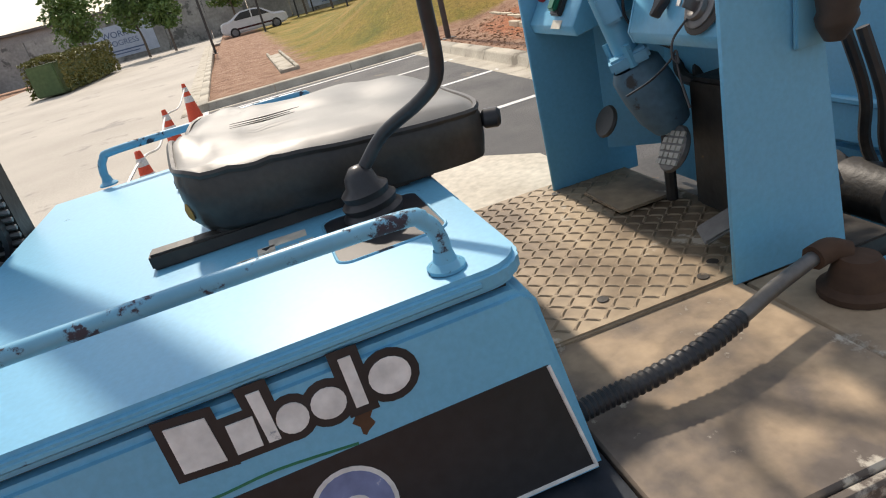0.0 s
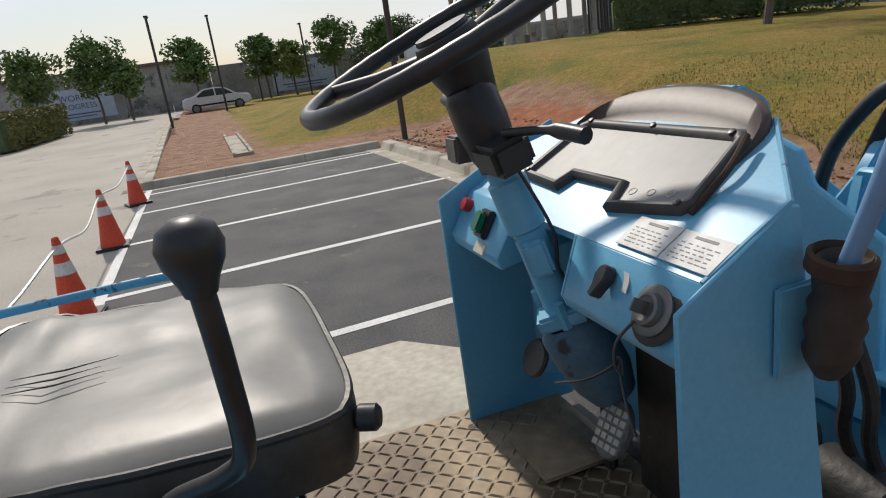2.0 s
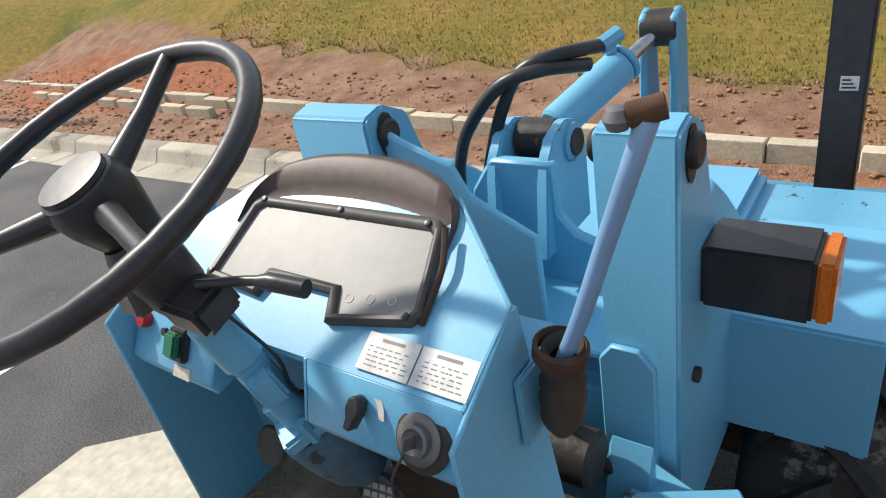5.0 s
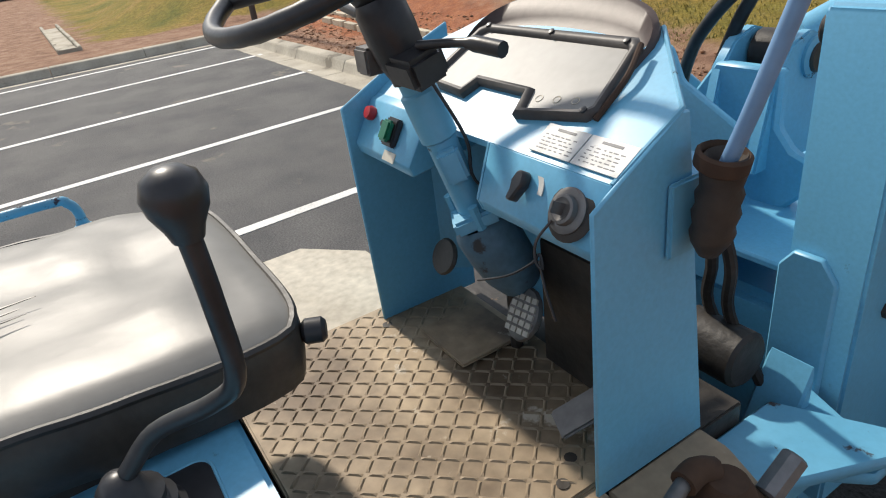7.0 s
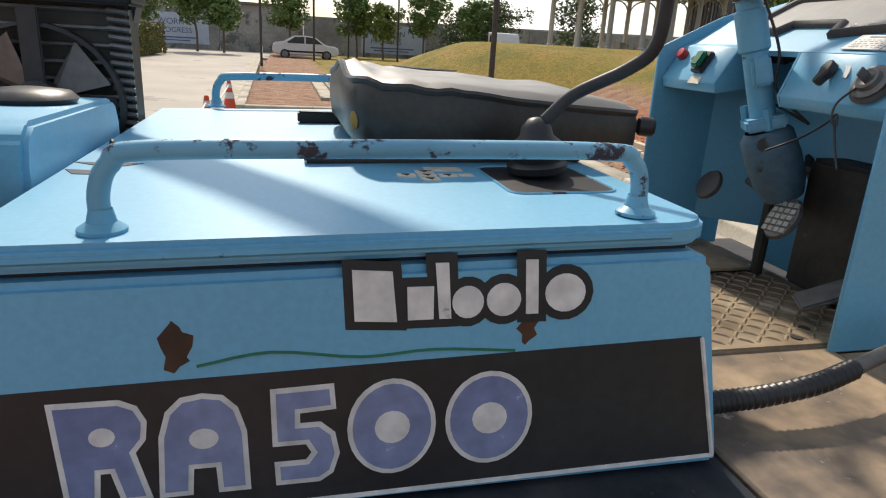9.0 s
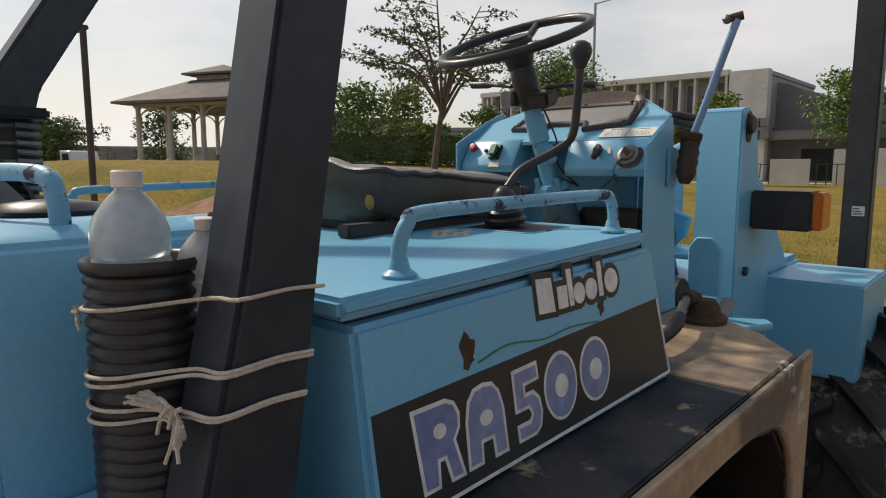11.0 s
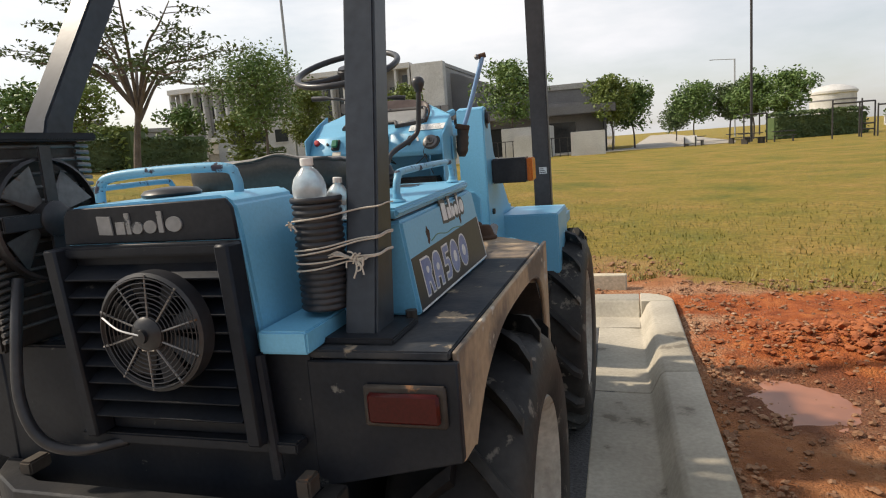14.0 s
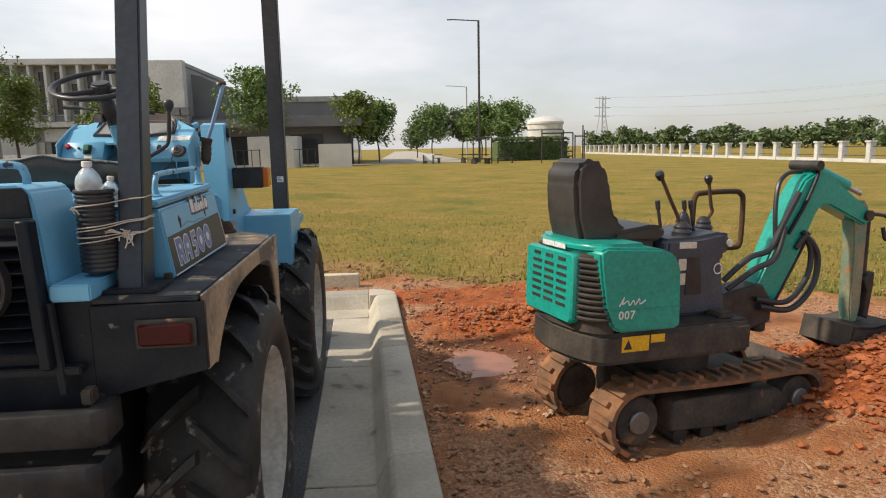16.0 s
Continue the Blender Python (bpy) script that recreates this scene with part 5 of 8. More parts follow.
# hydraulics in the gap beside the console
part("hydraulic_pump", rod((-0.03, 0.66, 1.10), (0.08, 0.66, 1.10), 0.045, 18, bev=0.006), GREASE, loader, "oily black hydraulic pump")
part("side_bracket", prism([(0.118, 0.47), (0.20, 0.50), (0.285, 0.70), (0.26, 0.735), (0.118, 0.66)], "z", 1.035, 1.055, 0.004), BLUE_WORN, loader, "chipped blue bracket beside the console")
part("bracket_web", prism([(0.48, 1.0), (0.70, 1.0), (0.70, 1.035), (0.48, 1.035)], "x", 0.205, 0.217, 0.003), BLUE_WORN, loader)
for k in range(2):
    part("hydraulic_hose", tube(smooth_line([(0.00 + 0.03 * k, 0.62, 1.36), (0.02 + 0.03 * k, 0.64, 1.26), (0.0 + 0.035 * k, 0.67, 1.16), (0.05 + 0.03 * k, 0.70, 1.04)], 5), 0.009, 9), GREASE, loader, "oily black hydraulic hose")
part("hose_union", rod((0.235, 0.47, 1.10), (0.235, 0.52, 1.13), 0.016, 8, bev=0.003), STEEL, loader, "bare steel hose union")

# ---- front frame, lift arms ----
part("front_frame", box(2 * CX - 0.10, 0.10, 0.82, 1.75, 0.62, 1.10, 0.02), BLUE, loader, "blue front frame")
part("articulation_joint", rod((CX, 0.68, 0.45), (CX, 0.68, 1.10), 0.10, 20, bev=0.01), GREASE, loader)
part("rear_chassis", box(2 * CX - 0.13, 0.13, -0.80, 0.62, 0.42, 0.98, 0.02), NAVY, loader)
for y in (-0.25, 1.42):
    part("axle", rod((2 * CX - 0.22, y, 0.49), (0.22, y, 0.49), 0.075, 16), GREASE, loader)


def lift_tower(s):
    x0, x1 = (0.055, 0.166) if s > 0 else (-0.505, -0.330)
    prof = [(0.768, 0.80), (0.768, 1.565), (0.774, 1.573), (0.82, 1.582), (0.88, 1.55), (0.93, 1.40), (1.02, 1.20), (1.10, 1.08), (1.10, 0.80)]
    t = part("lift_tower", prism(prof, "x", x0, x1, 0.008, seg=2), BLUE, loader, "tall light-blue lift arm tower")
    xo = x1
    so = 1
    part("tower_pin", rod((xo - 0.13, 0.815, 1.535), (xo + 0.014, 0.815, 1.535), 0.024, 18, bev=0.004), GREASE, t, "greasy pivot pin")
    part("pin_grease", lathe([(0, 0), (0.027, 0.0), (0.030, 0.003), (0, 0.005)], Matrix.Translation((xo, 0.815, 1.53)) @ Matrix.Rotation(radians(90), 4, "Y") @ Matrix.Diagonal((1.35, 0.8, 1, 1)), 12), GREASE, t)
    part("arm", prism([(0.96, 1.36), (1.02, 1.40), (1.10, 1.34), (1.42, 1.06), (1.9, 0.90), (2.1, 0.62), (2.02, 0.58), (1.78, 0.80), (1.36, 0.94), (1.00, 1.22)], "x", x0 + 0.03, x1 - 0.02, 0.006), BLUE, loader, "light-blue lift arm")
    part("gusset", prism([(s * 0 + 0.72, 0.80), (0.72, 1.10), (0.64, 0.92), (0.64, 0.80)], "x", x0 + 0.02, x1 - 0.02, 0.004), BLUE, loader)


lift_tower(1)
lift_tower(-1)
part("guard_plate", prism([(0.050, 0.86), (0.050, 1.216), (0.070, 1.244), (0.112, 1.244), (0.136, 1.212), (0.136, 0.86)], "y", 0.752, 0.764, 0.003), BLUE, loader, "light-blue guard plate with clipped corners")
part("guard_bolt", rod((0.155, 0.84, 1.152), (0.176, 0.84, 1.152), 0.013, 6), GREASE, loader)
part("lower_bracket", prism([(0.115, 0.50), (0.27, 0.66), (0.27, 0.70), (0.115, 0.76)], "z", 1.01, 1.03, 0.004), BLUE_WORN, loader, "chipped blue lower bracket")
part("tank_box", box(0.150, 0.408, 1.070, 1.46, 0.835, 1.106, 0.006), BLUE, loader, "plain light-blue box over the front axle")
part("tank_box", box(2 * CX - 0.412, 2 * CX - 0.150, 1.035, 1.44, 0.835, 1.112, 0.006), BLUE, loader)
lampb = part("front_lamp_box", box(0.1665, 0.312, 0.865, 0.965, 1.264, 1.366, 0.005), BLACK, loader, "black front lamp box")
part("amber_indicator", box(0.3125, 0.336, 0.867, 0.963, 1.267, 1.363, 0.005), AMBER, lampb, "amber indicator lens")

# tilt cylinder on its centre bracket
part("cylinder_bracket", prism([(-0.30, 1.05), (-0.285, 1.36), (-0.235, 1.43), (-0.105, 1.43), (-0.105, 1.33), (-0.075, 1.295), (-0.030, 1.28), (-0.045, 1.22), (-0.085, 1.18), (-0.05, 1.05)], "y", 0.965, 0.990, 0.006), BLUE, loader, "light-blue cylinder bracket with a curved foot")
part("bracket_shelf", prism([(-0.24, 0.79), (0.05, 0.79), (0.05, 0.95), (-0.02, 1.0), (-0.24, 1.0)], "z", 1.175, 1.19, 0.004), BLUE, loader)
for x in (-0.232, -0.128):
    part("cylinder_lug", prism([(0.93, 1.25), (0.965, 1.42), (1.00, 1.462), (1.05, 1.478), (1.10, 1.462), (1.125, 1.41), (1.125, 1.25)], "x", x - 0.012, x + 0.012, 0.004, seg=2), BLUE, loader)
c0, c2 = Vector((-0.180, 1.065, 1.432)), Vector((-0.040, 1.345, 1.560))
c1 = c0.lerp(c2, 0.66)
part("lug_pin", rod((-0.256, 1.065, 1.43), (-0.102, 1.065, 1.43), 0.026, 16, bev=0.003), GREASE, loader)
part("lug_pin_collar", lathe([(0.022, 0), (0.036, 0.0), (0.036, 0.006), (0.022, 0.010)], Matrix.Translation((-0.116, 1.065, 1.43)) @ Matrix.Rotation(radians(90), 4, "Y"), 20), BLUE_WORN, loader)
cyl = part("tilt_cylinder", rod(c0 + (c1 - c0) * 0.16, c1, 0.036, 22, bev=0.006), BLUE, loader, "light-blue hydraulic tilt cylinder")
part("cylinder_eye", rod(c0 - Vector((0.034, 0, 0)), c0 + Vector((0.034, 0, 0)), 0.040, 16), GREASE, cyl)
part("cylinder_gland", rod(c1, c1 + (c1 - c0).normalized() * 0.012, 0.038, 22, bev=0.003), BLUE_WORN, cyl)
part("cylinder_port", rod(c1 + Vector((-0.012, -0.02, 0.028)), c1 + Vector((-0.018, -0.022, 0.062)), 0.012, 8), BLUE_WORN, cyl)
part("cylinder_rod", rod(c1, c2, 0.014, 16), CHROME, cyl, "bright chrome piston rod")
part("rod_eye", rod(c2 - Vector((0.036, 0.0, 0.0)), c2 + Vector((0.036, 0, 0)), 0.036, 16, bev=0.004), GREASE, cyl)
for dx in (-0.030, 0.030):
    part("bell_crank", prism([(1.315, 1.585), (1.345, 1.60), (1.375, 1.585), (1.39, 1.45), (1.44, 1.10), (1.34, 1.06), (1.31, 1.40)], "x", c2.x + dx - 0.008, c2.x + dx + 0.008, 0.004), BLUE_WORN, loader, "chipped blue bell crank plate")
for pts in ([(-0.345, 0.98, 1.28), (-0.336, 1.0, 1.345), (-0.325, 1.0, 1.402), (-0.293, 1.0, 1.471), (-0.216, 1.0, 1.552), (-0.148, 1.03, 1.572), (-0.098, 1.12, 1.555)], [(-0.295, 0.99, 1.29), (-0.282, 1.02, 1.355), (-0.257, 1.02, 1.431), (-0.222, 1.02, 1.513), (-0.185, 1.03, 1.570), (-0.133, 1.06, 1.588), (-0.085, 1.16, 1.578)]):
    part("hydraulic_hose", tube(smooth_line(pts, 6), 0.0125, 10), BLACK, loader, "black hydraulic hose arching to the cylinder")
part("hose_fitting", rod((-0.088, 1.155, 1.577), (-0.068, 1.19, 1.590), 0.016, 8), BLUE_WORN, loader)
part("cross_plate", prism([(-0.329, 1.10), (-0.329, 1.545), (-0.29, 1.525), (-0.20, 1.490), (-0.175, 1.44), (-0.06, 1.38), (-0.06, 1.10)], "y", 0.80, 0.815, 0.004), BLUE, loader, "sloping light-blue cross plate")
bucket_prof = [(2.260, 0.06), (2.160, 0.30), (2.190, 0.55), (2.340, 0.78), (2.360, 0.765), (2.220, 0.54), (2.195, 0.30), (2.290, 0.085), (2.690, 0.04), (2.690, 0.02)]
buck = part("bucket_shell", prism(bucket_prof, "x", 2 * CX - 0.36, 0.36, 0.003), BLUE_WORN, loader, "worn blue bucket resting in front")
for x in (0.352, 2 * CX - 0.358):
    part("bucket_side", prism([(2.260, 0.06), (2.160, 0.30), (2.190, 0.55), (2.340, 0.78), (2.460, 0.60), (2.690, 0.04)], "x", x, x + 0.012, 0.002), BLUE_WORN, buck)
part("engine_cross_beam", box(2 * CX - 0.40, 0.40, 1.50, 1.74, 0.99, 1.06, 0.012), BLUE_WORN, loader, "chipped blue cross beam over the front wheels")

# ---- rear hood ----
HX0, HX1 = -0.300, 0.078
hood_prof = [(HX0, 1.10), (HX0, 1.335), (HX0 + 0.012, 1.362), (HX0 + 0.03, 1.37), (HX1 - 0.03, 1.376), (HX1 - 0.008, 1.362), (HX1, 1.335), (HX1 + 0.022, 1.10)]
hood = part("rear_hood", prism(hood_prof, "y", -0.835, -0.628, 0.006, seg=2), BLUE, loader, "light-blue rear engine hood")
part("hood_foot", box(0.103, 0.196, -0.862, -0.70, 1.101, 1.142, 0.004), BLUE, loader, "light-blue hood bracket")
part("rear_band", prism([(HX0 + 0.004, 1.300), (HX0 + 0.008, 1.350), (HX0 + 0.02, 1.366), (HX1 - 0.02, 1.371), (HX1 - 0.008, 1.355), (HX1 - 0.003, 1.300)], "y", -0.843, -0.834, 0.002), NAVY, hood, "dark band across the top of the hood")
for poly in MARK_SHAPES:
    flat = [(-0.213 + (y + 0.338) * 0.91, 1.316 + (z - 1.257) * 0.82) for y, z in poly]
    part("maker_mark_block", prism(flat, "y", -0.8462, -0.8425, 0), MARKGREY, hood, "faded grey shape of the maker's mark")
part("rear_grab_handle", tube(smooth_line([(HX0 + 0.05, -0.79, 1.372), (HX0 + 0.052, -0.788, 1.40), (HX0 + 0.075, -0.785, 1.418), (-0.13, -0.77, 1.424), (HX1 - 0.075, -0.755, 1.422), (HX1 - 0.052, -0.752, 1.402), (HX1 - 0.05, -0.75, 1.374)], 6), 0.0095, 12), BLUE_CHIP, hood, "blue tubular hood handle")
part("hood_cap", lathe([(0.055, 0), (0.058, 0.006), (0.05, 0.014), (0.02, 0.018), (0, 0.019)], Matrix.Translation((-0.16, -0.70, 1.373)), 20), BLACK, hood, "black filler cap")
# louvred radiator door with its fan
door = part("radiator_door", prism([(-0.290, 1.298), (0.078, 1.298), (0.094, 0.945), (-0.258, 0.945)], "y", -0.848, -0.836, 0.002), NAVY, loader, "dark louvred radiator door")
for k in range(9):
    z = 1.262 - k * 0.032
    f = (1.298 - z) / 0.4
    b = prism([(-0.888, z - 0.020), (-0.848, z), (-0.848, z - 0.005), (-0.884, z - 0.024)], "x", -0.272 + 0.028 * f, 0.060 + 0.012 * f, 0.001)
    part("louvre", b, NAVY, door)
for a, c in (((-0.284, 1.298), (-0.252, 0.945)), ((0.074, 1.298), (0.092, 0.945))):
    part("door_stile", prism([(a[0] - 0.014, a[1]), (a[0] + 0.014, a[1]), (c[0] + 0.014, c[1]), (c[0] - 0.014, c[1])], "y", -0.895, -0.849, 0.004), NAVY, door)
part("door_rail", box(-0.278, 0.08, -0.872, -0.849, 1.278, 1.298, 0.004), NAVY, door)
FAN = Matrix.Translation((-0.062, -0.892, 1.156)) @ Matrix.Rotation(radians(90), 4, "X")
fan = part("fan_shroud", lathe([(0.098, 0.0), (0.104, 0.0), (0.104, 0.030), (0.098, 0.034), (0.094, 0.030), (0.094, 0.0)], FAN, 40), BLACK, door, "black electric cooling fan with wire guard")
for k in range(9):
    rr = 0.030 + k * 0.0082
    wire_ring = tube([FAN @ Vector((rr * math.cos(a), rr * math.sin(a), 0.036)) for a in (2 * math.pi * q / 36 for q in range(36))], 0.0012, 5, closed=True)
    part("guard_ring", wire_ring, BLACK, fan)
for k in range(10):
    a = 2 * math.pi * k / 10 + 0.15
    sp = tube([FAN @ Vector((0.026 * math.cos(a), 0.026 * math.sin(a), 0.037)), FAN @ Vector((0.101 * math.cos(a + 0.1), 0.101 * math.sin(a + 0.1), 0.034))], 0.002, 5)
    part("guard_spoke", sp, STEEL, fan)
part("fan_motor", lathe([(0.030, 0.015), (0.030, 0.040), (0.022, 0.048), (0.012, 0.05), (0.012, 0.058), (0, 0.059)], FAN, 20), BLACK, fan)
for k in range(8):
    a = 2 * math.pi * k / 8
    b = bmesh.new()
    vs = [b.verts.new(FAN @ Vector((r * math.cos(a + d), r * math.sin(a + d), z))) for r, d, z in ((0.03, 0.0, 0.022), (0.09, 0.1, 0.026), (0.09, 0.55, 0.010), (0.03, 0.55, 0.012))]
    b.faces.new(vs)
    part("fan_blade", b, BLACK, fan)
part("fan_wire", tube(smooth_line([(-0.062, -0.95, 1.160), (-0.10, -0.952, 1.170), (-0.150, -0.93, 1.184)], 4), 0.0016, 6), WHITE, fan)
b = bmesh.new()
box(-0.012, 0.012, -0.006, 0.006, 0.0592, 0.0600, 0, b, FAN @ Matrix.Translation((0, -0.022, -0.018)))
part("fan_label", b, PAPER, fan)
part("door_latch_bar", tube([(0.10, -0.86, 1.10), (0.118, -0.87, 0.88)], 0.011, 8), NAVY, loader)
# counterweight and step
part("rear_plate", box(2 * CX - 0.185, 0.185, -0.832, -0.80, 0.56, 1.10, 0.004), NAVY, loader, "dark rear chassis plate")
for z, d, w in ((0.858, 0.0, 0.0), (0.735, 0.022, -0.012)):
    outer = [(0.232 + w, -0.836), (0.232 + w, -0.93 - d), (0.205 + w, -0.95 - d), (-0.40 - w, -0.95 - d), (-0.50 - w, -0.90 - d), (-0.545 - w, -0.836)]
    inner = [(-0.50 - w, -0.836), (-0.465 - w, -0.875 - d), (-0.385 - w, -0.908 - d), (0.185 + w, -0.908 - d), (0.190 + w, -0.836)]
    part("rear_step", prism(outer + inner, "z", z - 0.085, z, 0.004), STEPDARK, loader, "scuffed dark rear step frame")
part("step_hook", box(0.165, 0.192, -0.90, -0.86, 0.858, 0.895, 0.004), MUDDY, loader, "muddy steel hook")
part("step_hook", box(-0.44, -0.41, -0.90, -0.85, 0.858, 0.885, 0.004), MUDDY, loader)
part("rear_ledge", box(-0.30, 0.16, -0.872, -0.833, 0.925, 0.945, 0.003), NAVY, loader)
part("tow_block", box(2 * CX - 0.10, 0.10, -0.97, -0.83, 0.36, 0.58, 0.01), MUDDY, loader)

# oil cooler with its fan standing at the left rear corner, facing inwards
cooler = part("oil_cooler", box(-0.56, -0.49, -0.86, -0.60, 1.10, 1.50, 0.005), GREASE, loader, "black finned oil cooler with fan")
for k in range(28):
    z = 1.125 + k * 0.0135
    part("cooling_fin", tube([(-0.478, -0.866, z), (-0.480, -0.835, z + 0.003)], 0.0045, 6), STEEL, cooler)
    part("cooling_fin", tube([(-0.480, -0.63, z + 0.003), (-0.478, -0.597, z)], 0.0045, 6), STEEL, cooler)
for k in range(14):
    z = 1.14 + k * 0.027
    part("cooler_tube", tube([(-0.486, -0.84, z), (-0.486, -0.625, z)], 0.004, 6), STEEL, cooler)
part("cooler_top", box(-0.58, -0.455, -0.875, -0.588, 1.50, 1.517, 0.004), NAVY, cooler)
F2 = Matrix.Translation((-0.478, -0.735, 1.345)) @ Matrix.Rotation(radians(90), 4, "Y")
part("cooler_fan_ring", lathe([(0.118, 0), (0.124, 0), (0.124, 0.022), (0.118, 0.025)], F2, 32), BLACK, cooler)
for k in range(4):
    a = 2 * math.pi * k / 4 + 0.4
    bl = bmesh.new()
    up = [bl.verts.new(F2 @ Vector((r * math.cos(a + d), r * math.sin(a + d), z))) for r, d, z in ((0.02, 0.0, 0.016), (0.112, -0.1, 0.022), (0.112, 0.65, 0.004), (0.02, 0.7, 0.006))]
    lo = [bl.verts.new(v.co + Vector((-0.002, 0, 0))) for v in up]
    bl.faces.new(up), bl.faces.new(lo[::-1])
    for q in range(4):
        bl.faces.new((up[q], lo[q], lo[(q + 1) % 4], up[(q + 1) % 4]))
    part("cooler_fan_blade", bl, STEEL, cooler, "dusty grey fan blade")
part("cooler_fan_hub", lathe([(0.036, 0), (0.036, 0.035), (0.026, 0.042), (0, 0.043)], F2, 18), BLACK, cooler)
part("cooler_fan_stay", box(-0.452, -0.446, -0.85, -0.62, 1.33, 1.36, 0.002), BLACK, cooler)
part("cooler_fan_stay", box(-0.4525, -0.4465, -0.75, -0.72, 1.20, 1.49, 0.002), BLACK, cooler)
for x, r in ((-0.385, 0.0105),):
    part("cooler_hose", tube(smooth_line([(x - 0.02, -0.86, 1.24), (x, -0.90, 1.14), (x + 0.012, -0.925, 1.03), (x + 0.05, -0.93, 0.955), (x + 0.11, -0.91, 0.925), (x + 0.18, -0.86, 0.925)], 6), r, 10), BLACK, cooler, "drooping black cooler hose")
for ob in [cooler] + [c for c in cooler.children if c.name.split(".")[0] != "cooler_hose"]:
    ob.data.transform(Matrix.Translation((0.055, -0.03, 0)))
# roll-over posts, raked forward
post_prof = [(-0.772, 1.10), (-0.680, 1.10), (-0.634, 1.40), (-0.590, 1.65), (-0.385, 2.75), (-0.438, 2.75), (-0.655, 1.65), (-0.712, 1.35)]
left_prof = [(-0.82, 1.10), (-0.73, 1.10), (-0.61, 1.55), (-0.39, 1.90), (0.05, 2.72), (-0.03, 2.72), (-0.465, 1.90), (-0.685, 1.55)]
for x0, prof in ((0.222, post_prof), (-0.522, left_prof)):
    part("roll_bar_post", prism(prof, "x", x0, x0 + 0.062, 0.005, seg=2), POSTGREY, loader, "dark scuffed square roll bar post raked forward")
part("post_foot", box(0.185, 0.325, -0.80, -0.665, 1.1005, 1.112, 0.003), NAVY, loader)
part("foot_bolt", rod((0.31, -0.655, 1.10), (0.31, -0.655, 1.125), 0.012, 6), GREASE, loader)


# ---- mini excavator ----
digger = thing("mini_excavator", "teal tracked mini excavator with black seat standing on muddy clay", "excavator", (1.73, 0.165, 0.03), 0)
digger.matrix_basis = pose(1.73, 0.165, 0.03, 0, 2.3, 15)


def dpart(name, bm, mat, parent=None, label="", angle=38):
    return part(name, bm, mat, parent or digger, label, angle)


def track(v0, v1, near):
    R, u0, u1, zc = 0.165, 0.31, 1.30, 0.165
    path = []
    for k in range(13):
        a = math.pi / 2 + math.pi * k / 12
        path.append((u0 + R * math.cos(a), zc + R * math.sin(a)))
    for k in range(1, 12):
        path.append((u0 + (u1 - u0) * k / 12, zc - R))
    for k in range(13):
        a = -math.pi / 2 + math.pi * k / 12
        path.append((u1 + R * 0.9 * math.cos(a), zc + 0.005 + R * 0.93 * math.sin(a)))
    for k in range(1, 12):
        path.append((u1 + (u0 - u1) * k / 12, zc + R - 0.012 * math.sin(math.pi * k / 12)))
    b = bmesh.new()
    n = len(path)
    def inner(p):
        c = (min(max(p[0], u0), u1), zc)
        d = math.hypot(p[0] - c[0], p[1] - c[1])
        return (c[0] + (p[0] - c[0]) * (d - 0.022) / d, c[1] + (p[1] - c[1]) * (d - 0.022) / d)
    ring = []
    for p in path:
        q = inner(p)
        ring.append([b.verts.new((p[0], v0, p[1])), b.verts.new((p[0], v1, p[1])), b.verts.new((q[0], v1, q[1])), b.verts.new((q[0], v0, q[1]))])
    for i in range(n):
        r0, r1 = ring[i], ring[(i + 1) % n]
        for k in range(4):
            b.faces.new((r0[k], r0[(k + 1) % 4], r1[(k + 1) % 4], r1[k]))
    bmesh.ops.recalc_face_normals(b, faces=b.faces[:])
    t = dpart("track", b, TRACKMUD, None, "rubber track caked in red clay")
    # lugs
    length = [0.0]
    for i in range(n):
        length.append(length[-1] + math.dist(path[i], path[(i + 1) % n]))
    count = 44
    for k in range(count):
        s = (k + 0.5) / count * length[-1]
        i = max(j for j in range(n) if length[j] <= s)
        p, q = path[i], path[(i + 1) % n]
        f = (s - length[i]) / max(1e-6, length[i + 1] - length[i])
        c = (p[0] + (q[0] - p[0]) * f, p[1] + (q[1] - p[1]) * f)
        tg = math.atan2(q[1] - p[1], q[0] - p[0])
        o = 1 if k % 2 else -1
        mm = Matrix.Translation((c[0], 0, c[1])) @ Matrix.Rotation(-tg, 4, "Y")
        mid = (v0 + v1) / 2
        dpart("track_lug", box(-0.014, 0.014, v0 + (0.0 if o > 0 else 0.05), v1 - (0.05 if o > 0 else 0.0), -0.020, 0.004, 0.0, m=mm), TRACKMUD, t)
    vo = v0 if near else v1
    s = -1 if near else 1
    for u, r in ((u0, 0.118), (u1, 0.112)):
        c = (u, (v0 + v1) / 2, zc)
        w = dpart("idler", rod((u, v0 + 0.03, zc), (u, v1 - 0.03, zc), r, 24, bev=0.008), MUDDY, t, "muddy drive wheel")
        dpart("idler_hub", rod((u, vo - s * 0.03, zc), (u, vo + s * 0.012 - s * 0.02, zc), 0.055, 18, bev=0.006), STEEL, t)
    dpart("track_frame", prism([(0.50, 0.09), (0.50, 0.225), (0.54, 0.24), (1.16, 0.235), (1.20, 0.20), (1.20, 0.12), (1.17, 0.09), (0.80, 0.075)], "y", v0 + 0.025, v1 - 0.025, 0.01), MUDDY, t, "scraped muddy track frame")
    for u in (0.56, 0.72, 0.88, 1.04):
        dpart("roller", rod((u, v0 + 0.03, 0.062), (u, v1 - 0.03, 0.062), 0.04, 14), GREASE, t)


def slide(du, *obs):
    """Shift parts and their own pieces along the machine."""
    for ob in obs:
        for o in [ob] + list(ob.children_recursive):
            o.data.transform(Matrix.Translation((du, 0, 0)))


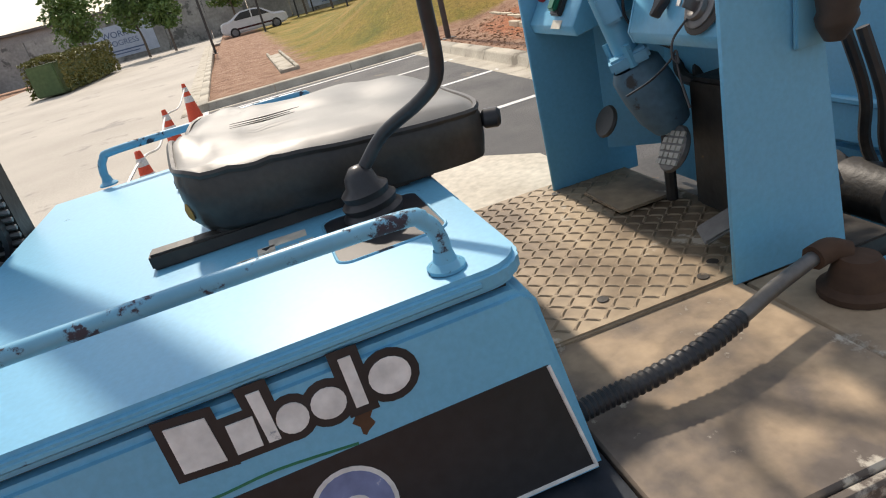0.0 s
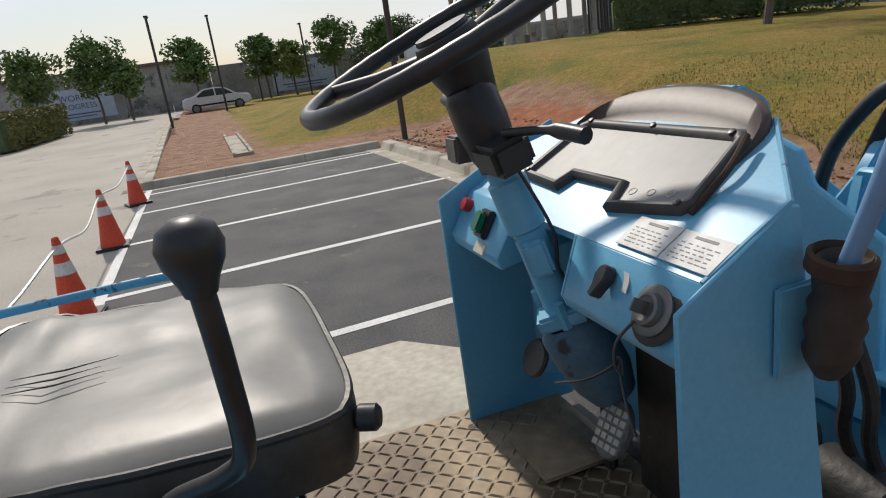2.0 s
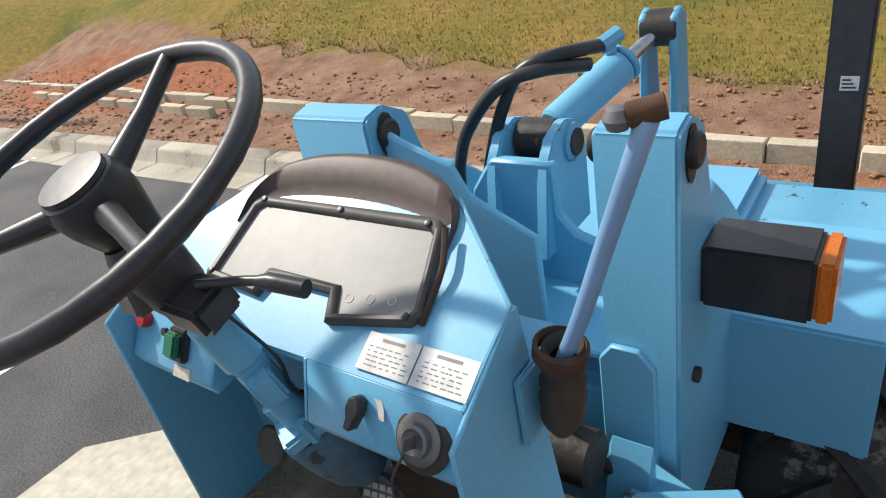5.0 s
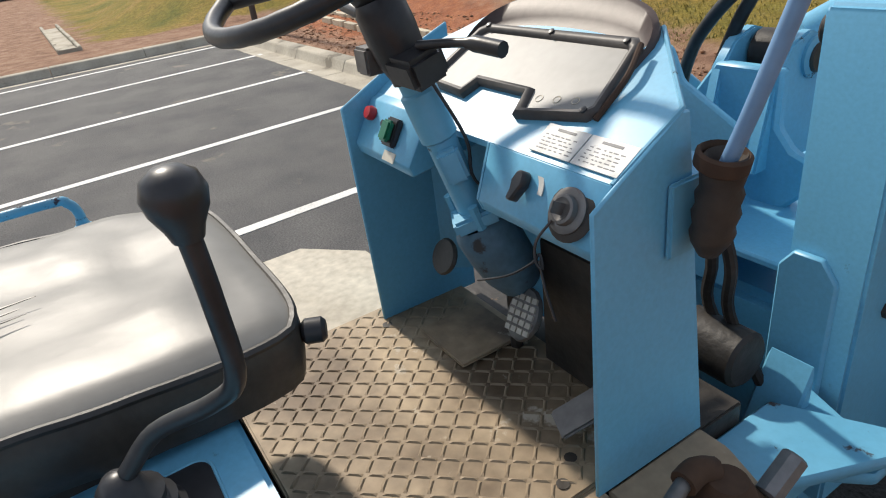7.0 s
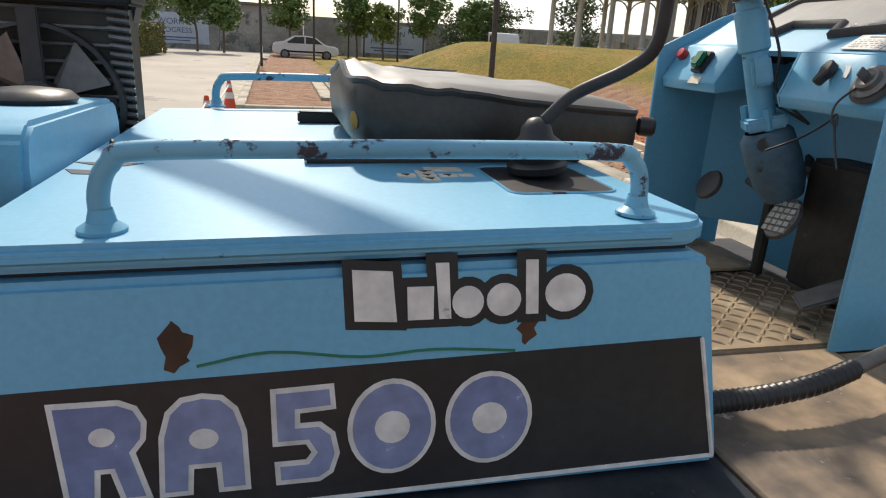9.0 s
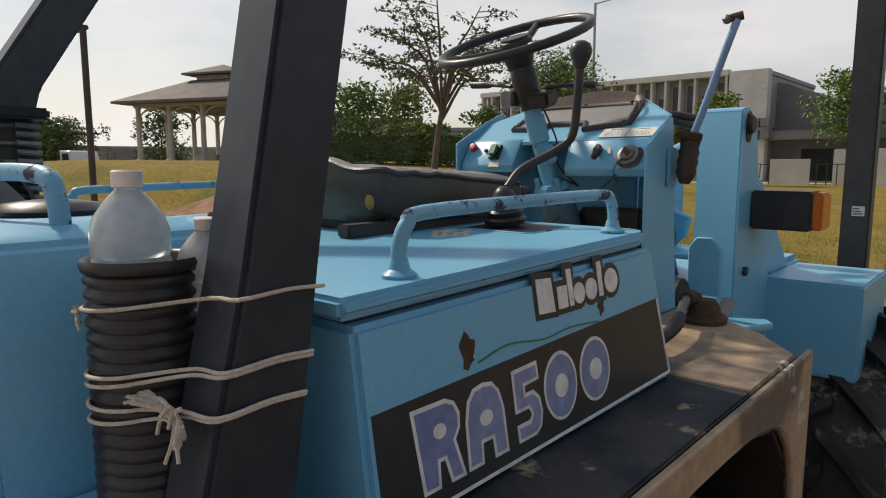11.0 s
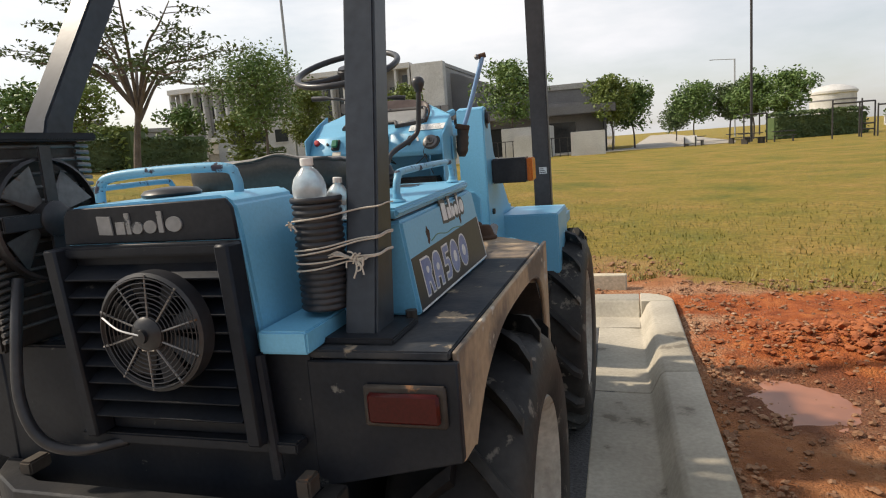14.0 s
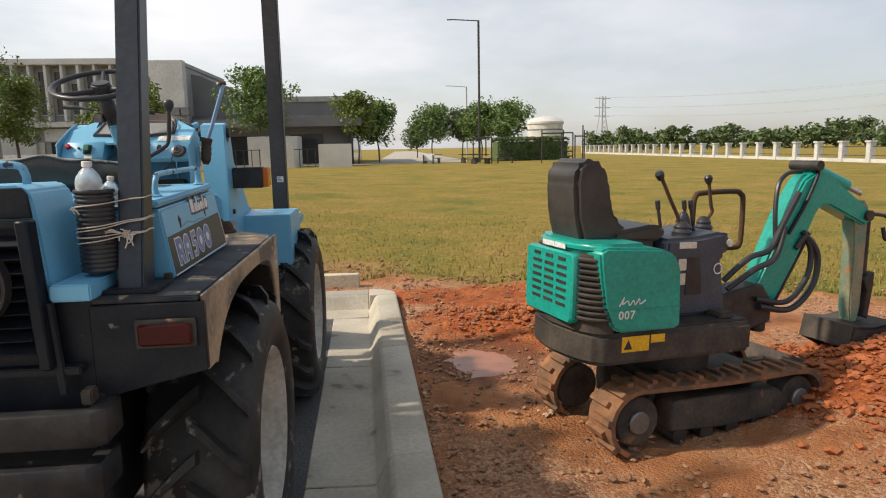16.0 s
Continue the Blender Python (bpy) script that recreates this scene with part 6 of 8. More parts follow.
track(0.0, 0.18, True)
track(0.50, 0.68, False)
dpart("undercarriage", box(0.45, 1.15, 0.16, 0.52, 0.14, 0.32, 0.02), MUDDY)
dpart("slew_ring", rod((0.72, 0.34, 0.30), (0.72, 0.34, 0.42), 0.20, 28), GREASE)
dpart("blade_arm", prism([(1.30, 0.13), (1.56, 0.10), (1.60, 0.16), (1.58, 0.22), (1.30, 0.22)], "y", 0.16, 0.21, 0.008), MUDDY)
dpart("blade_arm", prism([(1.30, 0.13), (1.56, 0.10), (1.60, 0.16), (1.58, 0.22), (1.30, 0.22)], "y", 0.47, 0.52, 0.008), MUDDY)
dpart("dozer_blade", prism([(1.60, 0.02), (1.57, 0.10), (1.57, 0.18), (1.61, 0.26), (1.63, 0.26), (1.595, 0.18), (1.595, 0.10), (1.625, 0.02)], "y", 0.0, 0.68, 0.003), MUDDY, None, "muddy dozer blade")
# lower body: a counterweight with rounded corners
plan = [(0.03, 0.06), (0.0, 0.14), (-0.02, 0.30), (0.0, 0.46), (0.05, 0.56), (0.14, 0.61), (0.55, 0.62), (0.93, 0.60), (0.93, 0.0), (0.55, 0.0), (0.12, 0.0), (0.06, 0.02)]
lowb = dpart("counterweight", prism(plan, "z", 0.455, 0.60, 0.02, seg=3), MUDDY, None, "mud-splashed black lower body")
slim = [(0.34 + (x - 0.34) * 0.99, 0.31 + (y - 0.31) * 0.985) for x, y in plan[:6]] + [(0.14, 0.61), (0.14, 0.012)] + [(0.34 + (x - 0.34) * 0.99, 0.31 + (y - 0.31) * 0.985) for x, y in plan[-2:]]
dpart("rear_corner_panel", prism(slim, "z", 0.60, 0.945, 0.012, seg=2), MUDDY, lowb, "brown weathered corner panel with ribs")
for k in range(11):
    z = 0.665 + k * 0.026
    for v in (0.004,):
        dpart("corner_rib", tube(smooth_line([(0.115, 0.004, z), (0.075, 0.010, z), (0.038, 0.034, z), (0.012, 0.075, z), (-0.006, 0.125, z)], 3), 0.009, 6), MUDDY, lowb)
hood_side = dpart("side_hood", prism([(0.115, 0.63), (0.075, 0.72), (0.045, 0.90), (0.04, 0.965), (0.07, 0.985), (0.36, 0.972), (0.43, 0.945), (0.470, 0.88), (0.486, 0.62), (0.47, 0.605), (0.16, 0.605)], "y", -0.006, 0.30, 0.016, seg=3), TEAL, None, "glossy teal engine side cover")
dpart("top_cover", prism([(0.05, 0.05), (0.0, 0.16), (-0.014, 0.31), (0.01, 0.45), (0.07, 0.56), (0.30, 0.60), (0.30, 0.02), (0.12, 0.012)], "z", 0.945, 0.995, 0.018, seg=3), TEAL, None, "teal top cover")
dpart("far_side_cover", box(0.12, 0.48, 0.40, 0.60, 0.60, 0.97, 0.02), TEAL)
rear = dpart("rear_grille", prism([(0.115, 0.63), (0.50, 0.63), (0.52, 0.66), (0.52, 0.93), (0.50, 0.945), (0.115, 0.945), (0.10, 0.93), (0.10, 0.66)], "x", -0.030, 0.02, 0.008), TEAL, None, "teal slotted engine grille")
for j, v in enumerate((0.19, 0.30, 0.41)):
    for k in range(6):
        z = 0.70 + k * 0.034
        dpart("grille_slot", box(-0.0325, -0.029, v - 0.040, v + 0.040, z, z + 0.014, 0.0), GREASE, rear)
    dpart("grille_slot", box(-0.0325, -0.029, v - 0.03, v + 0.03, 0.905, 0.921, 0.0), GREASE, rear)
dpart("rear_badge", box(-0.012, -0.009, 0.20, 0.40, 0.955, 0.978, 0), WHITE, None, "pale maker's badge")
m_side = Matrix(((1, 0, 0, 0.145), (0, 0, -1, -0.0065), (0, 1, 0, 0.668), (0, 0, 0, 1)))
dpart("number", letters("007", 0.052, m_side, 0.0006, fat=0.001, spacing=1.15), WHITE, hood_side, "pale model number")
scr = bmesh.new()
tube(smooth_line([(0.262, -0.0075, 0.725), (0.285, -0.0075, 0.765), (0.278, -0.0075, 0.735), (0.305, -0.0075, 0.750), (0.315, -0.0075, 0.728), (0.335, -0.0075, 0.750), (0.345, -0.0075, 0.730), (0.365, -0.0075, 0.756), (0.37, -0.0075, 0.732), (0.40, -0.0075, 0.748)], 5), 0.0028, 5, scr)
slide(-0.117, dpart("nickname_squiggle", scr, WHITE, hood_side))
dpart("trim_line", box(0.10, 0.482, -0.0075, -0.0058, 0.708, 0.712, 0), TEAL_WORN, hood_side)
st = dpart("warning_sticker", box(0.295, 0.44, -0.0015, 0.0005, 0.515, 0.585, 0), YELLOW, lowb, "worn yellow warning sticker")
dpart("sticker_triangle", prism([(0.305, 0.527), (0.350, 0.527), (0.3275, 0.572)], "y", -0.0025, -0.0012, 0), INK, st)
dpart("warning_sticker", box(0.45, 0.525, -0.0015, 0.0005, 0.548, 0.585, 0), YELLOW, lowb)
slide(-0.12, st)
slide(-0.12, *[c for c in lowb.children if c.name.startswith("warning_sticker") and c != st])
dpart("floor_plate", box(0.49, 0.915, 0.03, 0.59, 0.60, 0.612, 0.003), GREASE, lowb)
dpart("foot_rest", box(0.77, 0.85, 0.05, 0.16, 0.612, 0.640, 0.006), MUDDY, lowb)
# seat
back_prof = [(0.150, 0.985), (0.115, 1.10), (0.100, 1.26), (0.110, 1.335), (0.145, 1.368), (0.205, 1.372), (0.255, 1.345), (0.290, 1.27), (0.305, 1.17), (0.335, 1.09), (0.42, 1.03), (0.44, 0.985)]
seat = dpart("seat_back", prism([(u - 0.07, z - 0.012) for u, z in back_prof], "y", 0.20, 0.48, 0.035, seg=4), SEATSIDE, None, "faded black vinyl seat back, scuffed", angle=60)
dpart("seat_back_panel", prism([(0.095, 1.00), (0.070, 1.11), (0.055, 1.285), (0.08, 1.325), (0.11, 1.325), (0.10, 0.99)], "y", 0.225, 0.455, 0.008), BLACK, seat)
dpart("seat_cushion", prism([(0.22, 0.975), (0.24, 1.03), (0.32, 1.038), (0.45, 1.058), (0.515, 1.050), (0.535, 1.022), (0.52, 0.99), (0.48, 0.975)], "y", 0.18, 0.50, 0.028, seg=4), SEATSIDE, None, "black vinyl seat cushion", angle=60)
dpart("seat_base", box(0.22, 0.46, 0.18, 0.48, 0.93, 0.99, 0.01), GREASE)
# control pod with levers
pod = dpart("control_pod", prism([(0.74, 0.61), (0.70, 0.86), (0.70, 0.99), (0.90, 1.0), (1.04, 1.02), (1.10, 1.0), (1.10, 0.93), (1.04, 0.90), (1.08, 0.70), (1.10, 0.61)], "y", 0.14, 0.52, 0.02, seg=3), PODGREY, None, "dark blue-grey control pod")
dpart("pod_recess", prism([(0.825, 0.72), (0.82, 0.90), (0.90, 0.90), (0.92, 0.72)], "y", 0.136, 0.142, 0.0), GREASE, pod)
for z, w in ((0.945, 0.10), (0.84, 0.05), (0.77, 0.045)):
    dpart("pod_label", box(0.775, 0.775 + w, 0.1365, 0.1395, z, z + 0.03 if w > 0.06 else z + 0.055, 0), PAPER, pod, "pale worn label")
dpart("pod_badge", lathe([(0.022, 0), (0.028, 0), (0.028, 0.002), (0.022, 0.002)], Matrix.Translation((1.015, 0.138, 0.84)) @ Matrix.Rotation(radians(90), 4, "X"), 20), WHITE, pod)
dpart("pod_lamp", lathe([(0, 0), (0.02, 0.0), (0.02, 0.006), (0, 0.009)], Matrix.Translation((1.075, 0.138, 0.965)) @ Matrix.Rotation(radians(90), 4, "X"), 16), PAPER, pod)
for (u, v, z), pts in (((0.64, 0.20, 1.285), [(0.80, 0.22, 1.02), (0.765, 0.22, 1.10), (0.72, 0.21, 1.16), (0.645, 0.20, 1.275)]), ((1.03, 0.40, 1.268), [(1.02, 0.40, 1.03), (1.07, 0.40, 1.09), (1.06, 0.40, 1.13), (1.035, 0.40, 1.25)])):
    lv = dpart("control_lever", tube(smooth_line(pts, 5), 0.009, 8), RUST, None, "brown steel joystick")
    dpart("lever_knob", lathe([(0, 0), (0.014, 0.004), (0.02, 0.02), (0.022, 0.035), (0.014, 0.048), (0, 0.05)], aim(Vector(pts[-1]) - Vector((0, 0, 0.012)), Vector(pts[-1]) + (Vector(pts[-1]) - Vector(pts[-2])).normalized() * 0.06), 14), BLACK, lv)
    dpart("lever_boot", lathe([(0.05, 0), (0.045, 0.015), (0.048, 0.025), (0.036, 0.04), (0.038, 0.05), (0.022, 0.075), (0.01, 0.08)], Matrix.Translation((pts[0][0], pts[0][1], 0.99)), 16), BLACK, lv)
for u in (0.74, 0.90, 0.94):
    l2 = dpart("short_lever", tube([(u + 0.04, 0.28, 1.0), (u + 0.01, 0.28, 1.13)], 0.008, 8), GREASE)
    dpart("lever_grip", rod((u + 0.012, 0.28, 1.12), (u + 0.004, 0.28, 1.165), 0.012, 10, bev=0.003), BLACK, l2)
dpart("lever_boot", lathe([(0.05, 0), (0.042, 0.02), (0.046, 0.03), (0.034, 0.05), (0.036, 0.06), (0.02, 0.1), (0.0, 0.11)], Matrix.Translation((0.90, 0.27, 1.0)), 16), BLACK)
slide(-0.20, pod)
slide(-0.20, *[c for c in digger.children if c.name.split(".")[0] in ("short_lever", "lever_boot")])
levers = [c for c in digger.children if c.name.split(".")[0] == "control_lever"]
slide(-0.15, levers[0])
slide(-0.07, levers[1])
dpart("guard_rail", tube(smooth_line([(0.965, 0.50, 1.0), (0.965, 0.50, 1.12), (0.975, 0.50, 1.165), (1.01, 0.50, 1.185), (1.24, 0.50, 1.195), (1.29, 0.50, 1.18), (1.31, 0.50, 1.14), (1.315, 0.50, 0.93), (1.30, 0.50, 0.895), (1.26, 0.50, 0.88), (0.88, 0.50, 0.885)], 4), 0.015, 10), RUST, None, "rust-brown tubular guard rail")
# boom, dipper, bucket
dpart("swing_post", prism([(1.0, 0.46), (1.0, 0.66), (1.20, 0.70), (1.34, 0.72), (1.42, 0.62), (1.42, 0.50), (1.22, 0.46)], "y", 0.26, 0.42, 0.015), GREASE, None, "greasy black swing bracket")
dpart("swing_pin", rod((1.40, 0.34, 0.44), (1.40, 0.34, 0.70), 0.045, 18, bev=0.006), GREASE)
boom = dpart("boom", prism([(1.34, 0.60), (1.29, 0.67), (1.36, 0.80), (1.49, 1.10), (1.60, 1.27), (1.68, 1.315), (1.78, 1.30), (2.12, 1.10), (2.15, 1.04), (2.09, 1.01), (1.80, 1.125), (1.74, 1.125), (1.70, 1.08), (1.60, 0.86), (1.46, 0.62), (1.40, 0.58)], "y", 0.28, 0.40, 0.012, seg=2), TEAL, None, "bent teal boom")
dip = dpart("dipper", prism([(2.08, 1.13), (2.04, 1.08), (2.07, 0.90), (2.09, 0.52), (2.11, 0.44), (2.16, 0.44), (2.175, 0.54), (2.165, 1.0), (2.155, 1.12), (2.12, 1.16)], "y", 0.30, 0.38, 0.008, seg=2), DIPPER, None, "worn dipper arm with clay on it")
dpart("dipper_cylinder", rod((1.68, 0.34, 1.335), (1.98, 0.34, 1.235), 0.036, 18, bev=0.005), TEAL, boom, "teal dipper cylinder")
dpart("dipper_rod", rod((1.96, 0.34, 1.24), (2.10, 0.34, 1.19), 0.016, 12), CHROME, boom)
dpart("boom_pin", rod((1.66, 0.25, 1.345), (1.66, 0.43, 1.345), 0.028, 14), GREASE, boom)
dpart("dipper_pin", rod((2.10, 0.26, 1.07), (2.10, 0.42, 1.07), 0.03, 14), GREASE, boom)
dpart("boom_cylinder", rod((1.46, 0.34, 0.56), (1.70, 0.34, 0.98), 0.032, 16, bev=0.005), GREASE, boom)
dpart("bucket_cylinder", rod((2.19, 0.34, 1.05), (2.20, 0.34, 0.72), 0.030, 16, bev=0.005), GREASE, dip)
dpart("bucket_link", prism([(2.16, 0.70), (2.24, 0.74), (2.24, 0.66), (2.22, 0.46), (2.17, 0.48), (2.20, 0.62)], "y", 0.28, 0.40, 0.006), GREASE, dip)
bk = dpart("digger_bucket", prism([(1.93, 0.46), (2.10, 0.44), (2.28, 0.46), (2.36, 0.40), (2.39, 0.26), (2.35, 0.14), (2.33, 0.15), (2.365, 0.26), (2.33, 0.385), (2.26, 0.435), (2.10, 0.42), (1.95, 0.435), (1.92, 0.33), (1.905, 0.33)], "y", 0.18, 0.50, 0.003), MUDDY, None, "clay-covered digging bucket")
for v in (0.18, 0.488):
    dpart("bucket_cheek", prism([(1.93, 0.455), (2.10, 0.44), (2.28, 0.455), (2.36, 0.39), (2.385, 0.26), (2.345, 0.15), (2.1, 0.24), (1.91, 0.33)], "y", v, v + 0.012, 0.002), MUDDY, bk)
for pts, r in ((((1.10, 0.30, 0.74), (1.22, 0.26, 0.86), (1.36, 0.26, 0.90), (1.44, 0.27, 1.02), (1.55, 0.275, 1.20)), 0.016), (((1.10, 0.27, 0.70), (1.24, 0.24, 0.80), (1.38, 0.24, 0.86), (1.46, 0.265, 1.02)), 0.016), (((1.30, 0.24, 0.60), (1.50, 0.22, 0.58), (1.66, 0.23, 0.70), (1.70, 0.25, 0.86), (1.62, 0.265, 0.96), (1.56, 0.275, 0.90)), 0.017), (((1.28, 0.25, 0.64), (1.48, 0.23, 0.62), (1.62, 0.24, 0.74), (1.66, 0.26, 0.88), (1.60, 0.27, 0.99)), 0.015), (((1.42, 0.28, 0.92), (1.42, 0.30, 1.10), (1.45, 0.32, 1.24), (1.52, 0.33, 1.30), (1.62, 0.33, 1.31)), 0.012), (((2.12, 0.27, 1.08), (2.22, 0.25, 1.06), (2.26, 0.25, 0.98), (2.24, 0.26, 0.93), (2.22, 0.27, 1.0)), 0.011)):
    dpart("hydraulic_hose", tube(smooth_line(pts, 6), r, 8), BLACK, boom)
blue_tube = [(1.50, 0.275, 0.98), (1.60, 0.272, 1.14), (1.67, 0.272, 1.29), (1.70, 0.30, 1.325)]
dpart("boom_tube", tube(smooth_line(blue_tube, 5), 0.010, 8), NAVY, boom)
slide(-0.025, dip)
slide(0.015, bk)
slide(-0.085, boom, dip, bk, *[c for c in digger.children if c.name.split(".")[0] in ("swing_post", "swing_pin")])


# ---- surroundings ----
LEAF = surface("tree_leaf", (0.105, 0.18, 0.042), (0.15, 0.225, 0.06), 0.55, coarse=1.3, fine=8, bump=0.0)
LEAF_Y = surface("young_leaf", (0.16, 0.215, 0.045), (0.20, 0.25, 0.065), 0.55, coarse=1.3, fine=8, bump=0.0)
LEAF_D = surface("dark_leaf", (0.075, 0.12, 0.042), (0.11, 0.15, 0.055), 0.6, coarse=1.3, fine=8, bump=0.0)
LEAF_O = surface("dry_hedge_leaf", (0.13, 0.135, 0.03), (0.19, 0.17, 0.045), 0.6, coarse=1.5, fine=8, bump=0.0)
BARK = surface("grey_bark", (0.11, 0.09, 0.075), (0.16, 0.13, 0.11), 0.9, coarse=6, fine=25, bump=0.5)
WALLWHITE = surface("white_render", (0.62, 0.61, 0.58), (0.52, 0.51, 0.48), 0.85, coarse=0.6, fine=12, bump=0.05)
WALLGREY = surface("grey_cladding", (0.20, 0.20, 0.205), (0.165, 0.165, 0.17), 0.7, coarse=0.5, fine=10, bump=0.05)
WALLMID = surface("light_grey_cladding", (0.36, 0.355, 0.34), (0.30, 0.295, 0.28), 0.75, coarse=0.5, fine=10, bump=0.05)
DARKWIN = surface("dark_window_glass", (0.03, 0.033, 0.036), (0.05, 0.052, 0.055), 0.12, coarse=0.5, fine=6, bump=0.0)
ROOFG = surface("grey_roof_shingle", (0.13, 0.12, 0.11), (0.17, 0.155, 0.14), 0.85, coarse=1.5, fine=14, bump=0.3)
COLUMN = surface("cream_column_paint", (0.48, 0.46, 0.41), (0.40, 0.38, 0.34), 0.75, coarse=2, fine=20, bump=0.05)
POLEBLACK = surface("dark_pole_paint", (0.035, 0.033, 0.033), (0.055, 0.05, 0.05), 0.5, coarse=4, fine=40, bump=0.05)
RUSTPOLE = surface("brown_pole_paint", (0.075, 0.055, 0.045), (0.05, 0.04, 0.035), 0.6, coarse=6, fine=40, bump=0.1)
HOARD = surface("stained_grey_hoarding", (0.40, 0.39, 0.36), (0.24, 0.235, 0.22), 0.85, coarse=0.5, fine=5, bump=0.1, wear=(0.14, 0.14, 0.13), wear_at=0.55, wear_scale=0.7)
BANNER = surface("pale_blue_banner", (0.50, 0.56, 0.66), (0.44, 0.50, 0.60), 0.7, bump=0.02)
BANNERINK = surface("blue_banner_ink", (0.10, 0.14, 0.26), (0.08, 0.12, 0.22), 0.7, bump=0.0)
CARWHITE = surface("white_car_paint", (0.66, 0.66, 0.65), (0.6, 0.6, 0.6), 0.2, coat=0.6, bump=0.0)
FARHAZE = surface("far_grey_green", (0.16, 0.19, 0.16), (0.20, 0.22, 0.19), 0.95, coarse=0.06, fine=0.6, bump=0.0)
STEELFAR = surface("galvanised_lattice", (0.38, 0.40, 0.42), (0.34, 0.36, 0.38), 0.6, bump=0.0)


def ground_z(x, y):
    return float(hill(np.float64(x), np.float64(y)))


def foliage(points, size, rng):
    """Many small leaf cards, each a bent pair of faces, at the given points."""
    verts, faces = [], []
    for p in points:
        s = size * rng.uniform(0.6, 1.3)
        a = Vector((rng.uniform(-1, 1), rng.uniform(-1, 1), rng.uniform(-0.7, 0.7))).normalized()
        b = a.orthogonal().normalized()
        b.rotate(Matrix.Rotation(rng.uniform(0, 6.28), 3, a))
        c = a.cross(b) * 0.25
        k = len(verts)
        verts += [p - a * s, p + b * s * 0.5 + c * s, p + a * s, p - b * s * 0.5 + c * s]
        faces += [(k, k + 1, k + 2), (k, k + 2, k + 3)]
    mesh = bpy.data.meshes.new("crown")
    mesh.from_pydata([tuple(v) for v in verts], [], faces)
    return mesh


def tree(name, at, height, radius, label, seed=1, mat=None, leaves=1500, size=0.16, bare=0.35, clumps=16, flat=1.0, trunk=0.09, group="", lean=0.0):
    rng = random.Random(seed)
    ob = thing(name, label, "tree", (at[0], at[1], ground_z(*at) - 0.03), rng.uniform(0, 360), group)
    top = height * 0.86
    wob = [Vector((lean * f * height + rng.uniform(-0.06, 0.06) * height * f, rng.uniform(-0.05, 0.05) * height * f, top * f)) for f in (0, 0.25, 0.5, 0.75, 1.0)]
    line = smooth_line(wob, 3)
    wood = tube(line, [max(0.012, trunk * (1 - 0.85 * i / len(line))) for i in range(len(line))], 8)
    centres = []
    for k in range(clumps):
        f = bare + (1 - bare) * (k + 0.5) / clumps
        base = line[min(len(line) - 1, int(f * 0.92 * len(line)))]
        prof = math.sin(math.pi * min(1, 0.12 + 0.86 * (f - bare) / (1 - bare))) ** 0.6
        a = k * 2.4 + rng.uniform(-0.5, 0.5)
        out = radius * prof * rng.uniform(0.45, 0.95)
        tip = base + Vector((math.cos(a) * out, math.sin(a) * out, out * rng.uniform(0.15, 0.55) * flat))
        mid = (base + tip) / 2 + Vector((0, 0, 0.08 * out))
        tube(smooth_line([base, mid, tip], 3), [max(0.008, trunk * 0.35 * (1 - i / 8)) for i in range(7)], 5, wood)
        centres.append((tip, radius * rng.uniform(0.26, 0.46)))
        centres.append((mid, radius * rng.uniform(0.20, 0.34)))
    part("trunk", wood, BARK, ob)
    pts = []
    for k in range(leaves):
        c, r = centres[k % len(centres)]
        d = Vector((rng.gauss(0, 1), rng.gauss(0, 1), rng.gauss(0, 0.75)))
        d = d.normalized() * r * rng.uniform(0.25, 1.0) ** 0.5
        pts.append(c + d)
    crown = new("crown", foliage(pts, size, rng))
    crown.data.materials.append(mat or LEAF)
    crown.parent = ob
    return ob


def polar(az, dist, eye=(0.8, -2.0)):
    return (eye[0] + dist * math.sin(radians(az)), eye[1] + dist * math.cos(radians(az)))


# trees beyond the lawn
for az, d, h, r, m, sd in ((-9.9, 56, 9.2, 3.0, LEAF, 3), (-1.5, 60, 7.4, 2.2, LEAF_Y, 4), (0.3, 64, 6.6, 2.5, LEAF, 5), (5.0, 72, 6.6, 2.6, LEAF, 6), (7.6, 74, 6.2, 2.4, LEAF_D, 7), (9.3, 70, 6.6, 2.6, LEAF, 8), (11.6, 68, 6.6, 2.6, LEAF, 9), (3.6, 90, 5.0, 2.4, LEAF_D, 10), (-18.6, 50, 7.0, 1.9, LEAF_Y, 11), (-21.6, 52, 5.6, 1.6, LEAF_Y, 14)):
    tree("roadside_tree", polar(az, d), h, r, "rounded green roadside tree on a slim trunk", sd, m, 4200, 0.17, 0.42, 22)
for az, d, h, r, m, sd in ((-48.0, 34, 4.6, 1.8, LEAF, 21), (-44.2, 36, 5.2, 2.0, LEAF_Y, 22), (-37.0, 38, 4.0, 1.4, LEAF, 23), (-32.5, 40, 4.4, 1.5, LEAF_Y, 24), (-70.5, 52, 5.0, 2.2, LEAF_D, 25), (-73.5, 56, 4.6, 2.2, LEAF_D, 26), (-64.0, 48, 5.5, 2.0, LEAF_D, 27)):
    tree("garden_tree", polar(az, d), h, r, "small bright green planted tree", sd, m, 1900, 0.14, 0.22, 18)


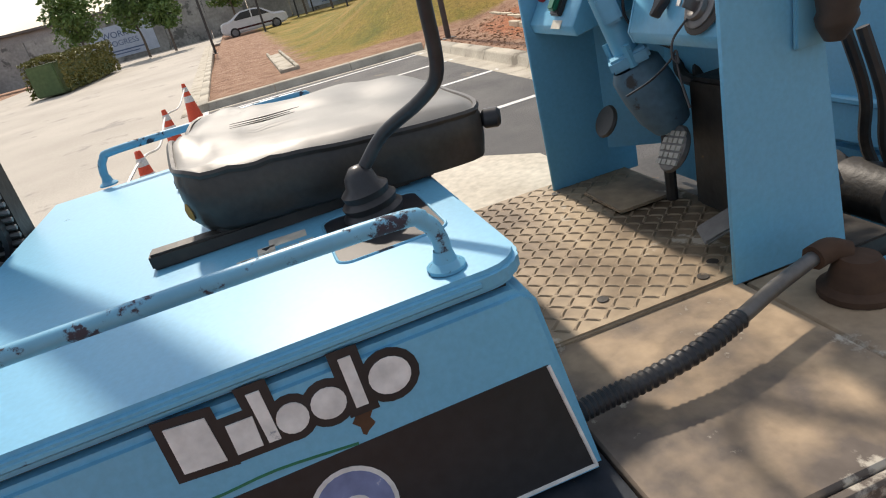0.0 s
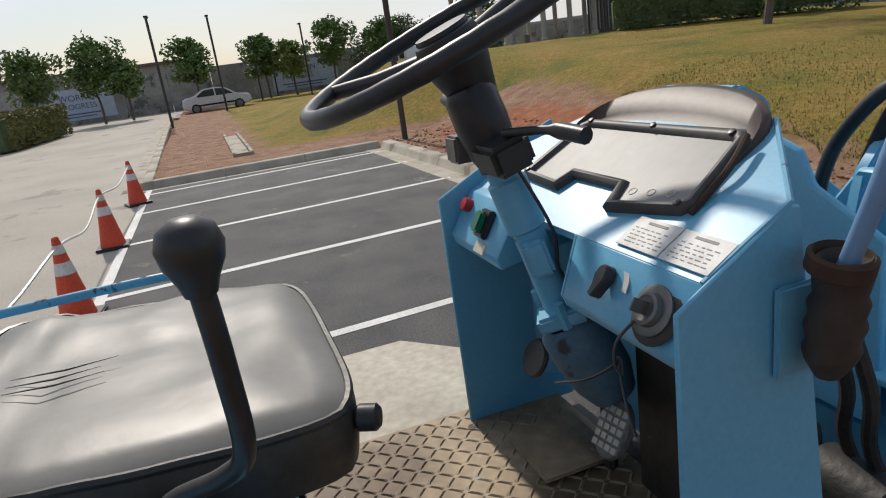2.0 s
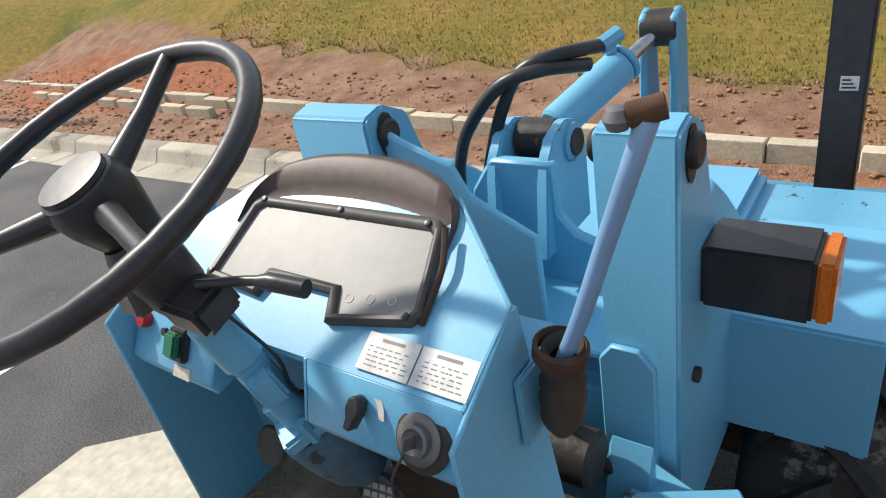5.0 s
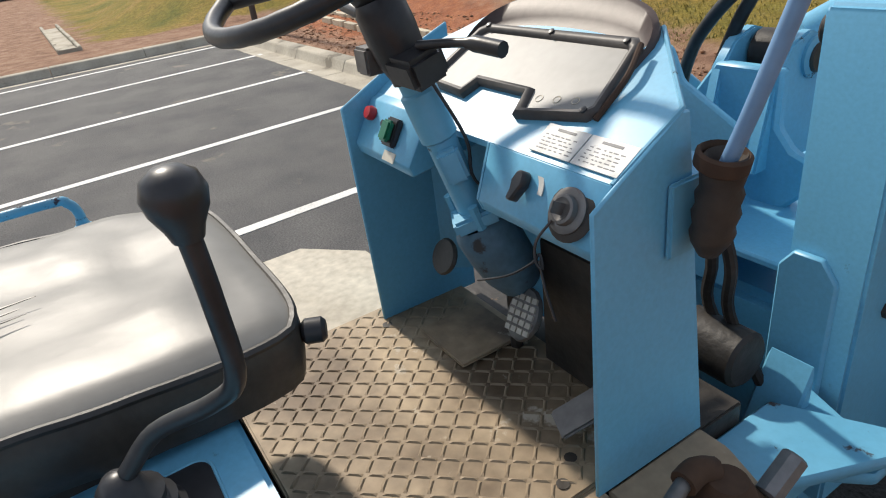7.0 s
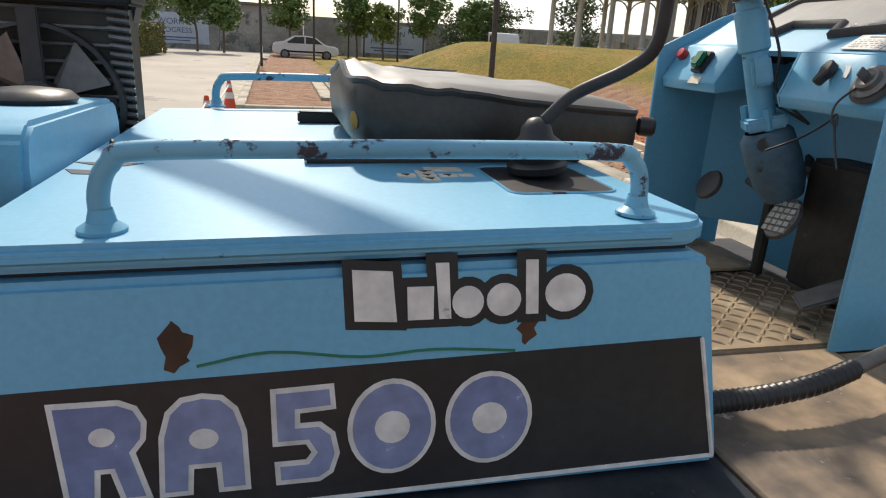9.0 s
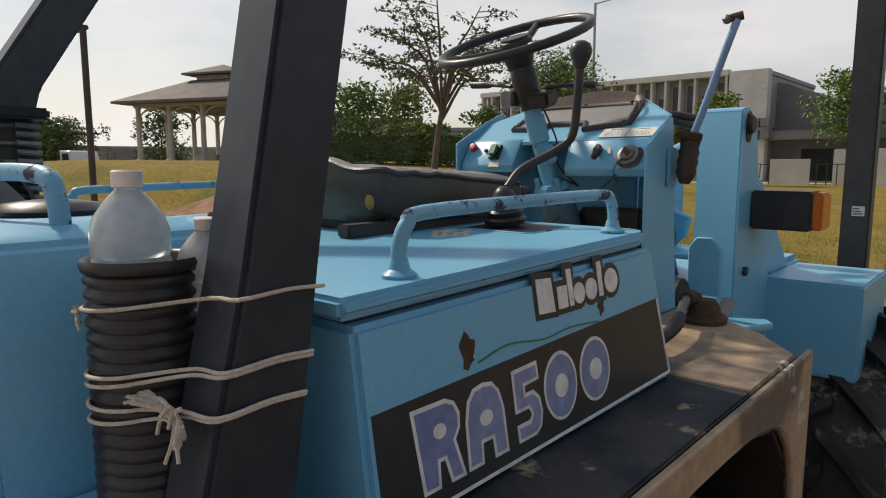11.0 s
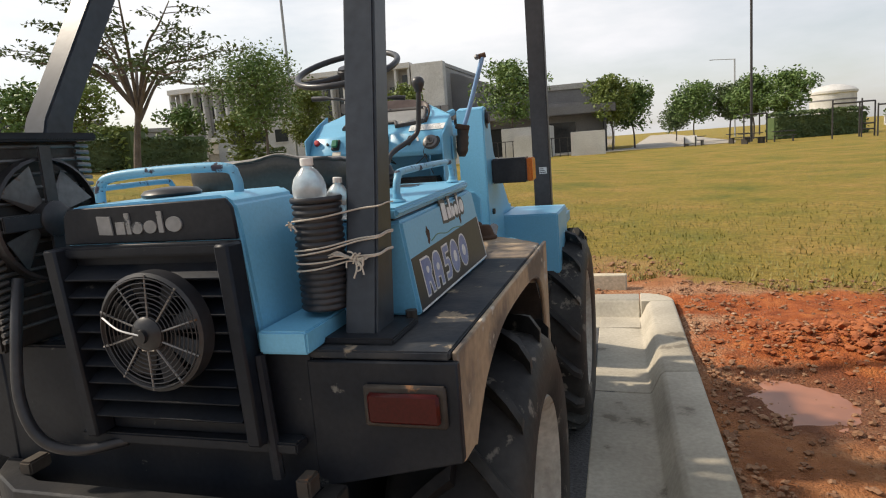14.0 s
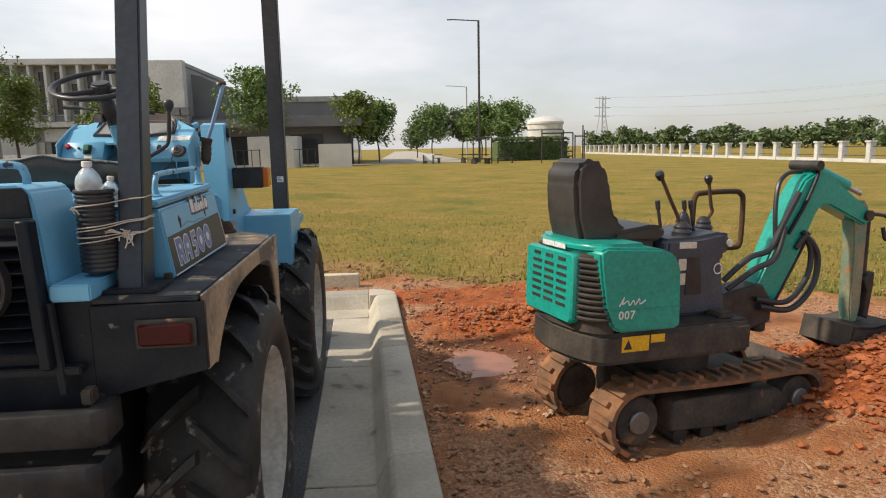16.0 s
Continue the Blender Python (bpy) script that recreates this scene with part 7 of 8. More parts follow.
def feathery_tree(at, height, radius, label, seed, leaf=0.075):
    """A vase of thin limbs that fork into flat sprays of small leaves."""
    rng = random.Random(seed)
    ob = thing("feathery_tree", label, "tree", (at[0], at[1], ground_z(*at) - 0.03), rng.uniform(0, 360))
    fork = Vector((0.05 * height, 0.0, height * 0.30))
    wood = tube(smooth_line([(0, 0, 0), (0.02 * height, 0, height * 0.15), fork], 4), [0.12, 0.115, 0.11, 0.105, 0.10, 0.095, 0.09, 0.085, 0.08], 8)
    pts = []
    for k in range(13):
        a = k * 2.4 + rng.uniform(-0.3, 0.3)
        out, up = radius * rng.uniform(0.35, 1.0), height * rng.uniform(0.14, 0.66)
        tip = fork + Vector((math.cos(a) * out, math.sin(a) * out, up * (1.1 - 0.35 * out / radius)))
        limb = smooth_line([fork - Vector((0, 0, 0.1 * (k % 4))), fork + (tip - fork) * 0.35 + Vector((0, 0, 0.10 * height)), fork + (tip - fork) * 0.7 + Vector((0, 0, 0.04 * height)), tip], 4)
        tube(limb, [0.05 * (1 - i / len(limb)) + 0.010 for i in range(len(limb))], 5, wood)
        for q in range(9):
            base = limb[int(len(limb) * (0.28 + 0.70 * q / 9))]
            b = a + rng.uniform(-1.5, 1.5)
            ln = radius * rng.uniform(0.22, 0.50)
            end = base + Vector((math.cos(b) * ln, math.sin(b) * ln, ln * rng.uniform(-0.05, 0.40)))
            twig = [base, (base + end) / 2 + Vector((0, 0, 0.05 * ln)), end]
            tube(twig, [0.016, 0.012, 0.006], 4, wood)
            for r in range(26):
                f = rng.uniform(0.25, 1.08)
                side = rng.gauss(0, 0.17) * ln
                p = base + (end - base) * f + Vector((-math.sin(b) * side, math.cos(b) * side, rng.gauss(0.02, 0.05)))
                pts.append(p)
    part("trunk", wood, BARK, ob)
    crown = new("crown", foliage(pts, leaf, rng))
    crown.data.materials.append(LEAF_D)
    crown.parent = ob
    return ob


feathery_tree(polar(-41.0, 22), 6.5, 3.0, "open feathery tree with thin dark branches and sparse leaves", 31)
tree("roadside_tree", polar(-31.0, 37), 6.9, 2.9, "broad loose-crowned green tree before the office block", 12, LEAF, 8000, 0.10, 0.46, 28, 0.8)
tree("roadside_tree", polar(-27.4, 40), 5.4, 1.7, "loose-crowned green tree before the office block", 15, LEAF_Y, 5200, 0.10, 0.36, 22, 1.2)
feathery_tree(polar(-55.0, 40), 8.6, 3.8, "open feathery tree behind the shelter", 32, 0.10)
for az, d, h, r, m, sd in ((-101.1, 47, 5.2, 2.0, LEAF, 41), (-96.9, 49, 6.0, 2.1, LEAF, 42), (-94.9, 48, 4.3, 1.4, LEAF, 43), (-89.7, 50, 5.4, 1.7, LEAF, 44), (-84.2, 51, 5.0, 1.6, LEAF, 45), (-82.0, 50, 4.4, 1.4, LEAF_Y, 46), (-78.6, 51, 5.6, 1.7, LEAF, 47), (-74.0, 52, 5.2, 1.8, LEAF, 48)):
    tree("wall_tree", polar(az, d, (0.7, -0.2)), h, r, "young street tree standing in front of the hoarding", sd, m, 2600, 0.16, 0.44, 16)


def hedge(a, b, width, height, label, mat, leaves, seed=1, size=0.10):
    rng = random.Random(seed)
    ob = thing("hedge", label, "hedge")
    a, b = Vector((*a, ground_z(*a))), Vector((*b, ground_z(*b)))
    d = (b - a)
    n = Vector((-d.y, d.x, 0)).normalized()
    core = bmesh.new()
    ang = math.atan2(d.y, d.x)
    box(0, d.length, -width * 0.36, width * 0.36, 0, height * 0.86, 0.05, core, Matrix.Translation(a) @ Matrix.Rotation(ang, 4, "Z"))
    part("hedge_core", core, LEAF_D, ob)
    pts = []
    for k in range(leaves):
        u, s, h = rng.random(), rng.uniform(-1, 1), rng.random()
        if rng.random() < 0.45:
            h = 1.0
        else:
            s = math.copysign(1, s)
        bump = 1 + 0.10 * noise.noise(Vector((u * d.length * 0.6, s, h * 2)))
        pts.append(a + d * u + n * (s * width / 2 * bump) + Vector((0, 0, max(0.05, h * height * bump + rng.uniform(-0.06, 0.06)))))
    cr = new("leaves", foliage(pts, size, rng))
    cr.data.materials.append(mat)
    cr.parent = ob
    return ob


hedge(polar(-104.5, 33, (0.7, -0.2)), polar(-100.3, 42, (0.7, -0.2)), 1.6, 1.5, "yellowing clipped hedge along the road", LEAF_O, 5200, 1)
hedge(polar(-52, 25), polar(-36, 27), 1.2, 1.1, "dark clipped hedge below the garden trees", LEAF_D, 3800, 2, 0.09)
hedge(polar(10.5, 62), polar(16.5, 66), 1.6, 2.1, "dark clipped hedge behind the exercise ground", LEAF_D, 3600, 3, 0.16)
for az, d in ((-43.2, 26.5), (-19.5, 50), (-31.5, 42)):
    p = polar(az, d)
    hedge(p, (p[0] + 1.4, p[1] + 0.2), 1.4, 1.5, "round clipped green bush", LEAF_Y if az < -40 else LEAF_D, 800, int(d), 0.10)

# tall treeline far off
for k in range(26):
    az = 19 + k * 1.05 + random.uniform(-0.4, 0.4)
    d = 150 + random.uniform(-10, 40)
    tree("far_tree", polar(az, d), random.uniform(3.2, 5.0) + (2.0 if k in (9, 10, 17, 18, 19) else 0), random.uniform(2.6, 4.4), "hazy grey-green tree on the skyline", 60 + k, LEAF_D, 420, 0.55, 0.12, 9, 0.7, group="far treeline")
for k in range(14):
    az = -122 + k * 1.7
    tree("far_tree", polar(az, 120 + 8 * math.sin(k)), random.uniform(4, 6), 3.6, "hazy grey-green tree on the skyline", 90 + k, LEAF_D, 380, 0.6, 0.12, 9, 0.7, group="far treeline")

# shelter with a two-tier hipped roof
SX, SY = -24.3, 13.4
SZ = ground_z(SX, SY) + 0.02
shelter = thing("garden_shelter", "open park shelter with cream columns and a two-tier grey hipped roof", "shelter", (SX, SY, SZ), 22)
shelter.matrix_basis = shelter.matrix_basis @ Matrix.Scale(0.90, 4)
part("plinth", box(-3.2, 3.2, -3.2, 3.2, -0.6, 0.10, 0.02), CONCRETE, shelter)
for ix in range(4):
    for iy in range(4):
        if 0 < ix < 3 and 0 < iy < 3:
            continue
        x, y = -2.6 + ix * 1.733, -2.6 + iy * 1.733
        cl = part("column", lathe([(0.16, 0.10), (0.16, 0.30), (0.115, 0.34), (0.105, 2.45), (0.15, 2.55), (0.15, 2.62)], Matrix.Translation((x, y, 0)), 14), COLUMN, shelter)
for s in (-1, 1):
    part("beam", box(-2.8, 2.8, s * 2.6 - 0.08, s * 2.6 + 0.08, 2.55, 2.72, 0.01), COLUMN, shelter)
    part("beam", box(s * 2.6 - 0.08, s * 2.6 + 0.08, -2.5, 2.5, 2.551, 2.719, 0.01), COLUMN, shelter)
    for k in range(3):
        c = -1.733 + k * 1.733
        part("arch_brace", tube([(c + 0.78 * math.cos(a), s * 2.6, 2.0 + 0.52 * math.sin(a)) for a in (math.pi * q / 10 for q in range(11))], 0.035, 6), COLUMN, shelter)
        part("arch_brace", tube([(s * 2.6, c + 0.78 * math.cos(a), 2.0 + 0.52 * math.sin(a)) for a in (math.pi * q / 10 for q in range(11))], 0.035, 6), COLUMN, shelter)


def hip(r0, z0, r1, z1, th=0.10):
    b = bmesh.new()
    low = [b.verts.new((sx * r0, sy * r0, z0)) for sx, sy in ((-1, -1), (1, -1), (1, 1), (-1, 1))]
    mid = [b.verts.new((sx * r0, sy * r0, z0 + th)) for sx, sy in ((-1, -1), (1, -1), (1, 1), (-1, 1))]
    up = [b.verts.new((sx * r1, sy * r1, z1)) for sx, sy in ((-1, -1), (1, -1), (1, 1), (-1, 1))]
    b.faces.new(low[::-1]), b.faces.new(up)
    for r, q in ((low, mid), (mid, up)):
        for k in range(4):
            b.faces.new((r[k], r[(k + 1) % 4], q[(k + 1) % 4], q[k]))
    return b


part("lower_roof", hip(3.35, 2.68, 1.0, 3.85), ROOFG, shelter, "grey shingled lower roof")
part("roof_lantern", box(-0.85, 0.85, -0.85, 0.85, 3.80, 4.08, 0.01), COLUMN, shelter)
part("upper_roof", hip(1.30, 4.06, 0.05, 4.62, 0.08), ROOFG, shelter, "grey shingled upper roof")
for k in range(2):
    part("bench", box(-1.6 + 1.9 * k, -0.4 + 1.9 * k, -0.3, 0.1, 0.10, 0.55, 0.03), CONCRETE, shelter)
for k in range(9):
    part("lattice_bar", box(0.9 + 0.17 * k, 0.94 + 0.17 * k, 2.58, 2.62, 0.10, 2.5, 0.0), POLEBLACK, shelter)

# lamp posts on the verge
def lamp_post(at, h, label, arm=0.5, mat=None, r=0.055, turn=0.0, z=None):
    ob = thing("street_lamp", label, "street lamp", (at[0], at[1], (ground_z(*at) if z is None else z) - 0.02), turn)
    part("pole", rod((0, 0, 0), (0, 0, h), r, 12), mat or POLEBLACK, ob)
    part("base_plate", box(-0.14, 0.14, -0.14, 0.14, 0, 0.03, 0.005), mat or POLEBLACK, ob)
    part("lamp_arm", tube([(0, 0, h - 0.04), (arm, 0, h + 0.06 * arm)], r * 0.5, 8), mat or POLEBLACK, ob)
    part("lamp_head", box(arm - 0.10, arm + 0.42, -0.09, 0.09, h + 0.05 * arm - 0.03, h + 0.05 * arm + 0.05, 0.015), mat or POLEBLACK, ob)
    return ob


lamp_post((-12.45, 3.78), 3.9, "brown slim lamp post at the bay corner", 0.05, RUSTPOLE, 0.06, 180)
lamp_post((-30.3, -1.35), 4.6, "slim dark lamp post beside the road", 0.1, None, 0.055, 180)
for az, d, h in ((-87.8, 40, 5.2), (-84.9, 50, 4.4), (-83.6, 54, 4.4), (-80.8, 46, 4.6)):
    lamp_post(polar(az, d, (0.7, -0.2)), h, "slim dark lamp post along the far kerb", 0.1, None, 0.06, 180)
lamp_post(polar(9.15, 60), 12.6, "tall road lamp with outreach arm", 2.4, POLEBLACK, 0.10, 170)
lamp_post(polar(8.0, 95), 10.0, "tall grey road lamp farther off", 2.6, STEELFAR, 0.10, 175)
lamp_post(polar(-28.5, 42), 10.5, "tall grey double-armed road lamp", 1.8, STEELFAR, 0.08, 0)
lamp_post(polar(-4.6, 110), 9.0, "distant grey road lamp", 2.0, STEELFAR, 0.10, 180)

# hoarding with banners, left of the road's end
wall = thing("hoarding", "long stained grey site hoarding with blue banners", "hoarding", kind="structure")
for k in range(26):
    y = -34 + k * 3.2
    part("hoarding_panel", box(-55.3, -55.0 + random.uniform(-0.02, 0.02), y, y + 3.17, 0.0, 2.95 + random.uniform(-0.05, 0.05), 0.02), HOARD, wall)
for y0, w in ((-10.6, 4.6), (5.8, 5.4)):
    bn = part("banner", box(-54.97, -54.93, y0, y0 + w, 0.35, 2.6, 0.0), BANNER, wall, "pale blue printed banner")
    mt = Matrix(((0, 0, 1, -54.92), (1, 0, 0, y0 + 0.9), (0, 1, 0, 1.75), (0, 0, 0, 1)))
    part("banner_words", letters("WORK IN", 0.62, mt, 0.004), BANNERINK, bn)
    mt = Matrix(((0, 0, 1, -54.92), (1, 0, 0, y0 + 0.8), (0, 1, 0, 1.15), (0, 0, 0, 1)))
    part("banner_words", letters("PROGRESS", 0.55, mt, 0.004), BANNERINK, bn)
    part("banner_text_bar", box(-54.93, -54.915, y0 + 0.8, y0 + w - 1.0, 0.75, 0.84, 0), BANNERINK, bn)
    part("banner_text_bar", box(-54.93, -54.915, y0 + 1.1, y0 + w - 1.4, 0.55, 0.62, 0), BANNERINK, bn)
lowb2 = thing("low_building", "long low grey building beyond the hoarding", "building", (-90, -30, 0))
part("wall", box(-4, 4, -26, 30, 0, 4.6, 0.05), WALLMID, lowb2)
part("roof", box(-4.5, 4.5, -26.5, 30.5, 4.6, 4.9, 0.05), ROOFG, lowb2)
for k in range(10):
    part("window", box(4.0, 4.06, -24 + k * 5.4, -21 + k * 5.4, 2.0, 3.4, 0.02), DARKWIN, lowb2)


def car(at, turn):
    ob = thing("parked_car", "small white saloon car with a dark red side stripe", "car", (at[0], at[1], 0.0), turn)
    body = [(-2.05, 0.32), (-2.08, 0.62), (-1.95, 0.86), (-1.25, 0.92), (-0.62, 1.36), (-0.1, 1.46), (0.75, 1.42), (1.42, 1.02), (1.98, 0.98), (2.08, 0.75), (2.08, 0.36), (1.75, 0.22), (-1.75, 0.22)]
    part("body", prism(body, "x", -0.80, 0.80, 0.09, seg=3), CARWHITE, ob)
    for s in (-1, 1):
        x = 0.80 * s
        a, b = sorted((x, x + 0.012 * s))
        part("side_window", prism([(-1.02, 0.96), (-0.55, 1.30), (-0.10, 1.37), (0.02, 1.37), (0.02, 0.96)], "x", a, b, 0.0), DARKWIN, ob)
        part("side_window", prism([(0.10, 0.96), (0.10, 1.37), (0.68, 1.34), (1.15, 1.04), (1.1, 0.96)], "x", a, b, 0.0), DARKWIN, ob)
        part("side_stripe", box(a, b, -1.1, 1.2, 0.42, 0.52, 0.0), REDLENS, ob)
        for y in (-1.28, 1.30):
            w = part("wheel", rod((x - 0.18 * s, y, 0.30), (x + 0.02 * s, y, 0.30), 0.30, 22, bev=0.03), RUBBER, ob)
            part("wheel_rim", rod((x + 0.015 * s, y, 0.30), (x + 0.03 * s, y, 0.30), 0.19, 18), STEEL, w)
    return ob


car((-43.5, 1.0), 180)
car((-46.0, -30.0), 90)
# small lorry beyond the mound
van = thing("small_lorry", "small white lorry standing beyond the mound", "lorry", (*polar(-71.5, 44, (0.4, 0)), 0.4), 100)
part("cab", prism([(0, 0.3), (0, 1.1), (0.35, 1.9), (1.5, 1.95), (1.5, 0.3)], "x", -0.85, 0.85, 0.06), CARWHITE, van)
part("cab_window", prism([(0.05, 1.12), (0.36, 1.8), (0.38, 1.8), (0.07, 1.12)], "x", -0.75, 0.75, 0), DARKWIN, van)
part("side_window", box(-0.87, 0.87, 0.5, 1.2, 1.2, 1.75, 0.02), DARKWIN, van)
part("load_bed", box(-0.9, 0.9, 1.6, 4.6, 0.6, 1.0, 0.03), WALLMID, van)
for y in (0.7, 3.6):
    part("wheel", rod((-0.9, y, 0.32), (0.9, y, 0.32), 0.32, 18), RUBBER, van)

# low row of edging blocks in the red clay
blocks = thing("block_edging", "row of cream concrete edging blocks laid in the clay", "edging", kind="structure")
bb = box(-0.24, 0.24, -0.05, 0.05, -0.05, 0.16, 0.008, seg=1)
block_mesh = part("block", bb, BLOCK, blocks)
block_mesh.matrix_basis = pose(0.42, 4.05, 0.045, 0, 0, -4)
for k in range(1, 34):
    x = 0.42 - k * 0.49
    y = 4.05 + 0.090 * (0.42 - x) + 0.02 * math.sin(k * 1.7)
    o = new("block", block_mesh.data)
    o.parent = blocks
    o.matrix_basis = pose(x, y, 0.045 + random.uniform(-0.015, 0.015), random.uniform(-2, 2), 0, -5 + random.uniform(-2, 2))
for k in range(9):
    o = new("block", block_mesh.data)
    o.parent = blocks
    o.matrix_basis = pose(-6.4 - k * 0.6, 4.35 + 0.05 * k, 0.03, 0, 0, -4 + random.uniform(-2, 2))

# buildings across the lawn
def facade(name, label, at, turn, w, d, h, mat, win, roof=0.35):
    ob = thing(name, label, "building", (at[0], at[1], 0.0), turn)
    part("wall", box(-w / 2, w / 2, 0, d, 0, h, 0.05), mat, ob)
    part("parapet", box(-w / 2 - 0.1, w / 2 + 0.1, -0.12, d + 0.1, h, h + roof, 0.03), mat, ob)
    for x, z, ww, hh in win:
        wd = part("window", box(x - ww / 2, x + ww / 2, -0.06, 0.05, z, z + hh, 0.02), DARKWIN, ob)
        part("window_frame", box(x - ww / 2 - 0.06, x + ww / 2 + 0.06, -0.10, -0.02, z - 0.10, z - 0.003, 0.01), WALLWHITE, wd)
    return ob


def between(az0, d0, az1, d1):
    """Middle, turn and length of a front that runs from one bearing and distance to another."""
    a, b = Vector(polar(az0, d0)), Vector(polar(az1, d1))
    return tuple((a + b) / 2), math.degrees(math.atan2(b.y - a.y, b.x - a.x)), (b - a).length


at, turn, W = between(-37.6, 76, -15.4, 62)
step = (W - 3.2) / 20
wins = [(-W / 2 + step * (k + 0.5), 4.9, 0.42 * step, 3.6 if k % 3 else 2.6) for k in range(20)] + [(-W / 2 + 2 + k * 3.4, 1.0, 1.6, 1.5) for k in range(7)]
bw = facade("white_office_building", "two-storey white office block with vertical fins and dark windows", at, turn, W, 14, 8.9, WALLMID, wins)
for k in range(21):
    part("fin", box(-W / 2 + k * step - 0.11, -W / 2 + k * step + 0.11, -0.9, -0.13, 4.3, 9.0, 0.02), WALLWHITE, bw)
part("front_frame", box(-W / 2 - 0.2, W / 2 - 3.0, -1.0, -0.13, 9.0, 9.5, 0.03), WALLWHITE, bw)
part("floor_band", box(-W / 2 - 0.1, W / 2 - 3.0, -0.7, -0.13, 3.8, 4.28, 0.03), WALLWHITE, bw)
part("end_wall", box(W / 2 - 2.9, W / 2 + 0.2, -1.05, -0.13, 0, 9.3, 0.03), WALLWHITE, bw)
for k in range(9):
    for j in range(3):
        if (k + j) % 2:
            part("check_panel", box(-W / 2 + 1 + k * 2.4, -W / 2 + 3.3 + k * 2.4, -0.20, -0.13, 0.3 + j * 1.15, 1.4 + j * 1.15, 0.01), WALLWHITE, bw)
for k in range(4):
    part("air_conditioner", box(W / 2 - 0.9 + 0.8 * (k % 2), W / 2 - 0.2 + 0.8 * (k % 2), -1.5, -1.06, 3.6 + 1.0 * (k // 2), 4.3 + 1.0 * (k // 2), 0.03), WALLGREY, bw)
part("yard_wall", box(-W / 2, W / 2 - 4, -9.2, -9.0, 0, 1.5, 0.03), WALLWHITE, bw)
at, turn, W = between(-15.2, 63.5, -2.2, 61)
bg = facade("grey_workshop", "long low dark grey workshop with stepped roof", at, turn, W, 22, 4.3, WALLGREY, [(3.2, 0.2, 3.0, 2.7), (-2.8, 0.2, 3.6, 2.6)])
part("upper_wall", prism([(-W / 2, 4.65), (-W / 2, 8.5), (-W / 2 + 1.0, 8.3), (-1.2, 6.3), (W / 2, 6.2), (W / 2, 4.65)], "y", 0.6, 21, 0.05), WALLGREY, bg)
part("roof_band", box(-1.0, W / 2 + 0.1, 0.45, 0.58, 5.85, 6.35, 0.03), WALLMID, bg)
part("canopy", box(-W / 2, W / 2 + 1.2, -2.4, -0.14, 3.5, 4.25, 0.05), WALLGREY, bg)
part("side_screen", box(W / 2 + 0.15, W / 2 + 0.4, -2.0, 12, 0, 3.5, 0.04), DARKWIN, bg)
for x in (-3.0, 2.0, 6.5):
    part("boundary_wall", box(x - 1.3, x + 1.3, -9.0, -8.8, 0, 1.9, 0.03), WALLWHITE, bg)
part("white_shed", box(-0.6, 3.4, -7.5, -5.0, 0, 2.6, 0.04), WALLWHITE, bg)
for k in range(24):
    part("railing_bar", box(-7.5 + k * 0.62, -7.44 + k * 0.62, -8.9, -8.86, 0, 1.5, 0), POLEBLACK, bg)
part("railing_rail", box(-7.5, 7.4, -8.92, -8.84, 1.5, 1.56, 0), POLEBLACK, bg)
bd = facade("dark_screen_building", "low building with a dark patterned screen wall", polar(-49.5, 58), 46, 13, 9, 5.2, WALLGREY, [])
part("dark_screen", box(-6.4, 0.2, -0.6, -0.13, 1.1, 6.0, 0.03), DARKWIN, bd)
for k in range(18):
    part("screen_slat", box(-6.2 + k * 0.36, -6.1 + k * 0.36, -0.70, -0.605, 1.4 + 0.5 * math.sin(k * 2.1) ** 2, 5.6 - 0.8 * math.cos(k * 1.3) ** 2, 0), WALLGREY, bd)
for k in range(5):
    part("white_mullion", box(0.6 + k * 1.3, 0.72 + k * 1.3, -0.3, -0.13, 1.0, 5.6, 0), WALLWHITE, bd)
part("white_wall", box(-6.5, 6.5, -1.4, -1.2, 0, 1.1, 0.03), WALLWHITE, bd)
be = facade("grey_hall", "plain grey hall behind the garden trees", polar(-41, 62), 38, 11, 8, 4.6, WALLMID, [(-2, 0.4, 2, 2.4)])
bf = facade("pale_factory", "far pale factory beyond the parking area", polar(-64, 80), 62, 30, 10, 3.2, WALLMID, [(-12 + 3 * k, 1.0, 1.6, 1.2) for k in range(9)])
bh = facade("pale_house_row", "row of pale houses far across the road", polar(-30.5, 66), 28, 10, 8, 5.4, WALLWHITE, [(-3 + 2 * k, 3.2, 1.2, 1.2) for k in range(4)])

# road across the end of the lawn
far_road = part("far_road", prism([polar(-40, 50), polar(-15, 55), polar(0, 58), polar(8, 60), polar(8, 68), polar(3.2, 300), polar(1.6, 300), polar(0, 66), polar(-15, 62), polar(-40, 56)], "z", 0.06, 0.11, 0), ROAD)
tagged(far_road, "pale concrete road along the far side of the lawn", "road", kind="structure")

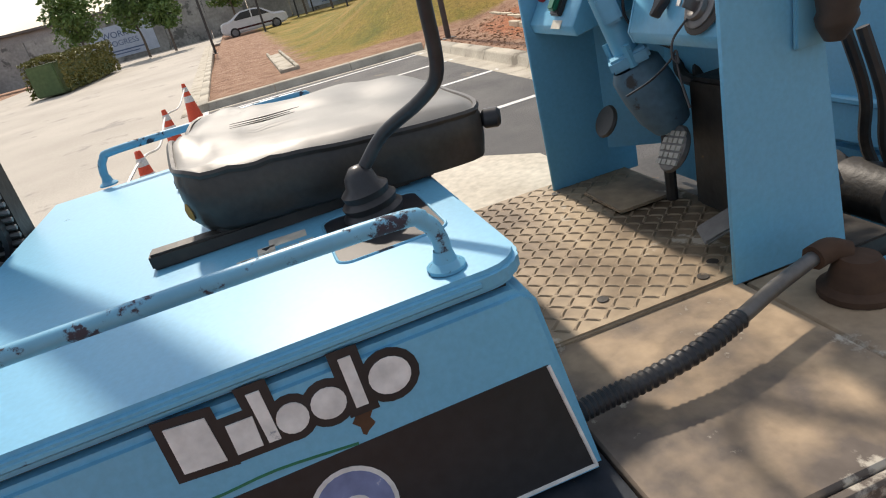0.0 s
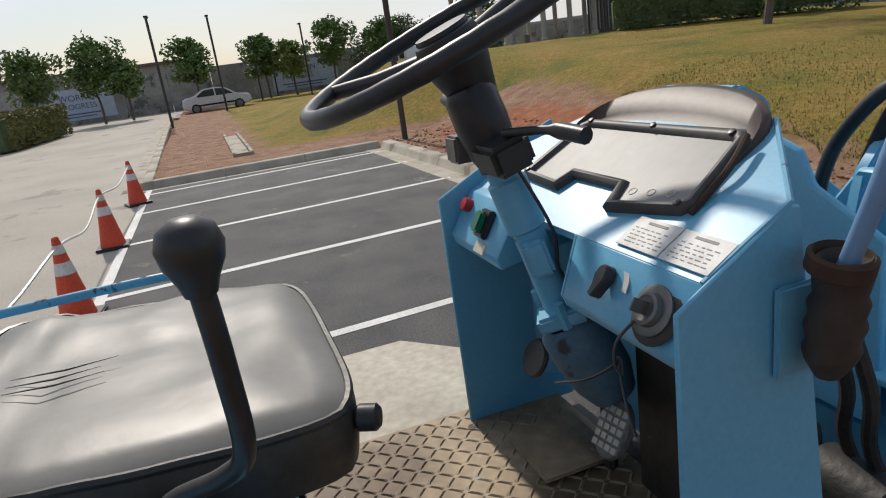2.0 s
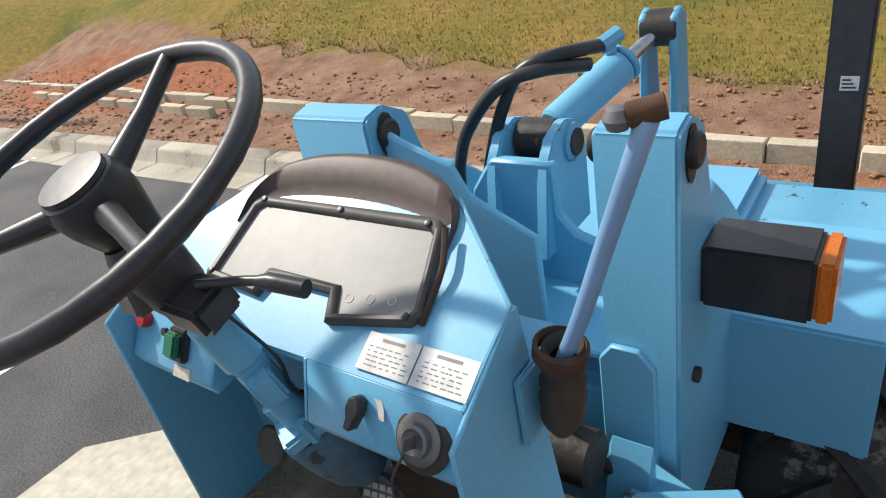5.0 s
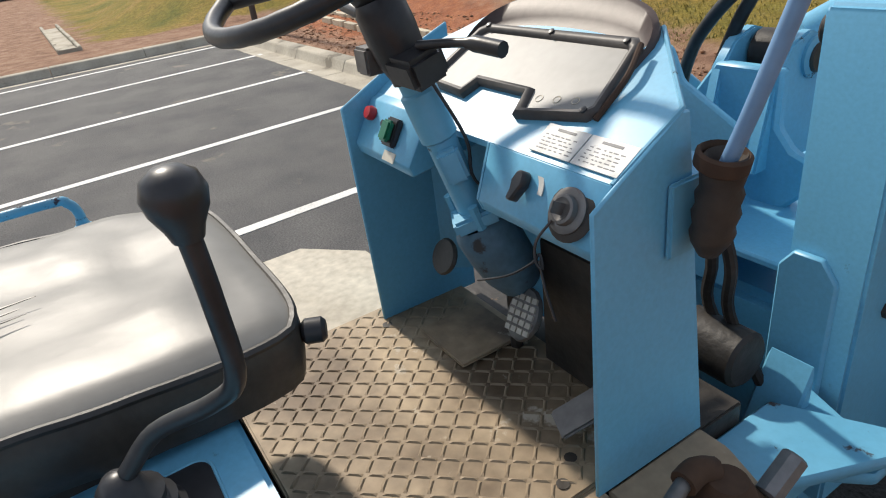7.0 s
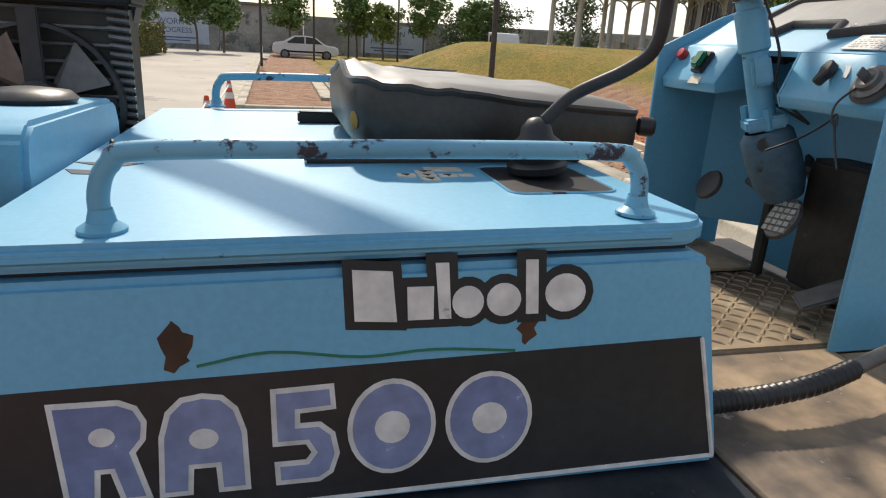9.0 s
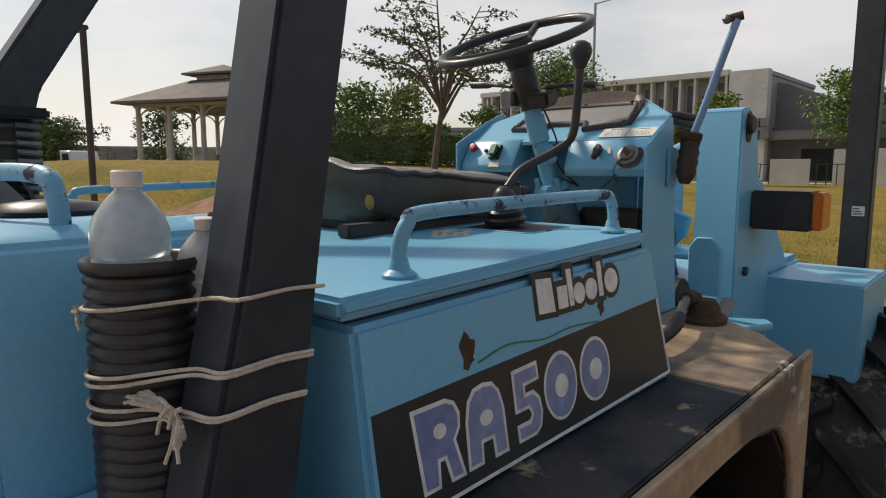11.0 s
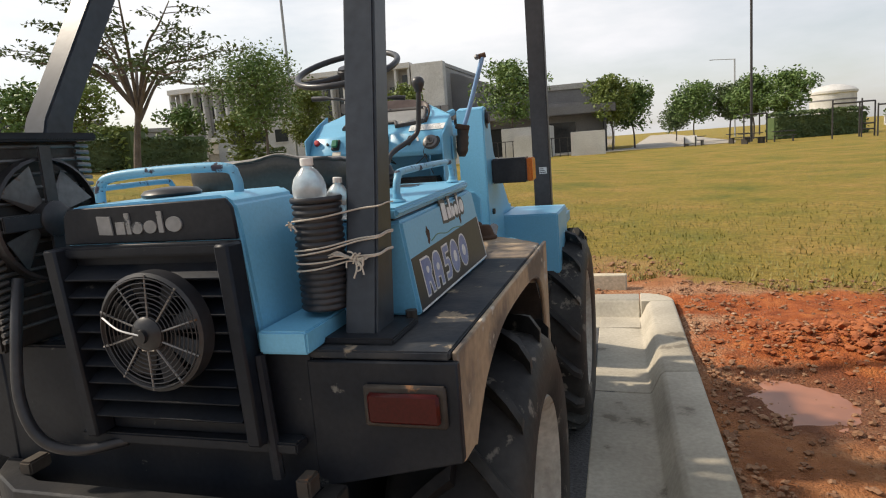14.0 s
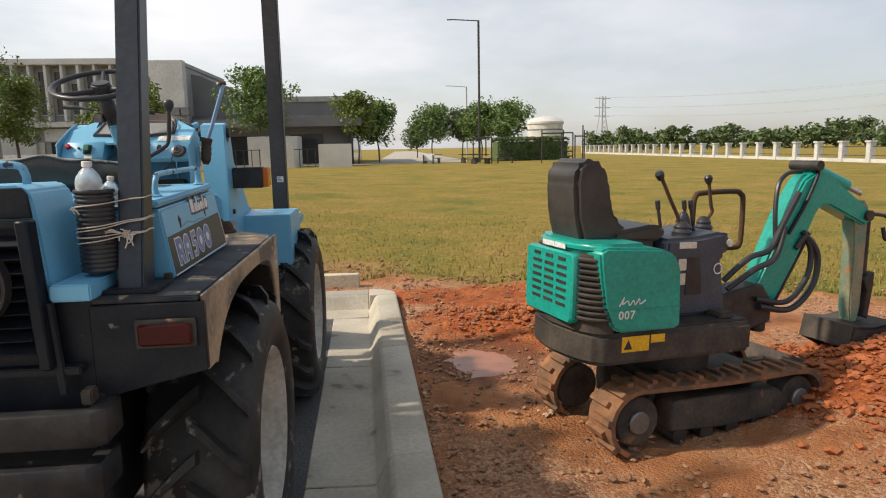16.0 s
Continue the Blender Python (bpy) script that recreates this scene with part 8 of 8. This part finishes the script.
# boundary fence of white piers
fence = thing("boundary_fence", "white pier fence on a low white plinth along the lawn", "fence")
fa, fb = Vector((35.2, 104, 0.05)), Vector((29.0, 14.0, 0.05))
fd = (fb - fa).normalized()
fang = math.atan2(fd.y, fd.x)
n = int((fb - fa).length / 2.6)
for k in range(n + 1):
    p = fa + fd * (k * 2.6)
    mm = Matrix.Translation(p) @ Matrix.Rotation(fang, 4, "Z")
    pr = bmesh.new()
    box(-0.19, 0.19, -0.19, 0.19, 0, 1.22, 0.02, pr, mm)
    box(-0.25, 0.25, -0.25, 0.25, 1.22, 1.34, 0.02, pr, mm)
    part("pier", pr, WALLWHITE, fence)
    if k < n:
        part("plinth", box(0.19, 2.41, -0.12, 0.12, 0, 0.24, 0.01, m=mm), WALLWHITE, fence)
        part("fence_rail", box(0.19, 2.41, -0.02, 0.02, 0.95, 0.99, 0.0, m=mm), POLEBLACK, fence)
        part("fence_rail", box(0.19, 2.41, -0.02, 0.02, 0.42, 0.46, 0.0, m=mm), POLEBLACK, fence)

# outdoor gym
GX, GY = polar(12.2, 52)
def gym_frame(name, label, at, bars):
    ob = thing(name, label, "exercise frame", (at[0], at[1], 0.06), random.uniform(-10, 10))
    for x0, y0, z0, x1, y1, z1 in bars:
        part("bar", rod((x0, y0, z0), (x1, y1, z1), 0.055, 8), POLEBLACK, ob)
    return ob
gym_frame("pull_up_frame", "dark steel pull-up frame on the lawn's edge", polar(14.6, 52), [(0, 0, 0, 0, 0, 2.6), (1.8, 0, 0, 1.8, 0, 2.6), (0, 0, 2.35, 1.8, 0, 2.35), (3.0, 0.5, 0, 3.0, 0.5, 2.2), (3.8, 0.5, 0, 3.8, 0.5, 2.6), (3.0, 0.5, 2.1, 3.8, 0.5, 2.1)])
gym_frame("swing_frame", "dark steel swing frame", polar(8.6, 55), [(0, 0, 0, 0, 0, 2.2), (1.6, 0, 0, 1.6, 0, 2.2), (0, 0, 2.15, 1.6, 0, 2.15), (0.5, 0, 0.6, 0.5, 0, 2.1), (1.1, 0, 0.6, 1.1, 0, 2.1)])
gym_frame("climbing_frame", "dark steel ladder frame", polar(16.3, 54), [(0, 0, 0, 0, 0, 2.4), (1.0, 0, 0, 1.0, 0, 2.4), (0, 0, 2.4, 1.0, 0, 2.4), (0, 0, 0.9, 1.0, 0, 0.9), (0, 0, 0.5, 1.0, 0, 0.5), (1.9, 0, 0, 1.9, 0, 3.0)])
for az, d in ((4.9, 58), (9.4, 53), (11.4, 54), (8.4, 57)):
    x, y = polar(az, d)
    be2 = thing("park_bench", "dark park bench with table on the paving", "bench", (x, y, 0.06), random.uniform(-15, 15), group="park benches")
    part("seat", box(-0.8, 0.8, -0.2, 0.2, 0.42, 0.47, 0.01), POLEBLACK, be2)
    part("table_top", box(-0.8, 0.8, 0.5, 1.1, 0.72, 0.78, 0.01), POLEBLACK, be2)
    for x2 in (-0.6, 0.6):
        part("leg", box(x2 - 0.05, x2 + 0.05, -0.15, 0.9, 0.0, 0.42, 0.01), POLEBLACK, be2)
sg = thing("notice_stand", "white notice board on legs", "notice board", (*polar(4.6, 56), 0.06), -10)
part("board", box(-0.5, 0.5, -0.05, 0.05, 0.3, 1.0, 0.02, m=Matrix.Rotation(-0.5, 4, "X")), WALLWHITE, sg)
part("leg", box(-0.45, -0.38, -0.1, 0.3, 0, 0.8, 0), POLEBLACK, sg)
part("leg", box(0.38, 0.45, -0.1, 0.3, 0, 0.8, 0), POLEBLACK, sg)

# water tank and power line far off
tx, ty = polar(14.7, 210)
tank = thing("water_tank", "round white water tank beyond the trees", "water tank", (tx, ty, 0))
part("tank_wall", lathe([(5.6, 0), (5.6, 8.0), (5.9, 8.2), (5.9, 8.8), (5.0, 9.6), (2.5, 10.4), (0, 10.7)], None, 36), WALLWHITE, tank)
part("tank_band", lathe([(5.65, 6.2), (5.7, 6.4), (5.65, 6.6)], None, 36), WALLGREY, tank)
for az, d, h in ((19.5, 300, 22.5), (46.0, 260, 24.0)):
    px, py = polar(az, d)
    py_ = thing("power_pylon", "grey lattice power pylon on the skyline", "pylon", (px, py, 0), 20)
    for sx in (-1, 1):
        for sy in (-1, 1):
            part("leg", tube([(sx * 2.6, sy * 2.6, 0), (sx * 1.0, sy * 1.0, 0.6 * h), (sx * 0.9, sy * 0.9, h)], 0.16, 5), STEELFAR, py_)
    for k in range(9):
        z0, z1 = h * k / 9, h * (k + 1) / 9
        w0, w1 = 2.6 - 1.6 * min(1, k / 5.4), 2.6 - 1.6 * min(1, (k + 1) / 5.4)
        part("brace", tube([(-w0, -w0, z0), (w1, -w1, z1)], 0.09, 4), STEELFAR, py_)
        part("brace", tube([(w0, -w0, z0), (-w1, -w1, z1)], 0.09, 4), STEELFAR, py_)
    for f in (0.62, 0.78, 0.96):
        part("cross_arm", tube([(-4.2, 0, h * f), (4.2, 0, h * f)], 0.16, 5), STEELFAR, py_)
p0, p1 = Vector((*polar(19.5, 300), 0)), Vector((*polar(46.0, 260), 0))
lines = thing("power_line", "thin sagging overhead power cables", "power line")
for f, dz in ((0.62, -0.5), (0.78, 0), (0.96, 0)):
    for s in (-4, 4):
        pts = []
        for k in range(15):
            t = k / 14
            p = p0.lerp(p1, t)
            pts.append((p.x + s, p.y, 23 * f - 5 * 4 * t * (1 - t) * 0.5))
        part("cable", tube(pts, 0.05, 4), STEELFAR, lines)

# dark square post standing ahead of the loader, with a small sticker
fp = thing("square_post", "tall dark square steel post with a small white sticker", "post", (0.232, 1.975, 0.0))
part("shaft", box(-0.048, 0.048, -0.040, 0.040, 0, 3.6, 0.006), POLEBLACK, fp)
part("base_plate", box(-0.09, 0.09, -0.05, 0.05, 0, 0.02, 0.004), POLEBLACK, fp)
sticker = part("sticker", box(-0.012, 0.030, -0.0425, -0.0405, 1.240, 1.277, 0), WHITE, fp)
for k in range(3):
    part("sticker_bar", box(-0.008, 0.024 - 0.006 * k, -0.0432, -0.0426, 1.246 + 0.010 * k, 1.250 + 0.010 * k, 0), INK, sticker)


# ---- loose things on and beside the loader ----
HOSE = Vector((0.176, -0.738, 1.153))
PR = 0.78                       # slimness of the pipe
prof, z = [(0.0, 0.0)], 0.0
for k in range(17):
    prof += [(0.053, z), (0.058, z + 0.0035), (0.058, z + 0.0075), (0.053, z + 0.011)]
    z += 0.0115
prof += [(0.059, z), (0.061, z + 0.006), (0.058, z + 0.010), (0.051, z + 0.008), (0.049, z - 0.02), (0.0, z - 0.03)]
drain = thing("corrugated_pipe", "upright black corrugated plastic pipe tied to the roll bar post", "pipe", HOSE)
part("ribbed_wall", lathe([(r * PR, h) for r, h in prof], None, 36), BLACK, drain, angle=70)


def bottle(at, s, label, tilt=0.0):
    ob = thing("plastic_bottle", label, "bottle", at)
    prof = [(0.0, 0.0), (0.040, 0.0), (0.046, 0.006), (0.046, 0.05), (0.044, 0.055), (0.046, 0.060), (0.046, 0.085), (0.040, 0.105), (0.026, 0.125), (0.015, 0.136), (0.014, 0.142)]
    m = Matrix.Rotation(tilt, 4, "Y") @ Matrix.Scale(s, 4)
    part("bottle_body", lathe(prof, m, 28), PET, ob, "clear crumpled plastic")
    part("bottle_cap", lathe([(0.0155, 0.139), (0.018, 0.140), (0.018, 0.158), (0.016, 0.160), (0, 0.160)], m, 20), CONEWHITE, ob, "white screw cap")
    return ob


bottle((0.168, -0.744, 1.322), 0.66, "clear plastic water bottle with white cap standing in the pipe")
bottle((0.197, -0.698, 1.312), 0.48, "small clear plastic bottle with white cap in the pipe", 0.08)

rope = thing("rope", "frayed white rope tying the corrugated pipe to the post", "rope")


def loop_round(z0, z1, slack=0.0, knot=0.0):
    pts = []
    for a in range(150, 331, 15):
        r = 0.0585 * PR + 0.001
        f = (a - 150) / 180
        pts.append((HOSE.x + r * math.cos(radians(a)), HOSE.y + r * math.sin(radians(a)), z0 + (z1 - z0) * f * 0.6))
    yb = -0.772 + 0.24 * (z1 - 1.1)
    pts += [(0.25, yb - 0.005 - slack, z0 + (z1 - z0) * 0.85), (0.287, yb - 0.003, z1), (0.287, yb + 0.04, z1 + 0.002), (0.286, yb + 0.075, z1)]
    return pts


for z0, z1, s in ((1.312, 1.334, 0.0), (1.258, 1.282, 0.002), (1.248, 1.279, 0.004), (1.238, 1.250, 0.006), (1.220, 1.248, 0.004)):
    part("rope_strand", tube(smooth_line(loop_round(z0, z1, s), 4), 0.0017, 7), ROPE, rope)
random.seed(4)
for c, n, r in (((0.250, -0.752, 1.242), 14, 0.012), ((0.140, -0.778, 1.312), 8, 0.006)):
    kn = bmesh.new()
    for k in range(n):
        a, e = random.uniform(0, 6.28), random.uniform(-1, 1)
        p = Vector(c)
        q = p + Vector((math.cos(a), -0.25 + 0.2 * e, math.sin(a))) * r * random.uniform(0.8, 1.6)
        w = q + Vector((random.uniform(-1, 1), random.uniform(-0.4, 0.2), random.uniform(-1.6, 0.4))) * r
        tube(smooth_line([p + Vector((random.uniform(-1, 1), 0, random.uniform(-1, 1))) * 0.004, q, w], 3), 0.0016, 5, kn)
    if n > 10:
        for k in range(7):
            tube(smooth_line([(0.250, -0.752, 1.242), (0.232 - 0.004 * k, -0.760, 1.250 + 0.002 * k), (0.218 - 0.006 * k, -0.772, 1.254 + 0.004 * math.sin(k * 2))], 3), 0.0016, 4, kn)
    part("rope_knot", kn, ROPE, rope, "frayed knot with loose ends")


def cone(at, turn=0, s=1.0):
    ob = thing("traffic_cone", "orange traffic cone with white bands on a dark base", "traffic cone", at, turn, group="traffic cones along the bays")
    part("cone_base", box(-0.18 * s, 0.18 * s, -0.18 * s, 0.18 * s, 0.0, 0.035, 0.01), BLACK, ob)
    R = lambda h: 0.135 * s * (1 - h / 0.78) + 0.012
    def band(h0, h1, mat, name, off=0.0, label=""):
        part(name, lathe([(R(h0) + off, h0), (R(h1) + off, h1), (R(h1) * 0.85, h1), (R(h0) * 0.85, h0)], None, 24), mat, ob, label)
    band(0.03, 0.70, CONEORANGE, "cone_body")
    band(0.40, 0.50, CONEWHITE, "reflective_band", 0.003)
    band(0.57, 0.64, CONEWHITE, "reflective_band", 0.003)
    return ob


for x, y in ((-10.8, -1.28), (-7.8, -1.32), (-5.2, -1.30)):
    cone((x, y, 0.0), random.uniform(0, 90))
tape = thing("barrier_tape", "sagging red and white barrier tape between the cones", "tape")
part("tape_strip", tube(smooth_line([(-10.8, -1.28, 0.62), (-9.3, -1.3, 0.53), (-7.8, -1.32, 0.62), (-6.5, -1.31, 0.5), (-5.2, -1.30, 0.62), (-4.0, -1.5, 0.45), (-2.6, -1.8, 0.55)], 6), 0.012, 6), CONEWHITE, tape)
cone((0.13, -1.17, 0.0), 20)


# muddy puddle and loose stones
random.seed(9)
WATER = surface("muddy_water", (0.36, 0.155, 0.085), (0.30, 0.12, 0.065), 0.30, coarse=1.0, fine=6, bump=0.01)
ring = []
for k in range(40):
    a = 2 * math.pi * k / 40
    r = 1 + 0.22 * math.sin(2 * a + 0.6) + 0.14 * math.sin(5 * a) + 0.07 * math.sin(9 * a + 1)
    ring.append((1.52 + 0.33 * r * math.cos(a), 1.66 + 0.44 * r * math.sin(a)))
pud = part("puddle", prism(ring, "z", 0.0, 0.036, 0), WATER)
tagged(pud, "shallow puddle of red muddy water", "puddle", kind="structure")
PEBBLE = surface("mixed_pebble", (0.36, 0.20, 0.11), (0.22, 0.11, 0.06), 0.9, coarse=9, fine=60, bump=0.2, wear=(0.50, 0.36, 0.24), wear_at=0.60, wear_scale=5)
CLOD = surface("red_clay_clod", (0.27, 0.075, 0.026), (0.40, 0.13, 0.045), 0.95, coarse=9, fine=60, bump=0.4)
spots = []
for k in range(9000):
    x, y = 1.10 + 4.5 * random.random() ** 1.7, random.uniform(-2.4, 4.3)
    r = 0.004 + 0.020 * random.random() ** 3
    spots.append((x, y, ground_z(x, y) + 0.3 * r, r))
stones("gravel", "loose brown gravel scattered over the clay", spots, PEBBLE)
spots = []
for k in range(2600):
    x, y = random.uniform(-13.5, 1.2), random.uniform(3.6, 5.6)
    r = 0.008 + 0.030 * random.random() ** 3
    spots.append((x, y, ground_z(x, y) + 0.3 * r, r))
stones("verge_gravel", "loose reddish stones on the verge", spots, PEBBLE)
spots = []
for cx, cy, rx, ry, n in ((2.4, 2.45, 0.85, 0.34, 1300), (3.75, 0.75, 0.55, 0.45, 1100), (3.35, 0.25, 0.4, 0.4, 500)):
    for k in range(n):
        x, y = random.gauss(cx, rx * 0.6), random.gauss(cy, ry * 0.7)
        if x < 1.15:
            continue
        r = 0.010 + 0.030 * random.random() ** 2.5
        spots.append((x, y, ground_z(x, y) + 0.35 * r, r))
stones("soil_clods", "fresh red-orange clods of dug clay", spots, CLOD, "soil")
# tufts at the near edge of the lawn
GRASSB = surface("grass_blade", (0.17, 0.175, 0.035), (0.25, 0.20, 0.05), 0.7, coarse=1.2, fine=20, bump=0.0)
verts, faces = [], []
for k in range(26000):
    x = random.uniform(-9, 9)
    y0 = 4.35 - 0.42 * max(0, x - 1.5) if x > 0 else 5.35 - 0.13 * x * 1.0
    y = y0 + 0.6 * noise.noise(Vector((x * 1.3, 2, 0))) + 6.5 * random.random() ** 2.2
    if y < 2.2:
        continue
    z = ground_z(x, y) - 0.005
    a, h = random.uniform(0, 6.28), random.uniform(0.02, 0.055)
    w = random.uniform(0.004, 0.009)
    dx, dy = math.cos(a), math.sin(a)
    i = len(verts)
    verts += [(x - dy * w, y + dx * w, z), (x + dy * w, y - dx * w, z), (x + dx * h * 0.7, y + dy * h * 0.7, z + h)]
    faces.append((i, i + 1, i + 2))
gm_ = bpy.data.meshes.new("grass_tufts")
gm_.from_pydata(verts, [], faces)
gm_.materials.append(GRASSB)
tagged(new("grass_tufts", gm_), "short dry yellow-green grass blades", "grass", kind="stuff")
